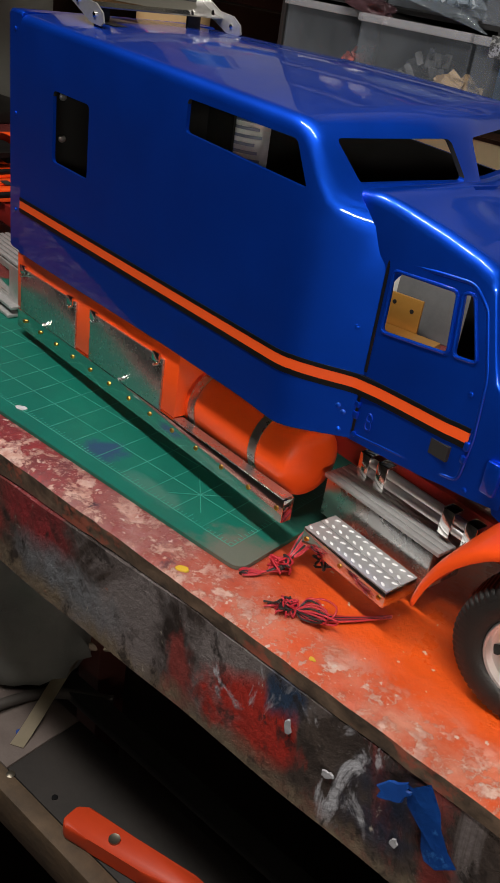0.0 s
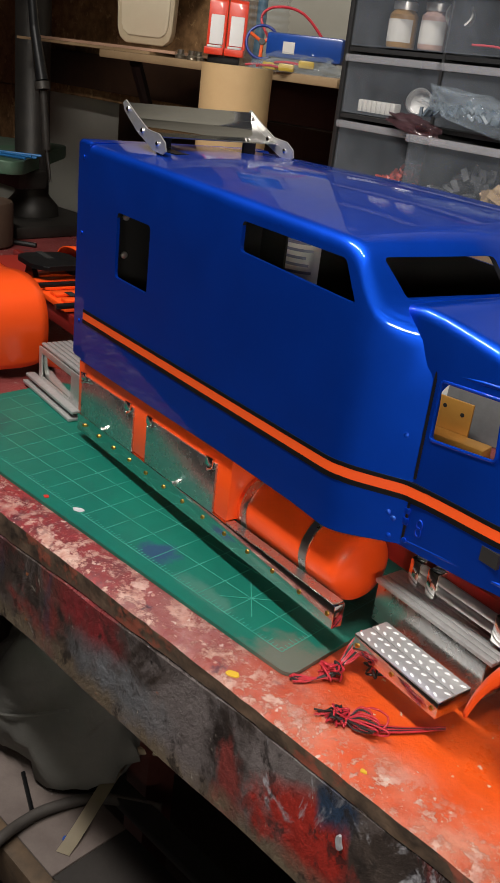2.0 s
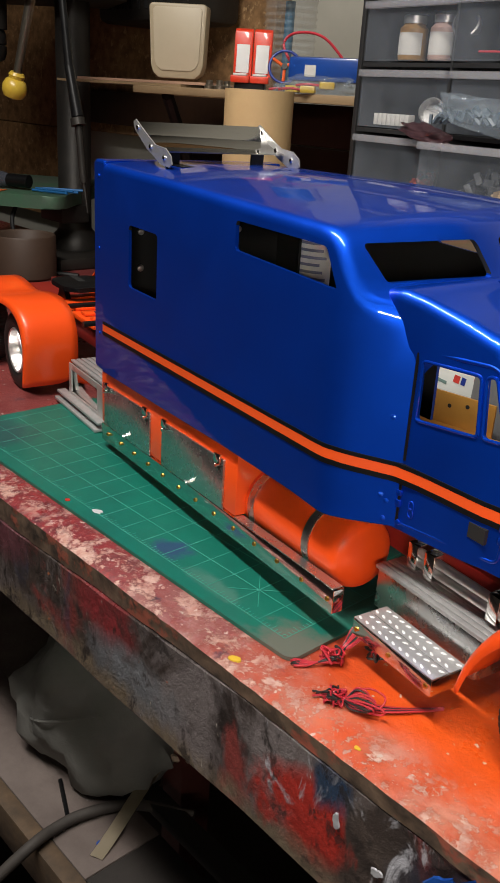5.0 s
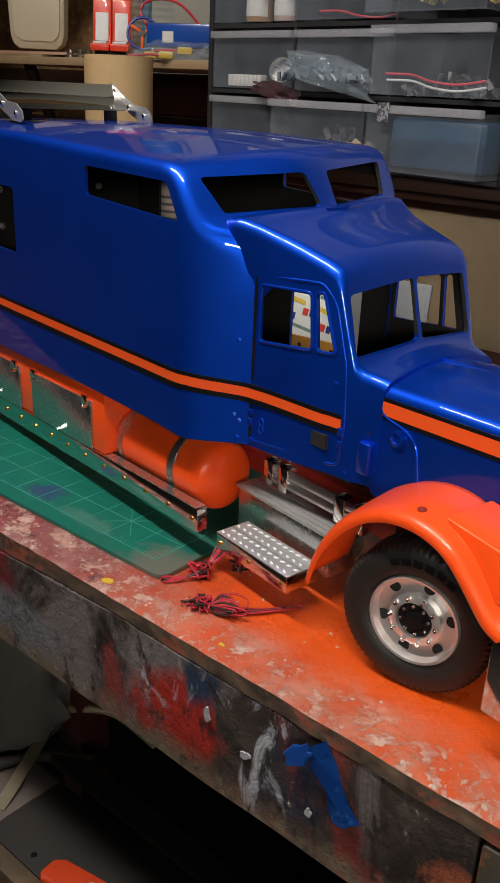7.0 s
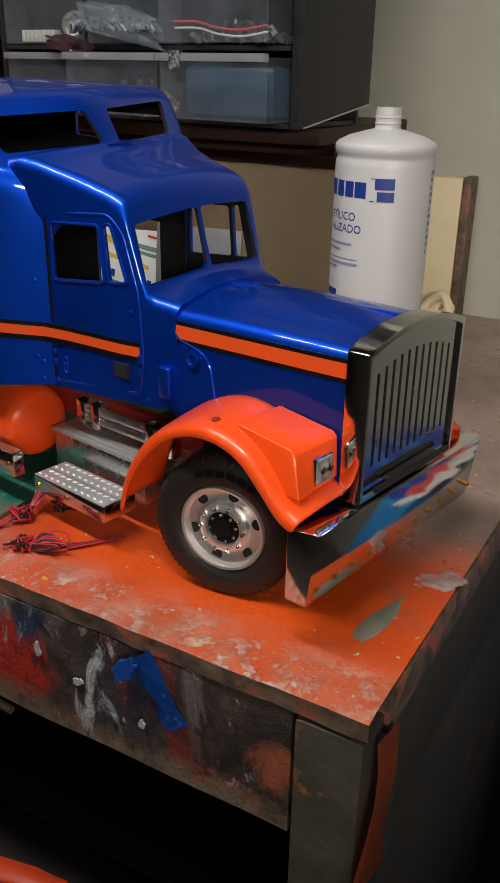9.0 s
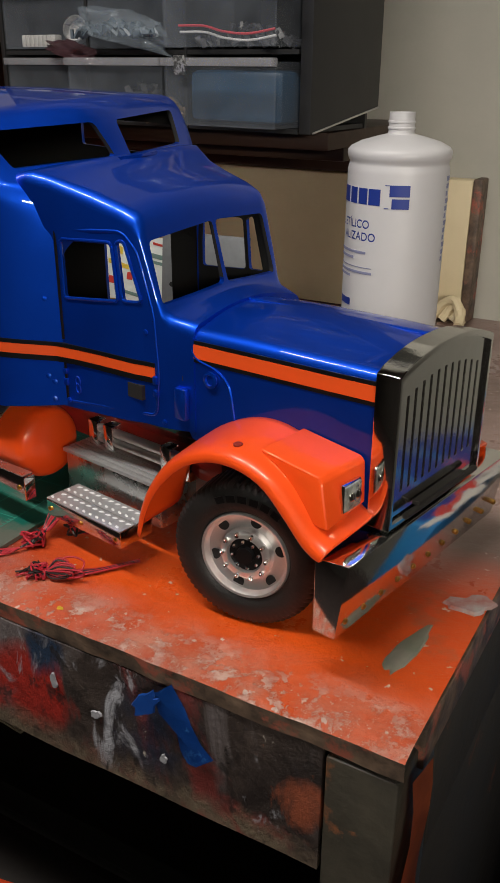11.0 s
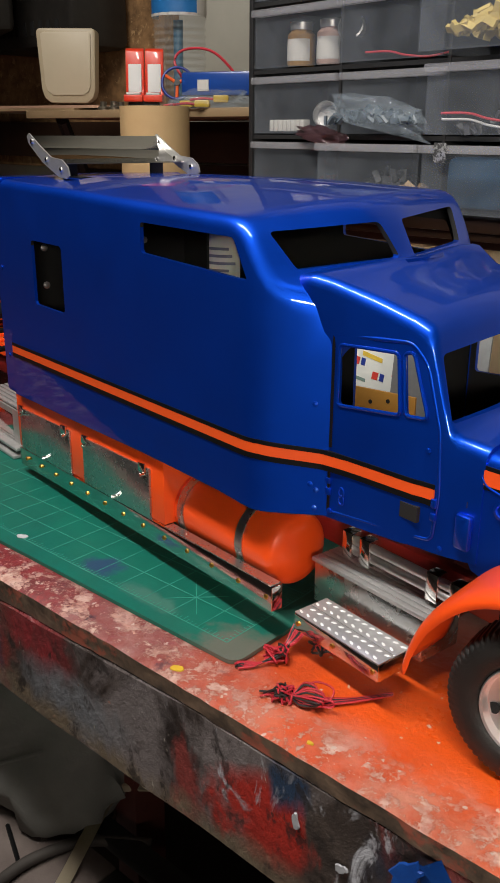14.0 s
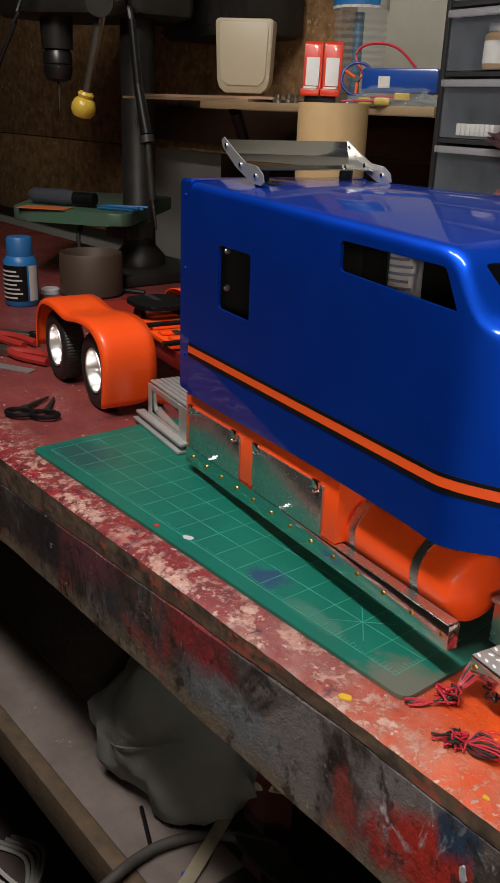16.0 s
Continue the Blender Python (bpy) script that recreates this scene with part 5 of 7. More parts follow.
# drawer cabinet
def clear_plastic(name, colour, alpha, rough):
    m = bpy.data.materials.new(name)
    m.use_nodes = True
    nt = m.node_tree
    p = nt.nodes["Principled BSDF"]
    p.inputs["Base Color"].default_value = (*colour, 1)
    p.inputs["Roughness"].default_value = rough
    tc = nt.nodes.new("ShaderNodeTexCoord")
    n = nt.nodes.new("ShaderNodeTexNoise")
    n.inputs["Scale"].default_value, n.inputs["Detail"].default_value = 35, 5
    nt.links.new(tc.outputs["Object"], n.inputs["Vector"])
    r = nt.nodes.new("ShaderNodeMapRange")
    r.inputs["To Min"].default_value, r.inputs["To Max"].default_value = max(0.02, alpha - 0.10), alpha + 0.10
    nt.links.new(n.outputs["Fac"], r.inputs["Value"])
    nt.links.new(r.outputs[0], p.inputs["Alpha"])
    return m


FROST = clear_plastic("frosted_clear_plastic", (0.30, 0.33, 0.38), 0.054, 0.12)
MILKY = clear_plastic("milky_plastic_lip", (0.42, 0.42, 0.45), 0.34, 0.3)
BAG = clear_plastic("clear_plastic_bag", (0.34, 0.40, 0.46), 0.16, 0.06)
GLASS = clear_plastic("clear_bottle_glass", (0.45, 0.50, 0.52), 0.14, 0.04)
cab_m = Matrix.Translation((-0.060, 0.4545, 0.2195)) @ pose(0, 0, 0, 0, 0, -6.2)


def skew_trim(w):
    """A thin metal strip along the lower edge of the cabinet's side."""
    return rod(bmesh.new(), (w + 0.0004, 0.004, 0.0012), (w + 0.0004, 0.122, 0.0190), 0.0009, 8)


unit = thing("drawer_cabinet", cab_m, "black parts cabinet with clear plastic drawers", "drawer cabinet")
W, D, H = 0.398, 0.124, 0.40
SHELLB = shader("black_cabinet_plastic", (0.014, 0.014, 0.015), 0.5, 0, (0.022, 0.022, 0.022), 30, 0.6)
cw = (W - 0.018) / 3
part("cabinet_side", boxed(0, 0.006, 0.0, D, 0, H, 0.001), SHELLB, unit)
part("cabinet_side", prism(bmesh.new(), [(0.0, 0.0), (D, 0.019), (D, H), (0.0, H)], "x", W - 0.012, W, 0.001), SHELLB, unit)
part("base_trim", skew_trim(W), SATIN, unit)
part("cabinet_back", boxed(0.006, W - 0.012, D - 0.004, D, 0, H), SHELLB, unit)
for k in (1, 2):
    part("divider", boxed(0.006 + k * cw - 0.0015, 0.006 + k * cw + 0.0015, 0.0, D - 0.0045, 0, H), SHELLB, unit)
for r_ in range(7):
    for k in range(3):
        part("shelf_plate", boxed(0.0062 + k * cw + 0.0016, 0.0058 + (k + 1) * cw - 0.0016, 0.0005, D - 0.0045, r_ * 0.0645, r_ * 0.0645 + 0.004), SHELLB, unit)
pull = {(2, 0): 0.034, (2, 1): 0.034, (1, 0): 0.032, (2, 2): 0.05, (2, 3): 0.02, (1, 2): 0.006}
for col in range(3):
    for r_ in range(6):
        x0, x1 = 0.006 + col * cw + 0.003, 0.006 + (col + 1) * cw - 0.003
        z0, z1 = r_ * 0.0645 + 0.0055, (r_ + 1) * 0.0645 - 0.0020
        q = -pull.get((col, r_), 0.0)
        t = 0.0016
        dr = part("drawer", boxed(x0, x1, q, q + t, z0, z1 - 0.0085), FROST, unit)
        for bx in ((x0, x0 + t, q + t, q + D - 0.02, z0, z1 - 0.004), (x1 - t, x1, q + t, q + D - 0.02, z0, z1 - 0.004)):
            part("drawer_side", boxed(*bx), FROST, dr)
        part("drawer_bottom", boxed(x0 + t, x1 - t, q + t, q + D - 0.02, z0, z0 + t), FROST, dr)
        part("drawer_lip", boxed(x0 - 0.001, x1 + 0.001, q - 0.005, q + 0.003, z1 - 0.0080, z1 - 0.001, 0.0012), MILKY, dr)


def in_unit(col, row, u, v, h=0.0):
    """A place in a drawer: u across, v deep, h over its bottom."""
    q = -pull.get((col, row), 0.0)
    return cab_m @ Vector((0.006 + col * cw + u * cw, q + v, row * 0.0645 + 0.0075 + h))


def put(ob, at, rz=0.0):
    ob.matrix_world = Matrix.Translation(at) @ pose(0, 0, 0, 0, 0, rz - 6.2)
    return ob


LABEL = shader("white_paper_label", (0.55, 0.53, 0.50), 0.7, 0, (0.48, 0.46, 0.43), 60, 0.6)
SKYBLUE = shader("sky_blue_plastic", (0.02, 0.16, 0.42), 0.4, 0, (0.015, 0.12, 0.34), 30, 0.6)
AMBER = shader("ochre_paint_in_jar", (0.36, 0.20, 0.06), 0.5, 0, (0.28, 0.15, 0.04), 60, 0.6)
PINKISH = shader("pale_pink_paint_in_jar", (0.45, 0.30, 0.26), 0.5)
REDBITS = shader("red_beads", (0.5, 0.05, 0.02), 0.35, 0, (0.35, 0.03, 0.02), 200, 0.4)
GREYBITS = shader("dark_grey_parts", (0.035, 0.036, 0.042), 0.35, 0, (0.10, 0.10, 0.11), 150, 0.5)


def jar(at, fill, lab, tall=0.042):
    ob = put(thing("paint_jar", Matrix(), "small glass paint jar with paper label in a drawer", "jar", "jars in the drawers"), at)
    part("glass_body", lathe(bmesh.new(), [(0, 0.0), (0.0135, 0), (0.0145, 0.002), (0.0145, tall * 0.72), (0.0105, tall * 0.82), (0.0105, tall * 0.86)], 24, close=False), fill, ob)
    part("cap", lathe(bmesh.new(), [(0.0118, tall * 0.83), (0.0120, tall), (0.0105, tall * 1.02), (0, tall * 1.02)], 24, close=False), SATIN, ob)
    bm = lathe(bmesh.new(), [(0.01475, tall * 0.12), (0.01475, tall * 0.62)], 40, close=False)
    bmesh.ops.delete(bm, geom=[f for f in bm.faces if f.calc_center_median().y > -0.003], context="FACES")
    part("paper_label", bm, lab, ob)
    return ob


jar(in_unit(0, 2, 0.34, 0.03), AMBER, LABEL)
jar(in_unit(0, 2, 0.66, 0.032), PINKISH, LABEL)


def lid(at, tip):
    ob = thing("jar_lid", Matrix.Translation(at) @ pose(0, 0, 0, tip, 0, 15), "round silver jar lid leaning in a drawer", "lid")
    part("rim", lathe(bmesh.new(), [(0, 0), (0.0125, 0), (0.0135, 0.001), (0.0135, 0.009), (0.012, 0.010), (0.011, 0.008), (0.010, 0.002), (0, 0.002)], 28, close=False), SATIN, ob)
    return ob


lid(in_unit(0, 1, 0.68, 0.028, 0.015), 75)
lid(in_unit(0, 2, 0.92, 0.028, 0.030), 70)
ob = put(thing("connector_strip", Matrix(), "white plastic terminal strip lying in a drawer", "terminal strip"), in_unit(0, 1, 0.28, 0.022))
for k in range(8):
    part("terminal", boxed(-0.026 + k * 0.0066, -0.0200 + k * 0.0066, -0.005, 0.005, 0, 0.012, 0.0008), LABEL, ob)


def heap(name, label, cat, at, mat_, rx, ry, rz_, n, size, seed):
    rnd = random.Random(seed)
    ob = put(thing(name, Matrix(), label, cat, kind="stuff"), at)
    bm = bmesh.new()
    for k in range(n):
        u, v = rnd.uniform(-1, 1), rnd.uniform(-1, 1)
        z = rz_ * max(0.0, 1 - u * u - v * v) * rnd.uniform(0.2, 1) + size * 0.5
        m = Matrix.Translation((u * rx, v * ry, z)) @ pose(0, 0, 0, rnd.uniform(0, 360), rnd.uniform(0, 360), 0)
        box(bm, -size, size, -size * 0.5, size * 0.5, -size * 0.3, size * 0.3, m=m)
    part("pieces", bm, mat_, ob)
    return ob


heap("red_beads", "heap of small red beads in a drawer", "beads", in_unit(0, 0, 0.62, 0.05), REDBITS, 0.032, 0.03, 0.020, 160, 0.0032, 4)
heap("grey_fittings", "loose dark grey plastic fittings in a drawer", "fittings", in_unit(2, 1, 0.5, 0.05), GREYBITS, 0.040, 0.03, 0.016, 50, 0.005, 5)
heap("dark_parts", "loose dark parts in a drawer", "parts", in_unit(1, 0, 0.40, 0.06), shader("dark_parts", (0.03, 0.035, 0.04), 0.4, 0, (0.10, 0.10, 0.11), 90, 0.4), 0.040, 0.035, 0.030, 70, 0.006, 6)
heap("yellow_offcuts", "yellow plastic offcuts in an open drawer", "offcuts", in_unit(2, 2, 0.5, 0.04, 0.012), shader("pale_yellow_plastic", (0.55, 0.42, 0.14), 0.5), 0.040, 0.03, 0.022, 70, 0.006, 7)
heap("tan_sticks", "thin tan wooden sticks in a drawer", "sticks", in_unit(1, 0, 0.80, 0.03), PLY, 0.016, 0.02, 0.014, 14, 0.010, 9)
ob = put(thing("blue_sheet", Matrix(), "folded blue plastic sheet in a drawer", "sheet"), in_unit(2, 0, 0.5, 0.06))
part("fold", boxed(-0.052, 0.052, -0.035, 0.05, 0, 0.044, 0.006), shader("dull_blue_sheet", (0.016, 0.055, 0.11), 0.4, 0, (0.010, 0.035, 0.07), 25, 0.5, 0.4, 40), ob)


def crumpled(name, label, cat, m, mat_, sx, sy, sz, seed, rough=0.25):
    """A soft lump: a ball pushed in and out, flattened below."""
    bm = bmesh.new()
    bmesh.ops.create_icosphere(bm, subdivisions=4, radius=1)
    for v in bm.verts:
        k = 1 + rough * noise.noise(v.co * 1.7 + Vector((seed, 0, 0))) + 0.5 * rough * noise.noise(v.co * 4.5 + Vector((0, seed, 0))) + 0.25 * rough * noise.noise(v.co * 11)
        v.co = Vector((v.co.x * sx * k, v.co.y * sy * k, max(-0.55 * sz, v.co.z * sz * k)))
    ob = thing(name, m, label, cat)
    part("film", bm, mat_, ob, smooth=70)
    return ob


bagp = in_unit(1, 1, 0.42, -0.008, -0.004)
crumpled("parts_bag", "clear plastic bag with blue-grey parts on a drawer", "plastic bag", Matrix.Translation(bagp + Vector((0.004, -0.012, 0.018))) @ pose(0, 0, 0, 0, 12, -6), BAG, 0.064, 0.016, 0.016, 3, 0.55)
heap("bagged_parts", "dark blue-grey parts inside a clear bag", "parts", bagp + Vector((0, -0.012, 0.012)), shader("blue_grey_parts", (0.06, 0.09, 0.12), 0.35, 0, (0.12, 0.14, 0.16), 90, 0.4), 0.050, 0.008, 0.012, 90, 0.0042, 8)
crumpled("sleeve_bag", "dark shiny plastic sleeve hanging over a drawer", "plastic bag", Matrix.Translation(in_unit(0, 1, 0.93, -0.012, -0.006)) @ pose(0, 0, 0, 0, 12, -6), clear_plastic("dark_film", (0.06, 0.03, 0.035), 0.7, 0.12), 0.035, 0.008, 0.009, 6, 0.5)
ob = put(thing("foil_tag", Matrix(), "small patterned foil tag stuck on a drawer front", "tag"), in_unit(2, 0, 0.21, -0.006, 0.040))
part("tag", boxed(-0.006, 0.006, -0.0018, 0, 0, 0.016, 0.0004), shader("patterned_foil", (0.75, 0.75, 0.75), 0.25, 0.7, (0.15, 0.15, 0.15), 400, 0.1), ob)
for p0, col, rw, mt in (((0.10, 0.01, 0.012), 2, 1, REDWIRE), ((0.15, 0.02, 0.004), 1, 2, REDWIRE), ((0.1, 0.012, 0.007), 2, 1, shader("white_insulation", (0.5, 0.5, 0.5), 0.4))):
    ob = thing("loose_wire", Matrix(), "loose insulated wire lying in a drawer", "wire")
    pts = [in_unit(col, rw, p0[0] + 0.2 * k, p0[1] + 0.004 * math.sin(k * 2.0), p0[2] + 0.004 * math.sin(k * 1.3 + 1)) for k in range(5)]
    part("strand", hose(bmesh.new(), pts, 0.0011), mt, ob)

# alcohol bottle with print
bot = thing("alcohol_bottle", pose(0.435, 0.368, 0, 0, 0, 0), "white plastic alcohol bottle with blue print, no cap", "bottle")
bm = lathe(bmesh.new(), [(0, 0.0), (0.036, 0.0), (0.0395, 0.004), (0.0398, 0.200), (0.0394, 0.2035), (0.0386, 0.2055), (0.0386, 0.2075), (0.0398, 0.2095), (0.0406, 0.2125), (0.0404, 0.2155), (0.0385, 0.2180), (0.031, 0.2218), (0.018, 0.2255), (0.0108, 0.2272), (0.0100, 0.2285), (0.0100, 0.2305), (0.0107, 0.2310), (0.0107, 0.2320), (0.0100, 0.2325), (0.0100, 0.2350), (0.0106, 0.2355), (0.0106, 0.2365), (0.0099, 0.2370), (0.0098, 0.2430), (0.0082, 0.2430), (0.0082, 0.234), (0, 0.234)], 64, close=False)
part("bottle_body", bm, WHITE, bot)


def curved_text(name, body, size, angle, z, radius, mat_, parent, squeeze=0.9):
    """Lettering bent round an upright bottle; angle of its middle, in degrees."""
    cu = bpy.data.curves.new("temp", "FONT")
    cu.body, cu.size, cu.align_x, cu.extrude = body, size, "CENTER", 0.0
    tmp = new("temp", cu)
    me = bpy.data.meshes.new_from_object(tmp.evaluated_get(bpy.context.evaluated_depsgraph_get()))
    bpy.data.objects.remove(tmp)
    bm = bmesh.new()
    bm.from_mesh(me)
    bmesh.ops.subdivide_edges(bm, edges=[e for e in bm.edges if e.calc_length() > size * 0.3], cuts=2)
    for v in bm.verts:
        a = radians(angle) + v.co.x * squeeze / radius
        v.co = Vector((radius * math.cos(a), radius * math.sin(a), z + v.co.y))
    bmesh.ops.solidify(bm, geom=list(bm.faces), thickness=0.0003)
    return part(name, bm, mat_, parent)


def curved_bar(name, a0, a1, z0, z1, radius, mat_, parent):
    bm = bmesh.new()
    n = 10
    rows = [[bm.verts.new((r * math.cos(radians(a0 + (a1 - a0) * k / n)), r * math.sin(radians(a0 + (a1 - a0) * k / n)), z)) for r, z in ((radius, z0), (radius, z1), (radius + 0.0003, z1), (radius + 0.0003, z0))] for k in range(n + 1)]
    for a, b in zip(rows, rows[1:]):
        for k in range(4):
            bm.faces.new((a[k], a[(k + 1) % 4], b[(k + 1) % 4], b[k]))
    bm.faces.new(rows[0]), bm.faces.new(rows[-1])
    return part(name, bm, mat_, parent)


RB = 0.0399
FACE = -61          # the way the bottle looks to the room
shader("faded_print", (0.22, 0.23, 0.36), 0.6)
curved_bar("logo_block", FACE - 17, FACE + 5, 0.1845, 0.1930, RB, NAVY, bot)
curved_bar("logo_bar", FACE - 14, FACE + 5, 0.1755, 0.1830, RB, NAVY, bot)
for z, a in ((0.1930, -12), (0.1755, -12)):
    curved_bar("logo_tip", FACE - 22, FACE - 17.2, z - 0.0006 if z > 0.186 else z, z if z > 0.186 else z + 0.0006, RB, NAVY, bot)
for a0, a1 in ((-90, -74), (-70, -58), (-55, -43), (-41, -27)):
    curved_bar("brand_bar", FACE + a0, FACE + a1, 0.1775, 0.1895, RB, NAVY, bot)
curved_text("print_line", "L ETÍLICO", 0.0090, FACE - 65, 0.1595, RB, NAVY, bot, 0.95)
curved_text("print_line", "ALIZADO", 0.0090, FACE - 56, 0.1500, RB, NAVY, bot, 0.95)
for z, a1 in ((0.1395, -41), (0.1347, -59), (0.1285, -33), (0.1238, -32), (0.1199, -64)):
    curved_bar("small_print", FACE - 95, FACE + a1, z, z + (0.0006 if z == 0.1285 else 0.0020), RB, bpy.data.materials["faded_print"], bot)
for k in range(12):
    curved_bar("small_print", FACE + 60, FACE + 70 - (k % 3) * 3, 0.1945 - k * 0.0056, 0.1980 - k * 0.0056, RB, bpy.data.materials["faded_print"], bot)
curved_bar("small_print", FACE - 85, FACE - 62, 0.0965, 0.1020, RB, NAVY, bot)

# cardboard roll, standing
rl = thing("cardboard_roll", pose(-0.255, 0.495, 0.0), "tall tan cardboard roll standing on the bench", "roll")
part("tube", lathe(bmesh.new(), [(0.036, 0.0005), (0.044, 0.0005), (0.044, 0.3205), (0.036, 0.3205), (0.036, 0.0005)], 48, close=False), CARD, rl)

# left shelf and what stands on it
ls = thing("left_shelf", Matrix(), "rough plywood shelf on an iron brace", "shelf")
part("board", boxed(-0.62, -0.145, 0.556, 0.858, 0.3090, 0.3200, 0.001), PLY, ls)
part("brace", rod(bmesh.new(), (-0.56, 0.58, 0.308), (-0.72, 0.80, 0.10), 0.010, 8), IRON, ls)
part("rail", boxed(-1.30, -0.145, 0.84, 0.858, 0.24, 0.308, 0.002), DARKWOOD, ls)
ob = thing("thin_boards", pose(-0.70, 0.66, 0.3205, 0, 0, 12), "thin offcut boards lying on the shelf", "boards")
part("offcut", boxed(-0.14, 0.14, -0.10, 0.10, 0.0, 0.004), PLY, ob)
part("offcut", boxed(-0.10, 0.18, -0.09, 0.08, 0.0045, 0.0085), shader("pink_board", (0.42, 0.25, 0.17), 0.6), ob)

ob = thing("beige_tray", pose(-0.617, 0.640, 0.334, 0, 0, 40), "beige plastic tray standing on its edge", "tray")
bm = bmesh.new()
outline = [(-0.044, 0.020), (-0.040, 0.008), (-0.030, 0.0), (0.030, 0.0), (0.040, 0.008), (0.044, 0.020), (0.048, 0.108), (0.043, 0.112), (-0.043, 0.112), (-0.048, 0.108)]
prism(bm, outline, "y", 0.0, 0.035, 0.003)
part("shell", bm, BEIGE, ob)
part("inset", prism(bmesh.new(), [(x * 0.84, 0.012 + z * 0.84) for x, z in outline], "y", -0.002, 0.001, 0.0005), shader("beige_inner", (0.50, 0.43, 0.31), 0.5, 0, (0.45, 0.38, 0.27), 15, 0.6), ob)

ob = thing("toy_seat", pose(-0.390, 0.600, 0.3205, 0, 0, 42), "red model truck bench seat with white cushions", "model seat")
REDS = shader("red_seat_paint", (0.68, 0.045, 0.015), 0.35, 0, (0.60, 0.035, 0.012), 30, 0.6, coat=0.5)
WHT = shader("white_cushion", (0.62, 0.61, 0.60), 0.6)
for x in (-0.0275, 0.0005):
    part("backrest", prism(bmesh.new(), [(0.010, 0.014), (0.020, 0.014), (0.032, 0.080), (0.026, 0.084), (0.020, 0.080)], "x", x, x + 0.027, 0.002), REDS, ob)
    part("back_cushion", prism(bmesh.new(), [(0.0085, 0.024), (0.012, 0.024), (0.020, 0.062), (0.0165, 0.062)], "x", x + 0.004, x + 0.023, 0.0008), WHT, ob)
    part("seat_base", boxed(x, x + 0.027, -0.018, 0.014, 0.010, 0.020, 0.002), REDS, ob)
    part("seat_cushion", boxed(x + 0.004, x + 0.023, -0.0185, 0.006, 0.0195, 0.0225, 0.0008), WHT, ob)
part("foot_block", boxed(-0.022, 0.022, -0.012, 0.012, 0.0, 0.010, 0.001), BLACK, ob)

ob = thing("steering_wheel", Matrix.Translation((-0.290, 0.570, 0.352)) @ pose(0, 0, 0, 75, 0, 40), "small blue model steering wheel with orange spokes", "steering wheel")
bm = bmesh.new()
ring = [(0.0205 + 0.0019 * math.cos(a), 0.0019 * math.sin(a)) for a in [2 * math.pi * k / 10 for k in range(11)]]
part("rim", lathe(bm, ring, 40, close=False), shader("dark_blue_plastic", (0.01, 0.03, 0.20), 0.35), ob)
for k in range(3):
    a = 2 * math.pi * k / 3 + 0.5
    part("spoke", rod(bmesh.new(), (0, 0, 0), (0.019 * math.cos(a), 0.019 * math.sin(a), 0), 0.0022, 8), shader("orange_spoke", (0.7, 0.10, 0.02), 0.4) if k == 0 else bpy.data.materials["orange_spoke"], ob)
part("hub", lathe(bmesh.new(), [(0, -0.002), (0.004, -0.002), (0.004, 0.003), (0, 0.003)], 16, close=False), BLACK, ob)
ob = thing("battery_pack", pose(-0.235, 0.600, 0.3355, 0, 0, 20), "blue rechargeable battery pack with wires", "battery pack")
BLUP = shader("blue_shrink_wrap", (0.012, 0.06, 0.30), 0.3, 0, (0.01, 0.045, 0.22), 40, 0.6, coat=0.4)
part("cell_block", boxed(-0.055, 0.050, -0.014, 0.014, 0.0, 0.030, 0.004), BLUP, ob)
part("end_label", boxed(-0.0300, -0.014, -0.0148, -0.0140, 0.006, 0.020), LABEL, ob)
part("lead", hose(bmesh.new(), [(-0.055, 0.004, 0.016), (-0.075, 0.010, 0.045), (-0.060, 0.016, 0.060), (-0.02, 0.02, 0.055), (0.02, 0.03, 0.015)], 0.0018), REDWIRE, ob)
part("lead", hose(bmesh.new(), [(0.02, 0.05, 0.0), (0.05, 0.06, 0.05), (0.075, 0.06, 0.10), (0.085, 0.05, 0.12)], 0.0025), BLACKWIRE, ob)
crumpled("lead_bag", "clear bag of battery leads on the shelf", "plastic bag", pose(-0.225, 0.572, 0.327, 0, 0, 30), BAG, 0.060, 0.020, 0.014, 12, 0.5)
for dx, dy, dz in ((-0.02, -0.008, 0.0), (0.012, -0.012, 0.0), (0.030, 0.004, 0.006)):
    ob = thing("yellow_connector", pose(-0.240 + dx, 0.566 + dy, 0.3205 + dz, 0, 0, 25 + 600 * dx), "yellow power connector on the shelf edge", "connector", "connectors on the shelf")
    part("housing", boxed(-0.010, 0.010, -0.005, 0.005, 0.0, 0.009, 0.002), YELLOW, ob)
    part("lead", hose(bmesh.new(), [(-0.009, 0, 0.004), (-0.025, 0.008, 0.005), (-0.040, 0.004, 0.003)], 0.0016), REDWIRE, ob)
for k, (x, y) in enumerate(((-0.470, 0.590), (-0.455, 0.612), (-0.440, 0.585), (-0.480, 0.620))):
    ob = thing("metal_fitting", pose(x, y, 0.3205, 0, 0, 40 * k), "small bright metal fitting on the shelf", "fitting", "fittings on the shelf")
    part("body", lathe(bmesh.new(), [(0, 0), (0.008, 0), (0.008, 0.004), (0.005, 0.006), (0.005, 0.012), (0, 0.012)], 12, close=False), STEEL, ob)
wb = thing("water_bottle", pose(-0.438, 0.720, 0.3205), "clear ribbed plastic water bottle with blue label", "bottle")
prof = [(0, 0.0), (0.036, 0.0)]
for k in range(12):
    prof += [(0.0415, 0.006 + k * 0.0102), (0.0385, 0.011 + k * 0.0102)]
prof += [(0.0415, 0.132), (0.0415, 0.205), (0.025, 0.235), (0.014, 0.245), (0.014, 0.265), (0, 0.265)]
part("clear_body", lathe(bmesh.new(), prof, 32, close=False), GLASS, wb)
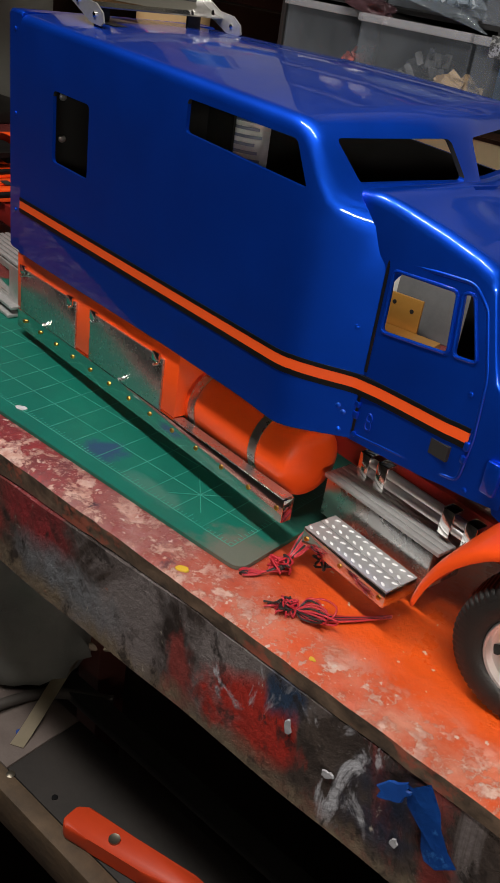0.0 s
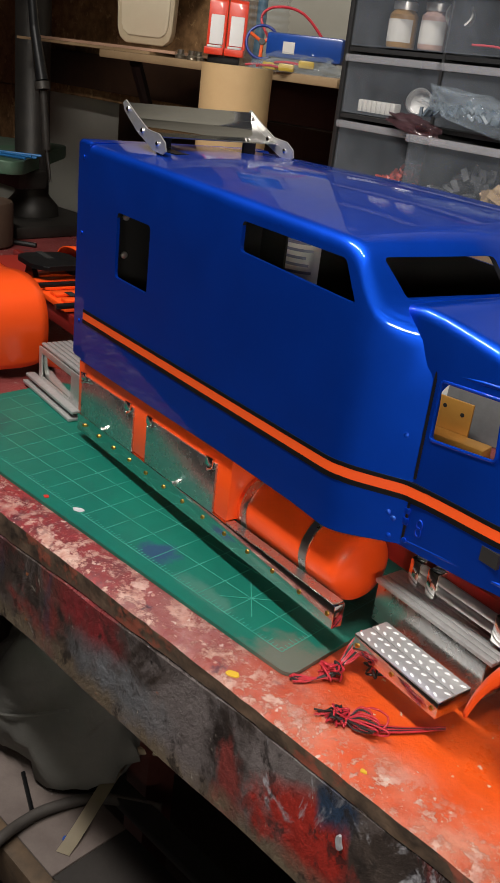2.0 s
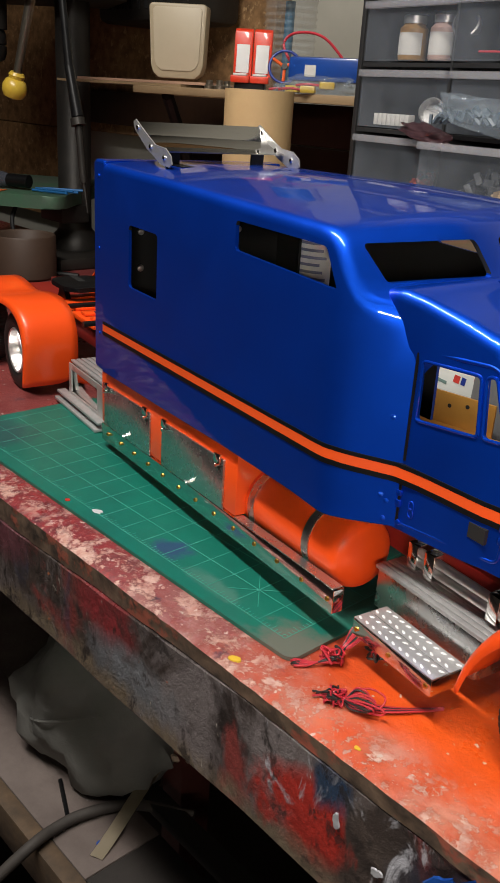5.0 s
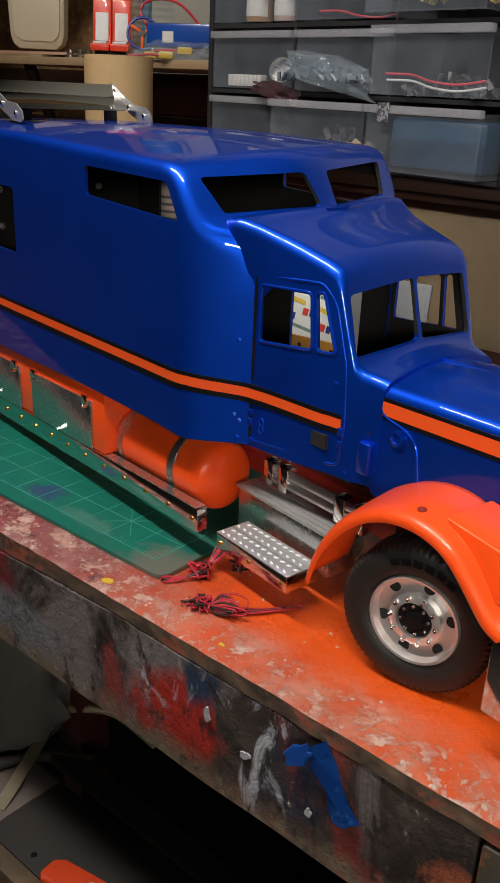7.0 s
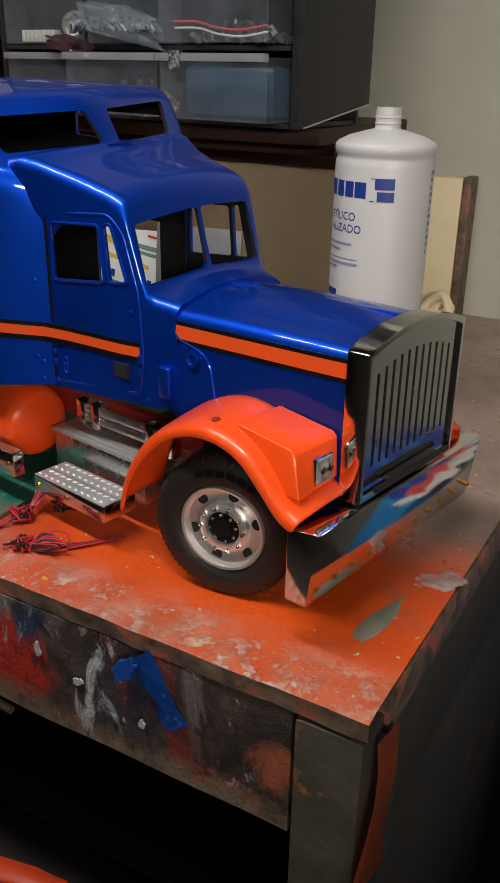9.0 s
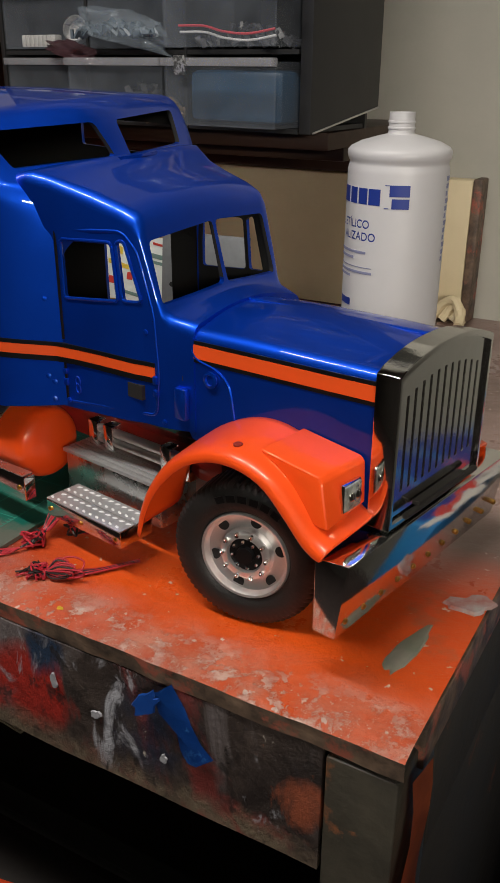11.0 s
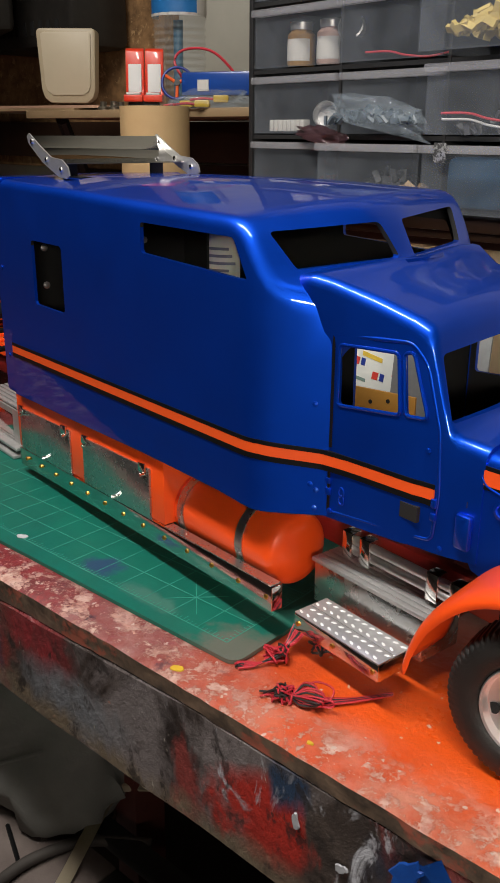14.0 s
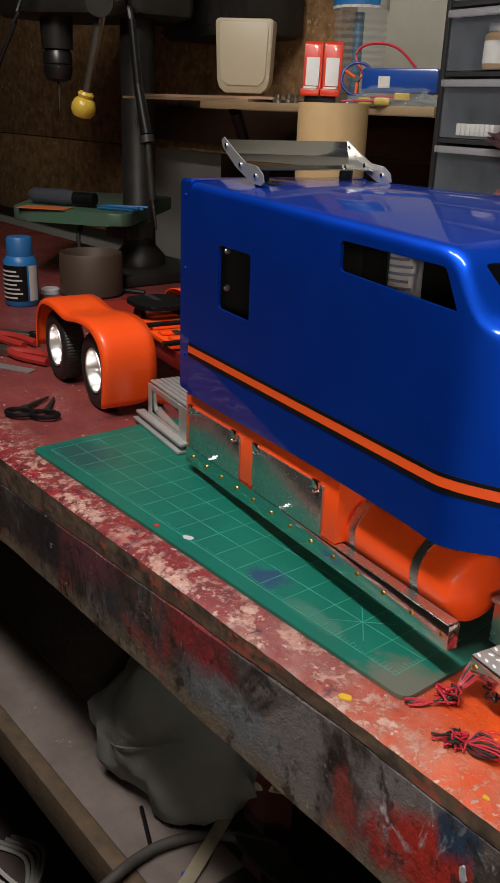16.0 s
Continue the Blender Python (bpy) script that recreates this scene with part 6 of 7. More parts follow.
curved_bar("label_band", -175, -5, 0.138, 0.200, 0.0418, SKYBLUE, wb)
curved_bar("label_back", -5, 60, 0.138, 0.200, 0.0418, LABEL, wb)
curved_bar("label_edge", -175, 60, 0.134, 0.138, 0.0419, LABEL, wb)
curved_text("label_text", "Purified Water", 0.0125, -75, 0.160, 0.0422, LABEL, wb, 0.62)
part("blue_rod", rod(bmesh.new(), (0.006, -0.010, 0.004), (0.004, -0.006, 0.130), 0.0075, 14), shader("dull_teal_plastic", (0.02, 0.09, 0.16), 0.5), wb)

# drill press
dp = thing("drill_press", Matrix(), "old dark bench drill press with green table and yellow knobs", "drill press")
part("base_plate", boxed(-1.02, -0.76, 0.50, 0.70, 0.0005, 0.022, 0.004), IRON, dp)
part("column", lathe(bmesh.new(), [(0.050, 0.022), (0.048, 0.040), (0.034, 0.055), (0.031, 0.060), (0.031, 0.60), (0, 0.60)], 28, Matrix.Translation((-0.872, 0.600, 0)), close=False), IRON, dp)
tb = prism(bmesh.new(), rounded([(-0.935, 0.365), (-0.755, 0.500), (-1.000, 0.770), (-1.205, 0.590)], 0.035, 5), "z", 0.108, 0.131, 0.003)
part("table", tb, shader("green_painted_casting", (0.10, 0.12, 0.10), 0.5, 0.2, (0.06, 0.16, 0.09), 9, 0.3, 0.1, 80, third=(0.02, 0.22, 0.07), third_scale=6, third_at=0.62), dp)
part("table_arm", boxed(-0.90, -0.82, 0.54, 0.60, 0.075, 0.107, 0.004), IRON, dp)
part("head", prism(bmesh.new(), [(-1.10, 0.44), (-1.10, 0.60), (-0.92, 0.72), (-0.78, 0.66), (-0.80, 0.56), (-0.98, 0.43)], "z", 0.452, 0.66, 0.012), IRON, dp)
part("quill", lathe(bmesh.new(), [(0.028, 0.40), (0.030, 0.46)], 20, Matrix.Translation((-0.985, 0.50, 0))), IRON, dp)
part("chuck", lathe(bmesh.new(), [(0.012, 0.345), (0.022, 0.350), (0.026, 0.362), (0.026, 0.372), (0.024, 0.374), (0.026, 0.376), (0.026, 0.392), (0.022, 0.400), (0.022, 0.43)], 24, Matrix.Translation((-0.985, 0.50, 0))), shader("dark_chuck_steel", (0.08, 0.075, 0.07), 0.35, 0.8, (0.04, 0.04, 0.04), 50, 0.5), dp)
part("drill_bit", rod(bmesh.new(), (-0.985, 0.50, 0.345), (-0.985, 0.50, 0.295), 0.003, 10, 0.001), STEEL, dp)
hub_at = Vector((-0.640, 0.395, 0.445))
part("lever_hub", rod(bmesh.new(), (-0.625, 0.380, 0.445), (-0.80, 0.52, 0.47), 0.020, 20), IRON, dp)
for kx, ky, kz in ((-0.672, 0.380, 0.320), (-0.560, 0.430, 0.470)):
    tip = Vector((kx, ky, kz))
    lv = part("lever", rod(bmesh.new(), hub_at, tip, 0.0075, 14, 0.006), STEEL, dp)
    d_ = (tip - hub_at).normalized()
    part("knob", lathe(bmesh.new(), [(0.010, 0.0), (0.0125, 0.004), (0.011, 0.009), (0.015, 0.012), (0.0185, 0.020), (0.0185, 0.028), (0.014, 0.036), (0, 0.040)], 24, along(tip - d_ * 0.006, tip + d_)), YELLOW, lv)
mt = part("motor", boxed(-0.98, -0.70, 0.72, 0.85, 0.43, 0.66, 0.015), IRON, dp)
for k in range(9):
    part("vent_slot", boxed(-0.94 + k * 0.024, -0.93 + k * 0.024, 0.7185, 0.722, 0.452, 0.475), MATT, mt)
part("power_cable", hose(bmesh.new(), [(-0.95, 0.45, 0.60), (-0.93, 0.40, 0.45), (-0.98, 0.38, 0.36), (-1.05, 0.38, 0.25), (-1.12, 0.40, 0.18), (-1.25, 0.45, 0.16)], 0.004), BLACKWIRE, dp)
part("under_cable", hose(bmesh.new(), [(-0.86, 0.47, 0.108), (-0.84, 0.45, 0.08), (-0.80, 0.44, 0.04), (-0.76, 0.46, 0.008), (-0.70, 0.50, 0.004)], 0.004), BLACKWIRE, dp)

ob = thing("screwdriver", Matrix(), "screwdriver with clear plastic handle on the press table", "screwdriver")
part("handle", lathe(bmesh.new(), [(0, 0), (0.009, 0.002), (0.0145, 0.012), (0.0135, 0.03), (0.0145, 0.05), (0.0145, 0.085), (0.011, 0.098), (0, 0.098)], 20, along((-0.985, 0.430, 0.1465), (-0.860, 0.500, 0.1465)), close=False), clear_plastic("smoky_clear_handle", (0.07, 0.075, 0.095), 0.75, 0.08), ob)
part("collar", rod(bmesh.new(), (-0.900, 0.478, 0.1465), (-0.862, 0.499, 0.1465), 0.0115, 18), BLACK, ob)
ob = thing("orange_card", pose(-0.895, 0.415, 0.1315, 0, 0, 40), "orange card on the press table", "card")
part("sheet", boxed(-0.045, 0.045, -0.022, 0.022, 0, 0.0012), shader("orange_card", (0.6, 0.14, 0.03), 0.6), ob)
for k in range(4):
    ob = thing("blue_straw", pose(-0.845, 0.495 + k * 0.007, 0.1325 + 0.0025 * (k % 2), 0, 0, 25 + k * 6), "thin light blue plastic rod on the press table", "rod", "rods on the table")
    part("stick", rod(bmesh.new(), (0, 0, 0.002), (0.075, 0, 0.002), 0.0022, 8), SKYBLUE, ob)

so = thing("soldering_iron", Matrix(), "black soldering iron hanging by its cable", "soldering iron")
part("cable", hose(bmesh.new(), [(-0.70, 0.46, 0.60), (-0.625, 0.425, 0.47), (-0.603, 0.42, 0.42)], 0.0045), BLACKWIRE, so)
part("strain_relief", rod(bmesh.new(), (-0.603, 0.42, 0.425), (-0.588, 0.42, 0.338), 0.0055, 14, 0.0065), BLACK, so)
part("grip", rod(bmesh.new(), (-0.588, 0.42, 0.338), (-0.566, 0.42, 0.270), 0.0065, 14, 0.0090), BLACK, so)
part("collar", rod(bmesh.new(), (-0.5665, 0.42, 0.268), (-0.5635, 0.42, 0.258), 0.0110, 16), IRON, so)
part("barrel", rod(bmesh.new(), (-0.5635, 0.42, 0.258), (-0.552, 0.42, 0.178), 0.0058, 14), IRON, so)
part("tip", rod(bmesh.new(), (-0.552, 0.42, 0.178), (-0.541, 0.42, 0.135), 0.0030, 10, 0.0015), IRON, so)

# small things on the bench, left end
bb = thing("blue_paint_bottle", pose(-0.735, 0.287, 0.0, 0, 0, 20), "squat light blue paint bottle with black label", "bottle")
part("bottle_body", lathe(bmesh.new(), [(0, 0.0005), (0.025, 0.0005), (0.027, 0.003), (0.027, 0.070), (0.022, 0.078), (0.020, 0.080), (0, 0.080)], 32, close=False), SKYBLUE, bb)
part("cap", lathe(bmesh.new(), [(0.0205, 0.080), (0.0205, 0.106), (0.018, 0.109), (0, 0.109)], 28, close=False), shader("mid_blue_cap", (0.02, 0.12, 0.32), 0.45), bb)
curved_bar("label_panel", -140, -25, 0.010, 0.066, 0.0272, BLACK, bb)
for k in range(7):
    curved_bar("label_line", -130, -60 + 9 * (k % 3), 0.056 - k * 0.007, 0.0585 - k * 0.007, 0.0276, LABEL, bb)
curved_bar("label_panel", -18, 20, 0.010, 0.066, 0.0272, LABEL, bb)
ob = thing("spray_nozzle", pose(-0.79, 0.365, 0.0), "small white plastic spray nozzle on the bench", "nozzle")
part("cap", lathe(bmesh.new(), [(0, 0.0005), (0.016, 0.0005), (0.016, 0.008), (0.014, 0.010), (0, 0.010)], 24, close=False), WHITE, ob)
ob = thing("brown_pot", pose(-0.752, 0.425, 0.0), "round dark brown pot beside the drill press", "pot")
part("pot_body", lathe(bmesh.new(), [(0, 0.0005), (0.051, 0.0005), (0.054, 0.004), (0.054, 0.070), (0.052, 0.073), (0.049, 0.070), (0.043, 0.010), (0, 0.010)], 32, close=False), shader("brown_pot", (0.07, 0.04, 0.025), 0.6, 0, (0.05, 0.03, 0.02), 20, 0.6), ob)

sc = thing("scissors", Matrix(), "small black-handled scissors lying on the bench", "scissors")
for s, (hx, hy) in ((-1, (-0.236, 0.046)), (1, (-0.216, 0.064))):
    bm = bmesh.new()
    ring = [(0.0112 + 0.0028 * math.cos(a), 0.0028 * math.sin(a)) for a in [2 * math.pi * k / 8 for k in range(9)]]
    lathe(bm, ring, 28, Matrix.Translation((hx, hy, 0.0050)) @ pose(0, 0, 0, 0, 0, 40) @ Matrix.Diagonal((1.25, 0.85, 1, 1)), close=False)
    part("handle", bm, BLACK, sc)
    part("blade", rod(bmesh.new(), (hx - 0.008, hy + 0.006, 0.005), (-0.268 + 0.003 * s, 0.098 + 0.002 * s, 0.003), 0.0035, 8, 0.0012), IRON, sc)


def pliers(x, y, rz, mat_, label):
    ob = thing("pliers", pose(x, y, 0.0, 0, 0, rz), label, "pliers", "hand tools on the bench")
    for s in (-1, 1):
        part("grip", hose(bmesh.new(), [(0.01, 0.002 * s, 0.006), (0.04, 0.011 * s, 0.006), (0.085, 0.010 * s, 0.006)], 0.0055), mat_, ob)
    part("jaw", prism(bmesh.new(), [(0.015, -0.009), (0.015, 0.009), (-0.010, 0.008), (-0.045, 0.003), (-0.045, -0.003), (-0.010, -0.008)], "z", 0.0005, 0.010, 0.001), STEEL, ob)


REDGRIP = shader("red_rubber_grip", (0.35, 0.025, 0.02), 0.45)
pliers(-0.470, 0.135, 20, REDGRIP, "pliers with red grips lying on the bench")
pliers(-0.530, 0.190, 35, BLACK, "pliers with black grips lying on the bench")
pliers(-0.560, 0.160, 10, REDGRIP, "side cutters with red grips lying on the bench")
ob = thing("steel_ruler", pose(-0.420, 0.105, 0.0005, 0, 0, 28), "bright narrow steel ruler on the bench", "ruler")
part("strip", boxed(-0.08, 0.05, -0.008, 0.008, 0, 0.0015), SATIN, ob)

# behind the truck, seen through its open windows
ct = thing("printed_carton", pose(0.040, 0.455, 0.0005, -8, 0, 8), "white printed card with coloured marks standing behind the truck", "card")
part("card_sheet", boxed(0.0, 0.118, 0.0, 0.003, 0.0, 0.100, 0.0008), shader("white_carton", (0.66, 0.68, 0.64), 0.5, 0, (0.56, 0.60, 0.58), 25, 0.6), ct)
REDP, YELP, GRNP = shader("red_print", (0.5, 0.04, 0.03), 0.5), shader("yellow_print", (0.6, 0.42, 0.05), 0.5), shader("grey_green_print", (0.14, 0.22, 0.2), 0.5)
for k in range(4):
    x, z = 0.022 + k * 0.0235, 0.047 - 0.0045 * k + (0.010 if k % 2 else 0)
    part("printed_square", prism(bmesh.new(), [(x, z), (x + 0.007, z - 0.001), (x + 0.008, z + 0.007), (x + 0.001, z + 0.008)], "y", -0.0006, -0.0001), REDP, ct)
    part("printed_square", prism(bmesh.new(), [(x + 0.009, z - 0.001), (x + 0.014, z - 0.002), (x + 0.015, z + 0.006), (x + 0.010, z + 0.007)], "y", -0.0006, -0.0001), NAVY, ct)
for x0, x1, z0, z1, m_ in ((0.022, 0.048, 0.066, 0.071, YELP), (0.056, 0.080, 0.059, 0.064, YELP), (0.060, 0.100, 0.078, 0.083, GRNP), (0.066, 0.104, 0.071, 0.0745, GRNP), (0.030, 0.062, 0.036, 0.0395, GRNP), (0.078, 0.112, 0.090, 0.0925, REDP), (0.024, 0.040, 0.082, 0.090, YELP)):
    part("printed_band", prism(bmesh.new(), [(x0, z0 + 0.003), (x1, z0 - 0.003), (x1, z1 - 0.003), (x0, z1 + 0.003)], "y", -0.0006, -0.0001), m_, ct)
gp = thing("gold_bracket", pose(0.075, 0.405, 0.0005, 0, 0, 4), "ochre metal angle plate with drilled holes behind the truck", "bracket")
OCHRE = shader("ochre_metal", (0.50, 0.25, 0.05), 0.4, 0.3, (0.40, 0.19, 0.04), 30, 0.6)
part("plate", boxed(0.0, 0.122, 0.0, 0.003, 0.0, 0.046, 0.0006), OCHRE, gp)
part("plate_step", boxed(0.0, 0.150, -0.022, -0.0005, 0.0, 0.014, 0.0020), OCHRE, gp)
for k in range(6):
    part("drilled_hole", lathe(bmesh.new(), [(0.0022, 0), (0.0022, 0.0006), (0, 0.0006)], 12, along((0.012 + k * 0.020, 0.0002, 0.037 - 0.004 * (k % 2)), (0.012 + k * 0.020, -0.05, 0.037 - 0.004 * (k % 2)))), MATT, gp)
gz = thing("grey_plate", pose(0.150, 0.438, 0.0005, -6, 0, 6), "dull grey scratched metal plate standing behind the truck", "plate")
part("plate", boxed(0.0, 0.100, 0.0, 0.004, 0.0, 0.115, 0.0006), shader("dull_zinc", (0.24, 0.25, 0.26), 0.5, 0.4, (0.15, 0.16, 0.17), 40, 0.6, 0.2, 90), gz)
part("bolt_hole", lathe(bmesh.new(), [(0.0026, 0), (0.0026, 0.0006), (0, 0.0006)], 12, along((0.012, 0.0002, 0.060), (0.012, -0.05, 0.060))), MATT, gz)
gj = thing("glue_bottle", pose(0.055, 0.300, 0.0), "white labelled plastic bottle with clear lower half behind the truck", "bottle")
part("bottle_body", lathe(bmesh.new(), [(0, 0.0005), (0.026, 0.0005), (0.028, 0.004), (0.028, 0.205), (0.020, 0.222), (0.012, 0.226), (0.012, 0.240), (0, 0.240)], 32, close=False), shader("bright_white_plastic", (0.80, 0.79, 0.78), 0.4), gj)
for k in range(7):
    curved_bar("label_line", -95, -50 + 6 * (k % 3), 0.190 - k * 0.0065, 0.1925 - k * 0.0065, 0.0282, bpy.data.materials["faded_print"], gj)
sj = thing("small_tin", pose(0.110, 0.292, 0.0), "small jar with blue lid behind the truck", "jar")
part("jar_body", lathe(bmesh.new(), [(0, 0.0005), (0.022, 0.0005), (0.024, 0.004), (0.024, 0.185), (0, 0.185)], 28, close=False), GLASS, sj)
part("lid", lathe(bmesh.new(), [(0.0245, 0.185), (0.0245, 0.200), (0, 0.200)], 28, close=False), BLUP, sj)

# ---------------- clutter on and under the bench ----------------
def knot(rnd, c, r, n):
    """Points wound at random round a centre."""
    return [(c[0] + r * rnd.uniform(-1, 1), c[1] + r * rnd.uniform(-1, 1), max(0.0015, c[2] + r * rnd.uniform(-0.9, 0.9))) for _ in range(n)]


wb_ = thing("wire_bundle", pose(0.363, 0.008, 0.0, 0, 0, 24) @ Matrix.Scale(0.72, 4), "tied bundle of thin red and black wires on the bench", "wire bundle")
for k in range(9):
    rnd = random.Random(60 + k)
    far, sp = rnd.uniform(0.022, 0.040), 0.0022 * (k - 4)
    pts = knot(rnd, (0.0, 0.0, 0.006), 0.0075, 3) + [(0.008, 0.25 * sp, 0.007)]
    pts += [(far * 0.6, sp + 0.002, 0.009 + 0.0006 * k), (far, sp * 1.2, 0.011), (far * 0.95, sp * 0.5 - 0.003, 0.006), (far * 0.5, sp * 0.4 - 0.003, 0.004), (0.004, 0.0, 0.005)]
    pts += knot(rnd, (-0.001, 0.0, 0.006), 0.0075, 4)
    part("strand", hose(bmesh.new(), pts, 0.00080, 6), REDWIRE if k % 3 else BLACKWIRE, wb_)
for k in range(5):
    rnd = random.Random(80 + k)
    pts = knot(rnd, (0.0, 0.0, 0.006), 0.006, 4) + [(0.010, -0.001, 0.005), (0.028, 0.000 + 0.001 * k, 0.003 + 0.0007 * k), (0.050, 0.010 + 0.0012 * k, 0.003), (0.078, 0.028, 0.003 + 0.0005 * k)]
    part("strand", hose(bmesh.new(), pts, 0.00080, 6), BLACKWIRE if k % 2 else REDWIRE, wb_)
for k in range(6):
    rnd = random.Random(95 + k)
    pts = knot(rnd, (-0.004, 0.0, 0.006), 0.005, 2) + [(-0.010 - 0.002 * k, rnd.uniform(-0.008, 0.006), 0.002)]
    part("cut_end", hose(bmesh.new(), pts, 0.00080, 6), BLACKWIRE if k % 2 else REDWIRE, wb_)
lp = thing("wire_loop", Matrix(), "knotted red and black wires hanging from the side bar", "wire")
for k in range(8):
    rnd = random.Random(120 + k)
    pts = [(0.3345 + 0.0012 * k, 0.062 + 0.001 * (k % 3), 0.020), (0.3340 + 0.0014 * k, 0.052, 0.014 + 0.001 * (k % 2)), (0.335 + 0.0006 * k, 0.044, 0.007)]
    pts += knot(rnd, (0.337, 0.034, 0.005), 0.0065, 5) + [(0.334, 0.024, 0.003)]
    pts += [(0.331 - 0.0012 * k, 0.018 - 0.001 * (k % 3), 0.0018), (0.326 - 0.0022 * (k % 4), 0.012 + 0.0018 * (k % 5), 0.0015)]
    part("strand", hose(bmesh.new(), pts, 0.00070, 6), BLACKWIRE if k % 4 == 1 else REDWIRE, lp)
for k in range(4):
    rnd = random.Random(140 + k)
    pts = [(0.352 + 0.002 * k, 0.058, 0.012)] + knot(rnd, (0.354, 0.054, 0.008), 0.006, 3) + [(0.366, 0.058 + 0.002 * k, 0.008)]
    part("strand", hose(bmesh.new(), pts, 0.00080, 6), REDWIRE if k % 2 else BLACKWIRE, lp)
wl = thing("front_wires", Matrix(), "tangle of red and black wires behind the bumper", "wire")
for k in range(9):
    rnd = random.Random(40 + k)
    pts = [TRUCK @ Vector((0.030, 0.075 + 0.006 * k, 0.052))]
    for j in range(5):
        pts.append(TRUCK @ Vector((0.044 + rnd.uniform(-0.006, 0.008), 0.085 + 0.018 * j + rnd.uniform(-0.012, 0.012), 0.070 + rnd.uniform(0.0, 0.006))))
    part("strand", hose(bmesh.new(), pts, 0.0010, 6), REDWIRE if k % 2 else BLACKWIRE, wl)


def blob_mesh(bm, frame_m, w, h, seed, n=22, rough=0.35, t=0.0006):
    """A flat irregular flake in the xy plane of frame_m."""
    lo, hi = [], []
    for k in range(n):
        a = 2 * math.pi * k / n
        r = 1 + rough * noise.noise(Vector((math.cos(a) * 1.3, math.sin(a) * 1.3, seed * 3.7))) + 0.5 * rough * noise.noise(Vector((math.cos(a) * 3.5, math.sin(a) * 3.5, seed)))
        lo.append(bm.verts.new(frame_m @ Vector((w * r * math.cos(a), h * r * math.sin(a), 0))))
        hi.append(bm.verts.new(frame_m @ Vector((w * r * 0.9 * math.cos(a), h * r * 0.9 * math.sin(a), t))))
    bm.faces.new(hi)
    for k in range(n):
        bm.faces.new((lo[k], lo[(k + 1) % n], hi[(k + 1) % n], hi[k]))
    return bm


def splash(at, w, h, rz, mat_, seed, label="dried paint spot on the bench"):
    ob = part("paint_spot", blob_mesh(bmesh.new(), Matrix(), w, h, seed), mat_)
    ob.matrix_world = pose(*at, 0, 0, rz)
    return tagged(ob, label, "paint spot", "paint spots on the bench")


YSPOT = shader("yellow_paint_spot", (0.62, 0.40, 0.03), 0.4)
splash((0.2988, -0.0102, 0.0001), 0.0042, 0.0030, 10, YSPOT, 1, "small yellow paint spot on the bench edge")
splash((0.395, -0.010, 0.0001), 0.002, 0.0015, 10, YSPOT, 2, "small yellow paint spot on the bench edge")
chip = splash((0.0933, 0.0270, 0.0031), 0.0045, 0.0030, 30, WHITE, 3, "white chip lying on the mat")
splash((0.0625, 0.0190, 0.0031), 0.0025, 0.0018, 0, shader("red_paint_spot", (0.5, 0.03, 0.02), 0.4), 4, "red paint spot on the mat")
GREENP = shader("grey_green_worn_patch", (0.13, 0.15, 0.10), 0.5, 0, (0.24, 0.22, 0.18), 40, 0.4, 0.3, 120)
splash((0.5735, 0.050, 0.0001), 0.0065, 0.022, -8, GREENP, 5, "worn grey-green patch on the orange bench")
FRONT = pose(0, 0, 0, 90, 0, 0)
WSMEAR = shader("white_smear", (0.40, 0.40, 0.42), 0.5, 0, (0.24, 0.24, 0.27), 60, 0.5, 0.4, 150)
for x, z, w, h, rz, sd in ((0.470, -0.062, 0.0022, 0.0030, 0, 21), (0.396, -0.041, 0.0022, 0.0050, 8, 24), (0.425, -0.052, 0.0045, 0.0026, 30, 29)):
    ob = part("paint_chip", blob_mesh(bmesh.new(), Matrix(), w, h, sd, 18, 0.5, 0.0010), WSMEAR)
    ob.matrix_world = Matrix.Translation((x, BY0 - 0.0030 * max(0, x / 0.6) - 0.0012, z)) @ FRONT @ pose(0, 0, 0, 0, 0, rz)
    tagged(ob, "pale dried paint drop on the bench front", "paint drop", "paint drops on the front board")
TAPE = shader("blue_masking_tape", (0.006, 0.045, 0.24), 0.35, 0, (0.012, 0.09, 0.40), 50, 0.5, 0.5, 90, third=(0.05, 0.20, 0.55), third_scale=60, third_at=0.60)
tp = thing("blue_tape", Matrix(), "crumpled strip of blue masking tape stuck to the bench front", "tape")
bm = bmesh.new()
line = [(0.4720, -0.0125), (0.4790, -0.0230), (0.4850, -0.0340), (0.4900, -0.0425), (0.4945, -0.0505)]
rows = []
for k, (x, z) in enumerate(line):
    wob = 0.002 * math.sin(k * 2.1)
    rows.append([bm.verts.new((x - 0.0055 - wob, -0.0250 - 0.0018 * (k % 2), z - 0.004)), bm.verts.new((x, -0.0265 - 0.002 * ((k + 1) % 2), z)), bm.verts.new((x + 0.0065 + wob, -0.0245 - 0.0015 * (k % 2), z + 0.005))])
for a, b in zip(rows, rows[1:]):
    for i in range(2):
        bm.faces.new((a[i], b[i], b[i + 1], a[i + 1]))
bmesh.ops.solidify(bm, geom=list(bm.faces), thickness=0.0004)
part("strip", bm, TAPE, tp)
part("curl", blob_mesh(bmesh.new(), Matrix.Translation((0.4635, -0.0262, -0.0240)) @ FRONT @ pose(0, 0, 0, 0, 0, 50), 0.012, 0.005, 44, 24, 0.5, 0.0012), TAPE, tp)
fl = thing("orange_flap", Matrix(), "strip of orange painted paper hanging at the bench end", "paper strip")
bm = bmesh.new()
rows = []
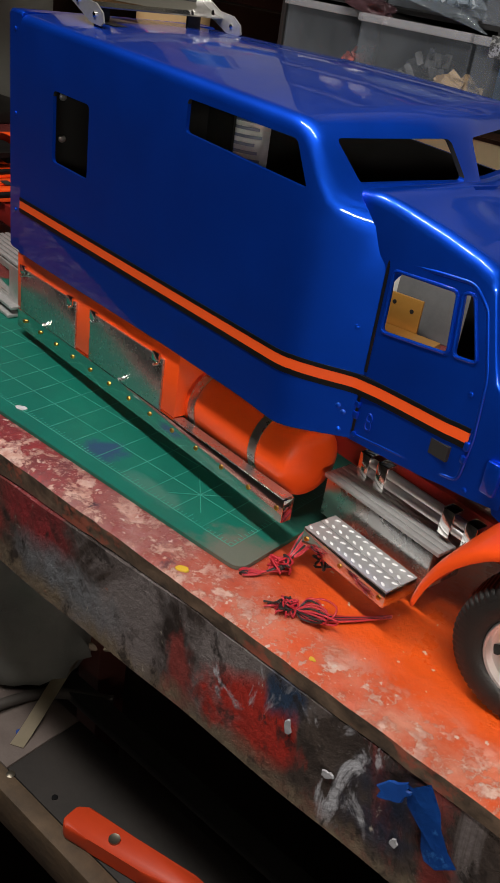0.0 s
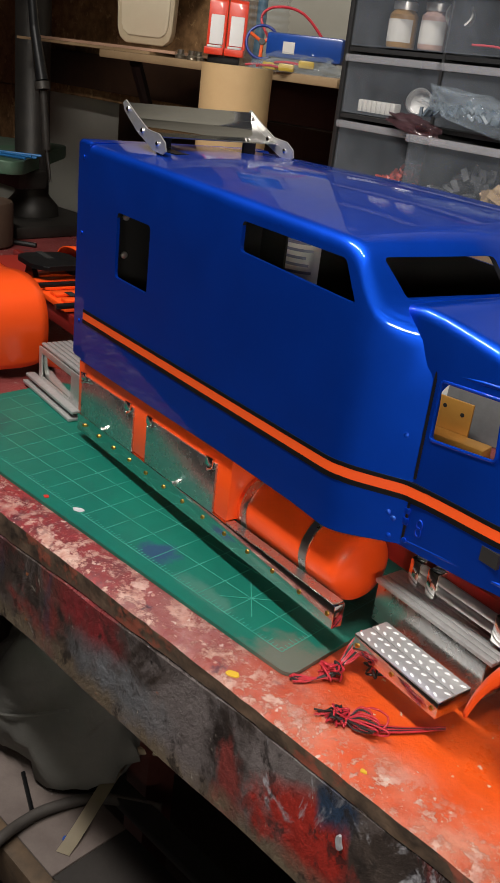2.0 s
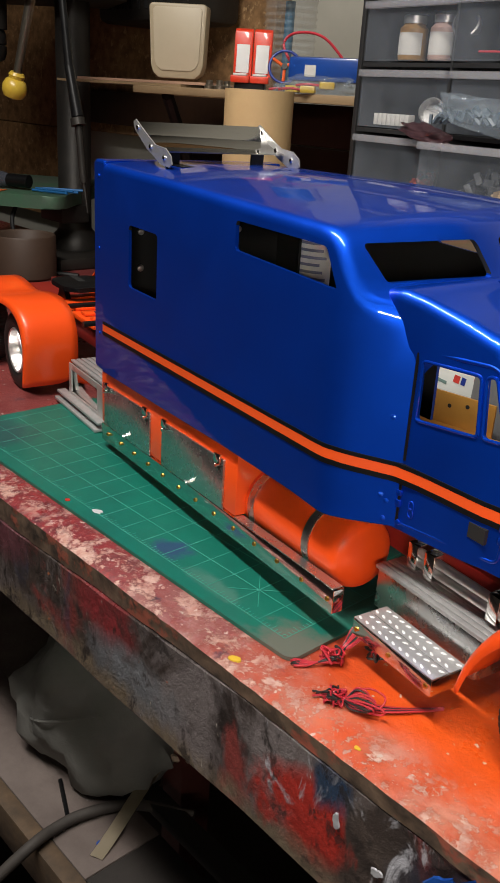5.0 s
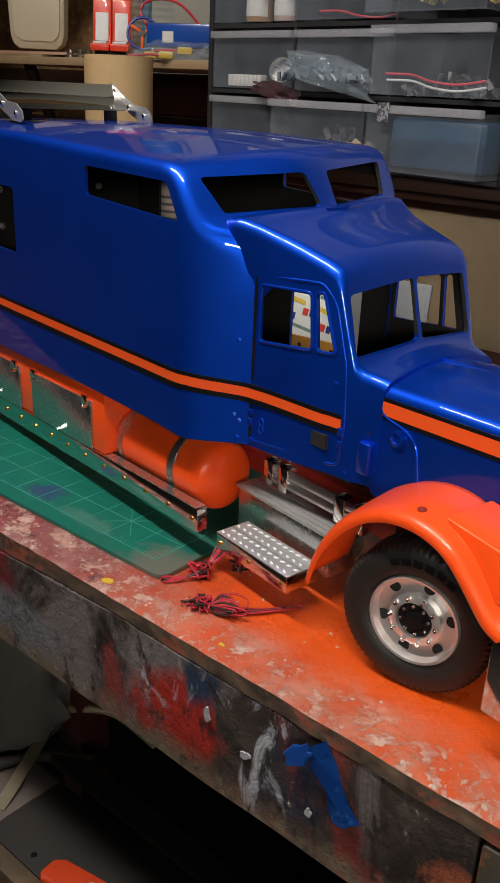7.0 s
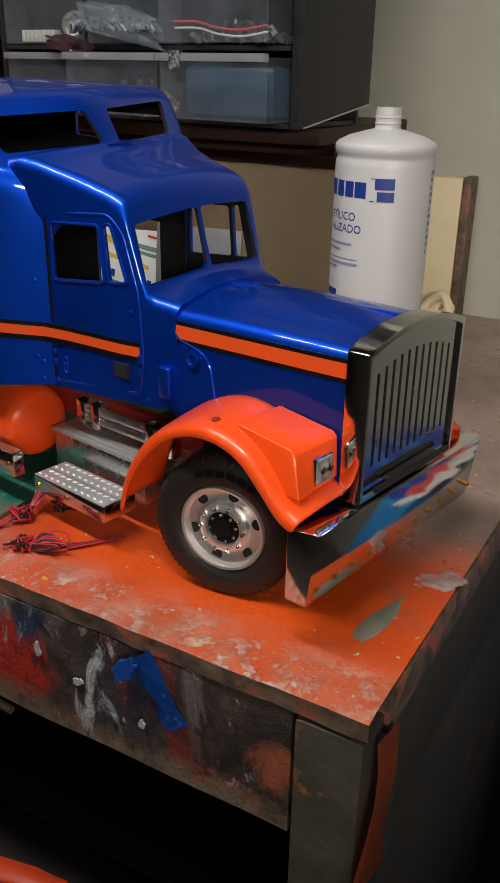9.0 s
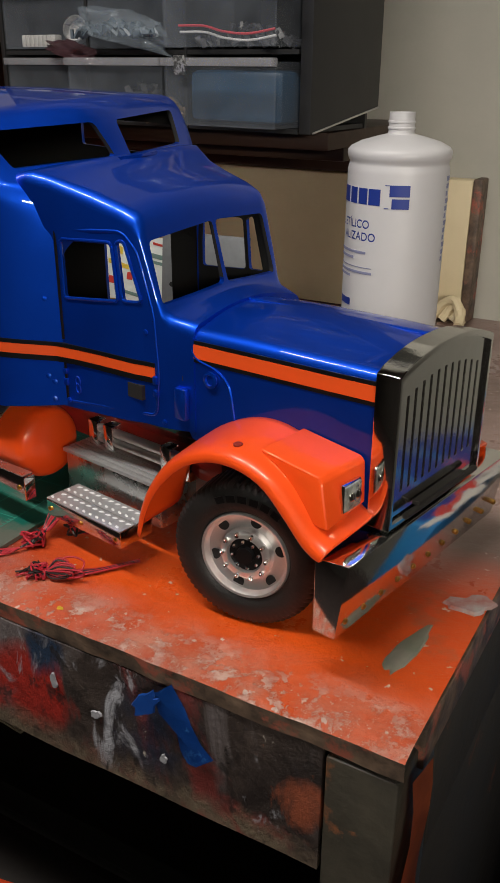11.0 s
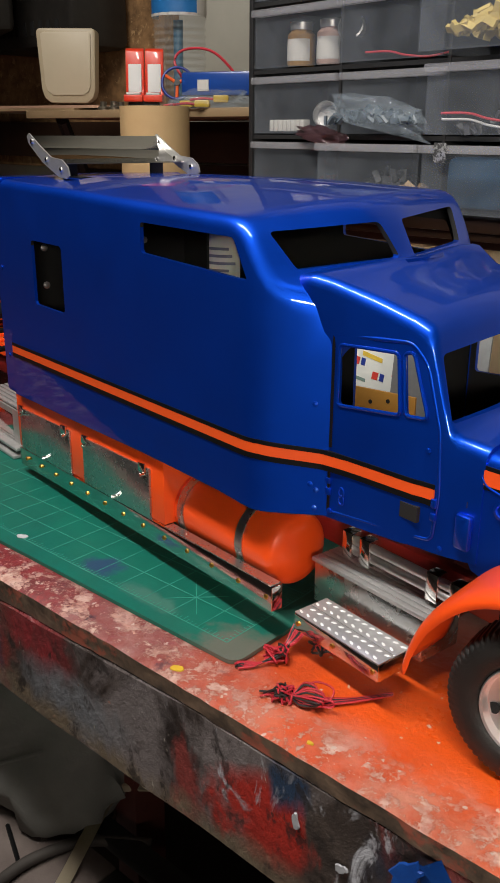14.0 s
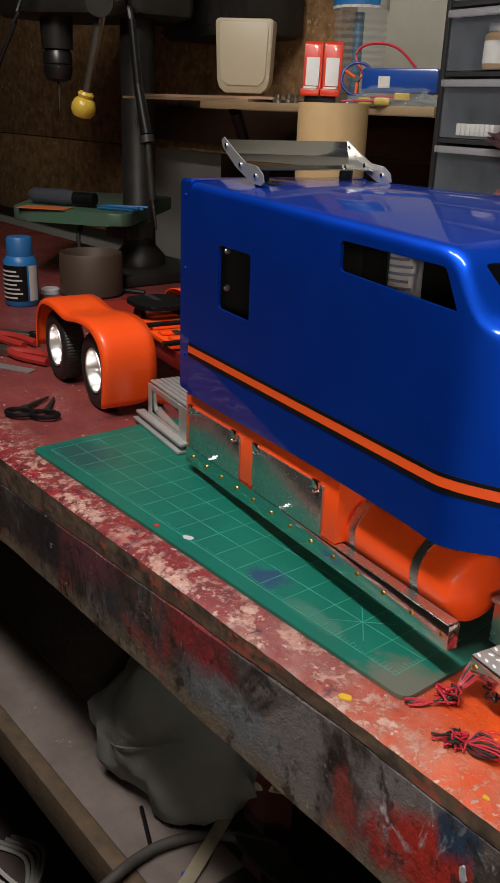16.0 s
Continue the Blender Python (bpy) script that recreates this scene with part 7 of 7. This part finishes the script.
for k in range(7):
    t = k / 6
    rows.append([bm.verts.new((0.6015 + 0.003 * math.sin(t * 4), -0.014 - 0.022 * t + 0.004 * math.sin(7 * t), -0.020 - 0.10 * t)), bm.verts.new((0.6025 + 0.003 * math.sin(t * 4 + 1), 0.004 + 0.016 * t, -0.018 - 0.11 * t))])
for a, b in zip(rows, rows[1:]):
    bm.faces.new((a[0], b[0], b[1], a[1]))
bmesh.ops.solidify(bm, geom=list(bm.faces), thickness=0.0006)
part("sheet", bm, shader("faded_orange_paper", (0.50, 0.10, 0.02), 0.6, 0, (0.22, 0.05, 0.02), 30, 0.5), fl)
ob = thing("paper_scrap", pose(0.592, 0.106, 0.0003, 0, 0, 20), "torn scrap of painted paper on the bench end", "paper scrap")
part("sheet", blob_mesh(bmesh.new(), Matrix(), 0.013, 0.008, 51, 24, 0.6, 0.002), shader("red_white_scrap", (0.34, 0.10, 0.08), 0.5, 0, (0.40, 0.37, 0.36), 60, 0.3, 0.4, 120), ob)
# Made-up film; its colours imitate the print mirrored in the bumper.
bg = thing("reflected_print", TRUCK @ pose(0.030, 0.125, 0.0665), "blue and red printed film on the chassis front, in place of a reflection", "wrapper")
part("film", blob_mesh(bmesh.new(), Matrix(), 0.018, 0.045, 61, 26, 0.5, 0.004), shader("blue_red_reflection", (0.02, 0.06, 0.28), 0.25, 0, (0.45, 0.05, 0.06), 45, 0.15, 0.3, 100, third=(0.55, 0.55, 0.56), third_scale=60, third_at=0.60), bg)

cx_ = thing("printed_box", pose(0.672, 0.262, -0.7995), "sky-blue carton with white, red and navy print", "carton")
part("carton_body", boxed(0.0, 0.15, 0.0, 0.32, 0.0, 0.725, 0.004), shader("blue_carton", (0.02, 0.20, 0.46), 0.5, 0, (0.014, 0.14, 0.36), 12, 0.6), cx_)
for k in range(14):
    rnd = random.Random(300 + k)
    m_ = ("white_paper_label", "red_print", "navy_print")[k % 3]
    bm = bmesh.new()
    blob_mesh(bm, pose(0.010 + 0.045 * (k % 3) + rnd.uniform(0, 0.02), 0.03 + 0.055 * (k // 3) + rnd.uniform(0, 0.02), 0.7254 + 0.0002 * (k % 3), 0, 0, rnd.uniform(-60, 60)), 0.060, 0.022, 300 + k, 22, 0.5)
    part("printed_shape", bm, bpy.data.materials[m_], cx_)
rg = thing("pale_rag", Matrix(), "twisted pale rag lying at the foot of the board", "rag")
for k in range(3):
    part("fold", hose(bmesh.new(), [(0.385 + 0.012 * k, 0.652, 0.006), (0.395 + 0.010 * k, 0.655, 0.022 - 0.004 * k), (0.412 + 0.004 * k, 0.650, 0.030 - 0.006 * k), (0.424, 0.640 - 0.006 * k, 0.007)], 0.0055, 8), CREAM, rg)

# lower shelf
kn = thing("utility_knife", pose(0.194, 0.004, -0.3488, 0, 0, 11), "orange utility knife lying on the lower shelf", "knife")
part("knife_body", prism(bmesh.new(), [(0.0, -0.008), (0.006, -0.014), (0.030, -0.012), (0.080, -0.010), (0.128, -0.004), (0.150, 0.004), (0.150, 0.012), (0.120, 0.013), (0.060, 0.012), (0.012, 0.014), (0.002, 0.008)], "z", 0.0005, 0.017, 0.003), shader("orange_knife_enamel", (0.62, 0.06, 0.015), 0.4, 0, (0.52, 0.045, 0.012), 40, 0.6), kn)
part("screw", lathe(bmesh.new(), [(0.005, 0.0), (0.005, 0.002), (0.003, 0.0015), (0, 0.0015)], 16, Matrix.Translation((0.048, 0.0, 0.0170))), STEEL, kn)
part("blade", prism(bmesh.new(), [(0.150, 0.005), (0.168, 0.002), (0.158, 0.011), (0.150, 0.011)], "z", 0.007, 0.0085), STEEL, kn)
CLOTH = shader("grey_sack_cloth", (0.25, 0.245, 0.225), 0.85, 0, (0.16, 0.157, 0.145), 12, 0.6, 0.25, 250)
sack = crumpled("grey_sack", "slumped grey cloth sack on the lower shelf", "sack", pose(-0.012, 0.105, -0.285, 0, 0, 25), CLOTH, 0.090, 0.066, 0.105, 5, 0.30)
bm = bmesh.new()
bmesh.ops.create_icosphere(bm, subdivisions=3, radius=1)
for v in bm.verts:
    k = 1 + 0.35 * noise.noise(v.co * 2.2 + Vector((9, 0, 0)))
    v.co = Vector((0.012 + 0.070 * v.co.x * k, 0.030 + 0.035 * v.co.y * k, 0.075 + 0.034 * v.co.z * k - 0.25 * 0.07 * v.co.x))
part("folded_top", bm, CLOTH, sack, smooth=70)
part("seam", hose(bmesh.new(), [(-0.084, -0.012, -0.030), (-0.060, -0.048, -0.008), (-0.020, -0.068, 0.018), (0.030, -0.062, 0.040)], 0.0016, 6), CLOTH, sack)
wc = thing("white_cable", pose(-0.41, 0.05, -0.7985), "loops of white cable on the floor", "cable")
for k in range(4):
    part("loop", hose(bmesh.new(), [(-0.05, -0.02 + 0.008 * k, 0.003), (0.0, -0.045 + 0.012 * k, 0.006 + 0.004 * k), (0.055, 0.0 + 0.006 * k, 0.006), (0.0, 0.035 + 0.010 * k, 0.008), (-0.06, 0.01 + 0.01 * k, 0.004)], 0.0035, 6), LABEL, wc)
st = thing("pale_strip", Matrix(), "bent pale wooden strip on the lower shelf", "strip")
bm = bmesh.new()
rows = []
for k in range(9):
    t = k / 8
    c = Vector((0.058 + 0.040 * t, 0.125 - 0.105 * t, -0.318 - 0.028 * t ** 0.6 + 0.003 * math.sin(5 * t)))
    rows.append([bm.verts.new(c + Vector((-0.006, -0.003, 0))), bm.verts.new(c + Vector((0.006, 0.003, 0)))])
for a, b in zip(rows, rows[1:]):
    bm.faces.new((a[0], b[0], b[1], a[1]))
bmesh.ops.solidify(bm, geom=list(bm.faces), thickness=0.0012)
part("slat", bm, shader("pale_wood_strip", (0.42, 0.35, 0.25), 0.6, 0, (0.36, 0.30, 0.20), 50, 0.6), st)
part("tail", hose(bmesh.new(), [(0.058, 0.125, -0.318), (0.10, 0.16, -0.320), (0.16, 0.165, -0.330)], 0.004, 6), bpy.data.materials["pale_wood_strip"], st)
ob = thing("metal_bar", Matrix(), "long dark metal bar lying on the lower shelf", "bar")
part("bar", boxed(0.060, 0.540, 0.090, 0.112, -0.3495, -0.338, 0.001), shader("dull_dark_metal", (0.030, 0.029, 0.027), 0.5, 0.5, (0.02, 0.02, 0.018), 30, 0.6), ob)
part("end_clip", boxed(0.050, 0.062, 0.080, 0.122, -0.3495, -0.325, 0.002), BLACK, ob)
ob = thing("black_cable", Matrix(), "dusty dark cable lying across the lower shelf edge", "cable")
part("cable", hose(bmesh.new(), [(0.050, -0.075, -0.372), (0.057, -0.027, -0.341), (0.050, 0.005, -0.343), (0.0525, 0.0377, -0.343), (0.0715, 0.0800, -0.343), (0.120, 0.118, -0.343)], 0.0055, 10), shader("dusty_cable_jacket", (0.070, 0.058, 0.050), 0.7, 0, (0.035, 0.03, 0.027), 40, 0.6), ob)
ob = thing("black_rod", Matrix(), "short black rod leaning on the lower shelf", "rod")
part("rod", rod(bmesh.new(), (-0.006, 0.044, -0.3480), (0.040, 0.025, -0.3480), 0.0022, 8), BLACK, ob)
for x, y, nm in ((0.085, 0.032, "blue"), (0.165, 0.012, "dark")):
    ob = thing("small_dot", pose(x, y, -0.3498), f"small {nm} paint drop on the lower shelf", "paint drop")
    part("drop", blob_mesh(bmesh.new(), Matrix(), 0.003, 0.003, 70, 14, 0.3, 0.0005), BLUP if nm == "blue" else BLACK, ob)
ob = thing("shelf_screw", pose(0.120, -0.002, -0.3499), "screw head in the lower shelf's edge", "screw")
part("head", lathe(bmesh.new(), [(0.004, 0), (0.004, 0.001), (0.002, 0.0018), (0, 0.0018)], 14), STEEL, ob)
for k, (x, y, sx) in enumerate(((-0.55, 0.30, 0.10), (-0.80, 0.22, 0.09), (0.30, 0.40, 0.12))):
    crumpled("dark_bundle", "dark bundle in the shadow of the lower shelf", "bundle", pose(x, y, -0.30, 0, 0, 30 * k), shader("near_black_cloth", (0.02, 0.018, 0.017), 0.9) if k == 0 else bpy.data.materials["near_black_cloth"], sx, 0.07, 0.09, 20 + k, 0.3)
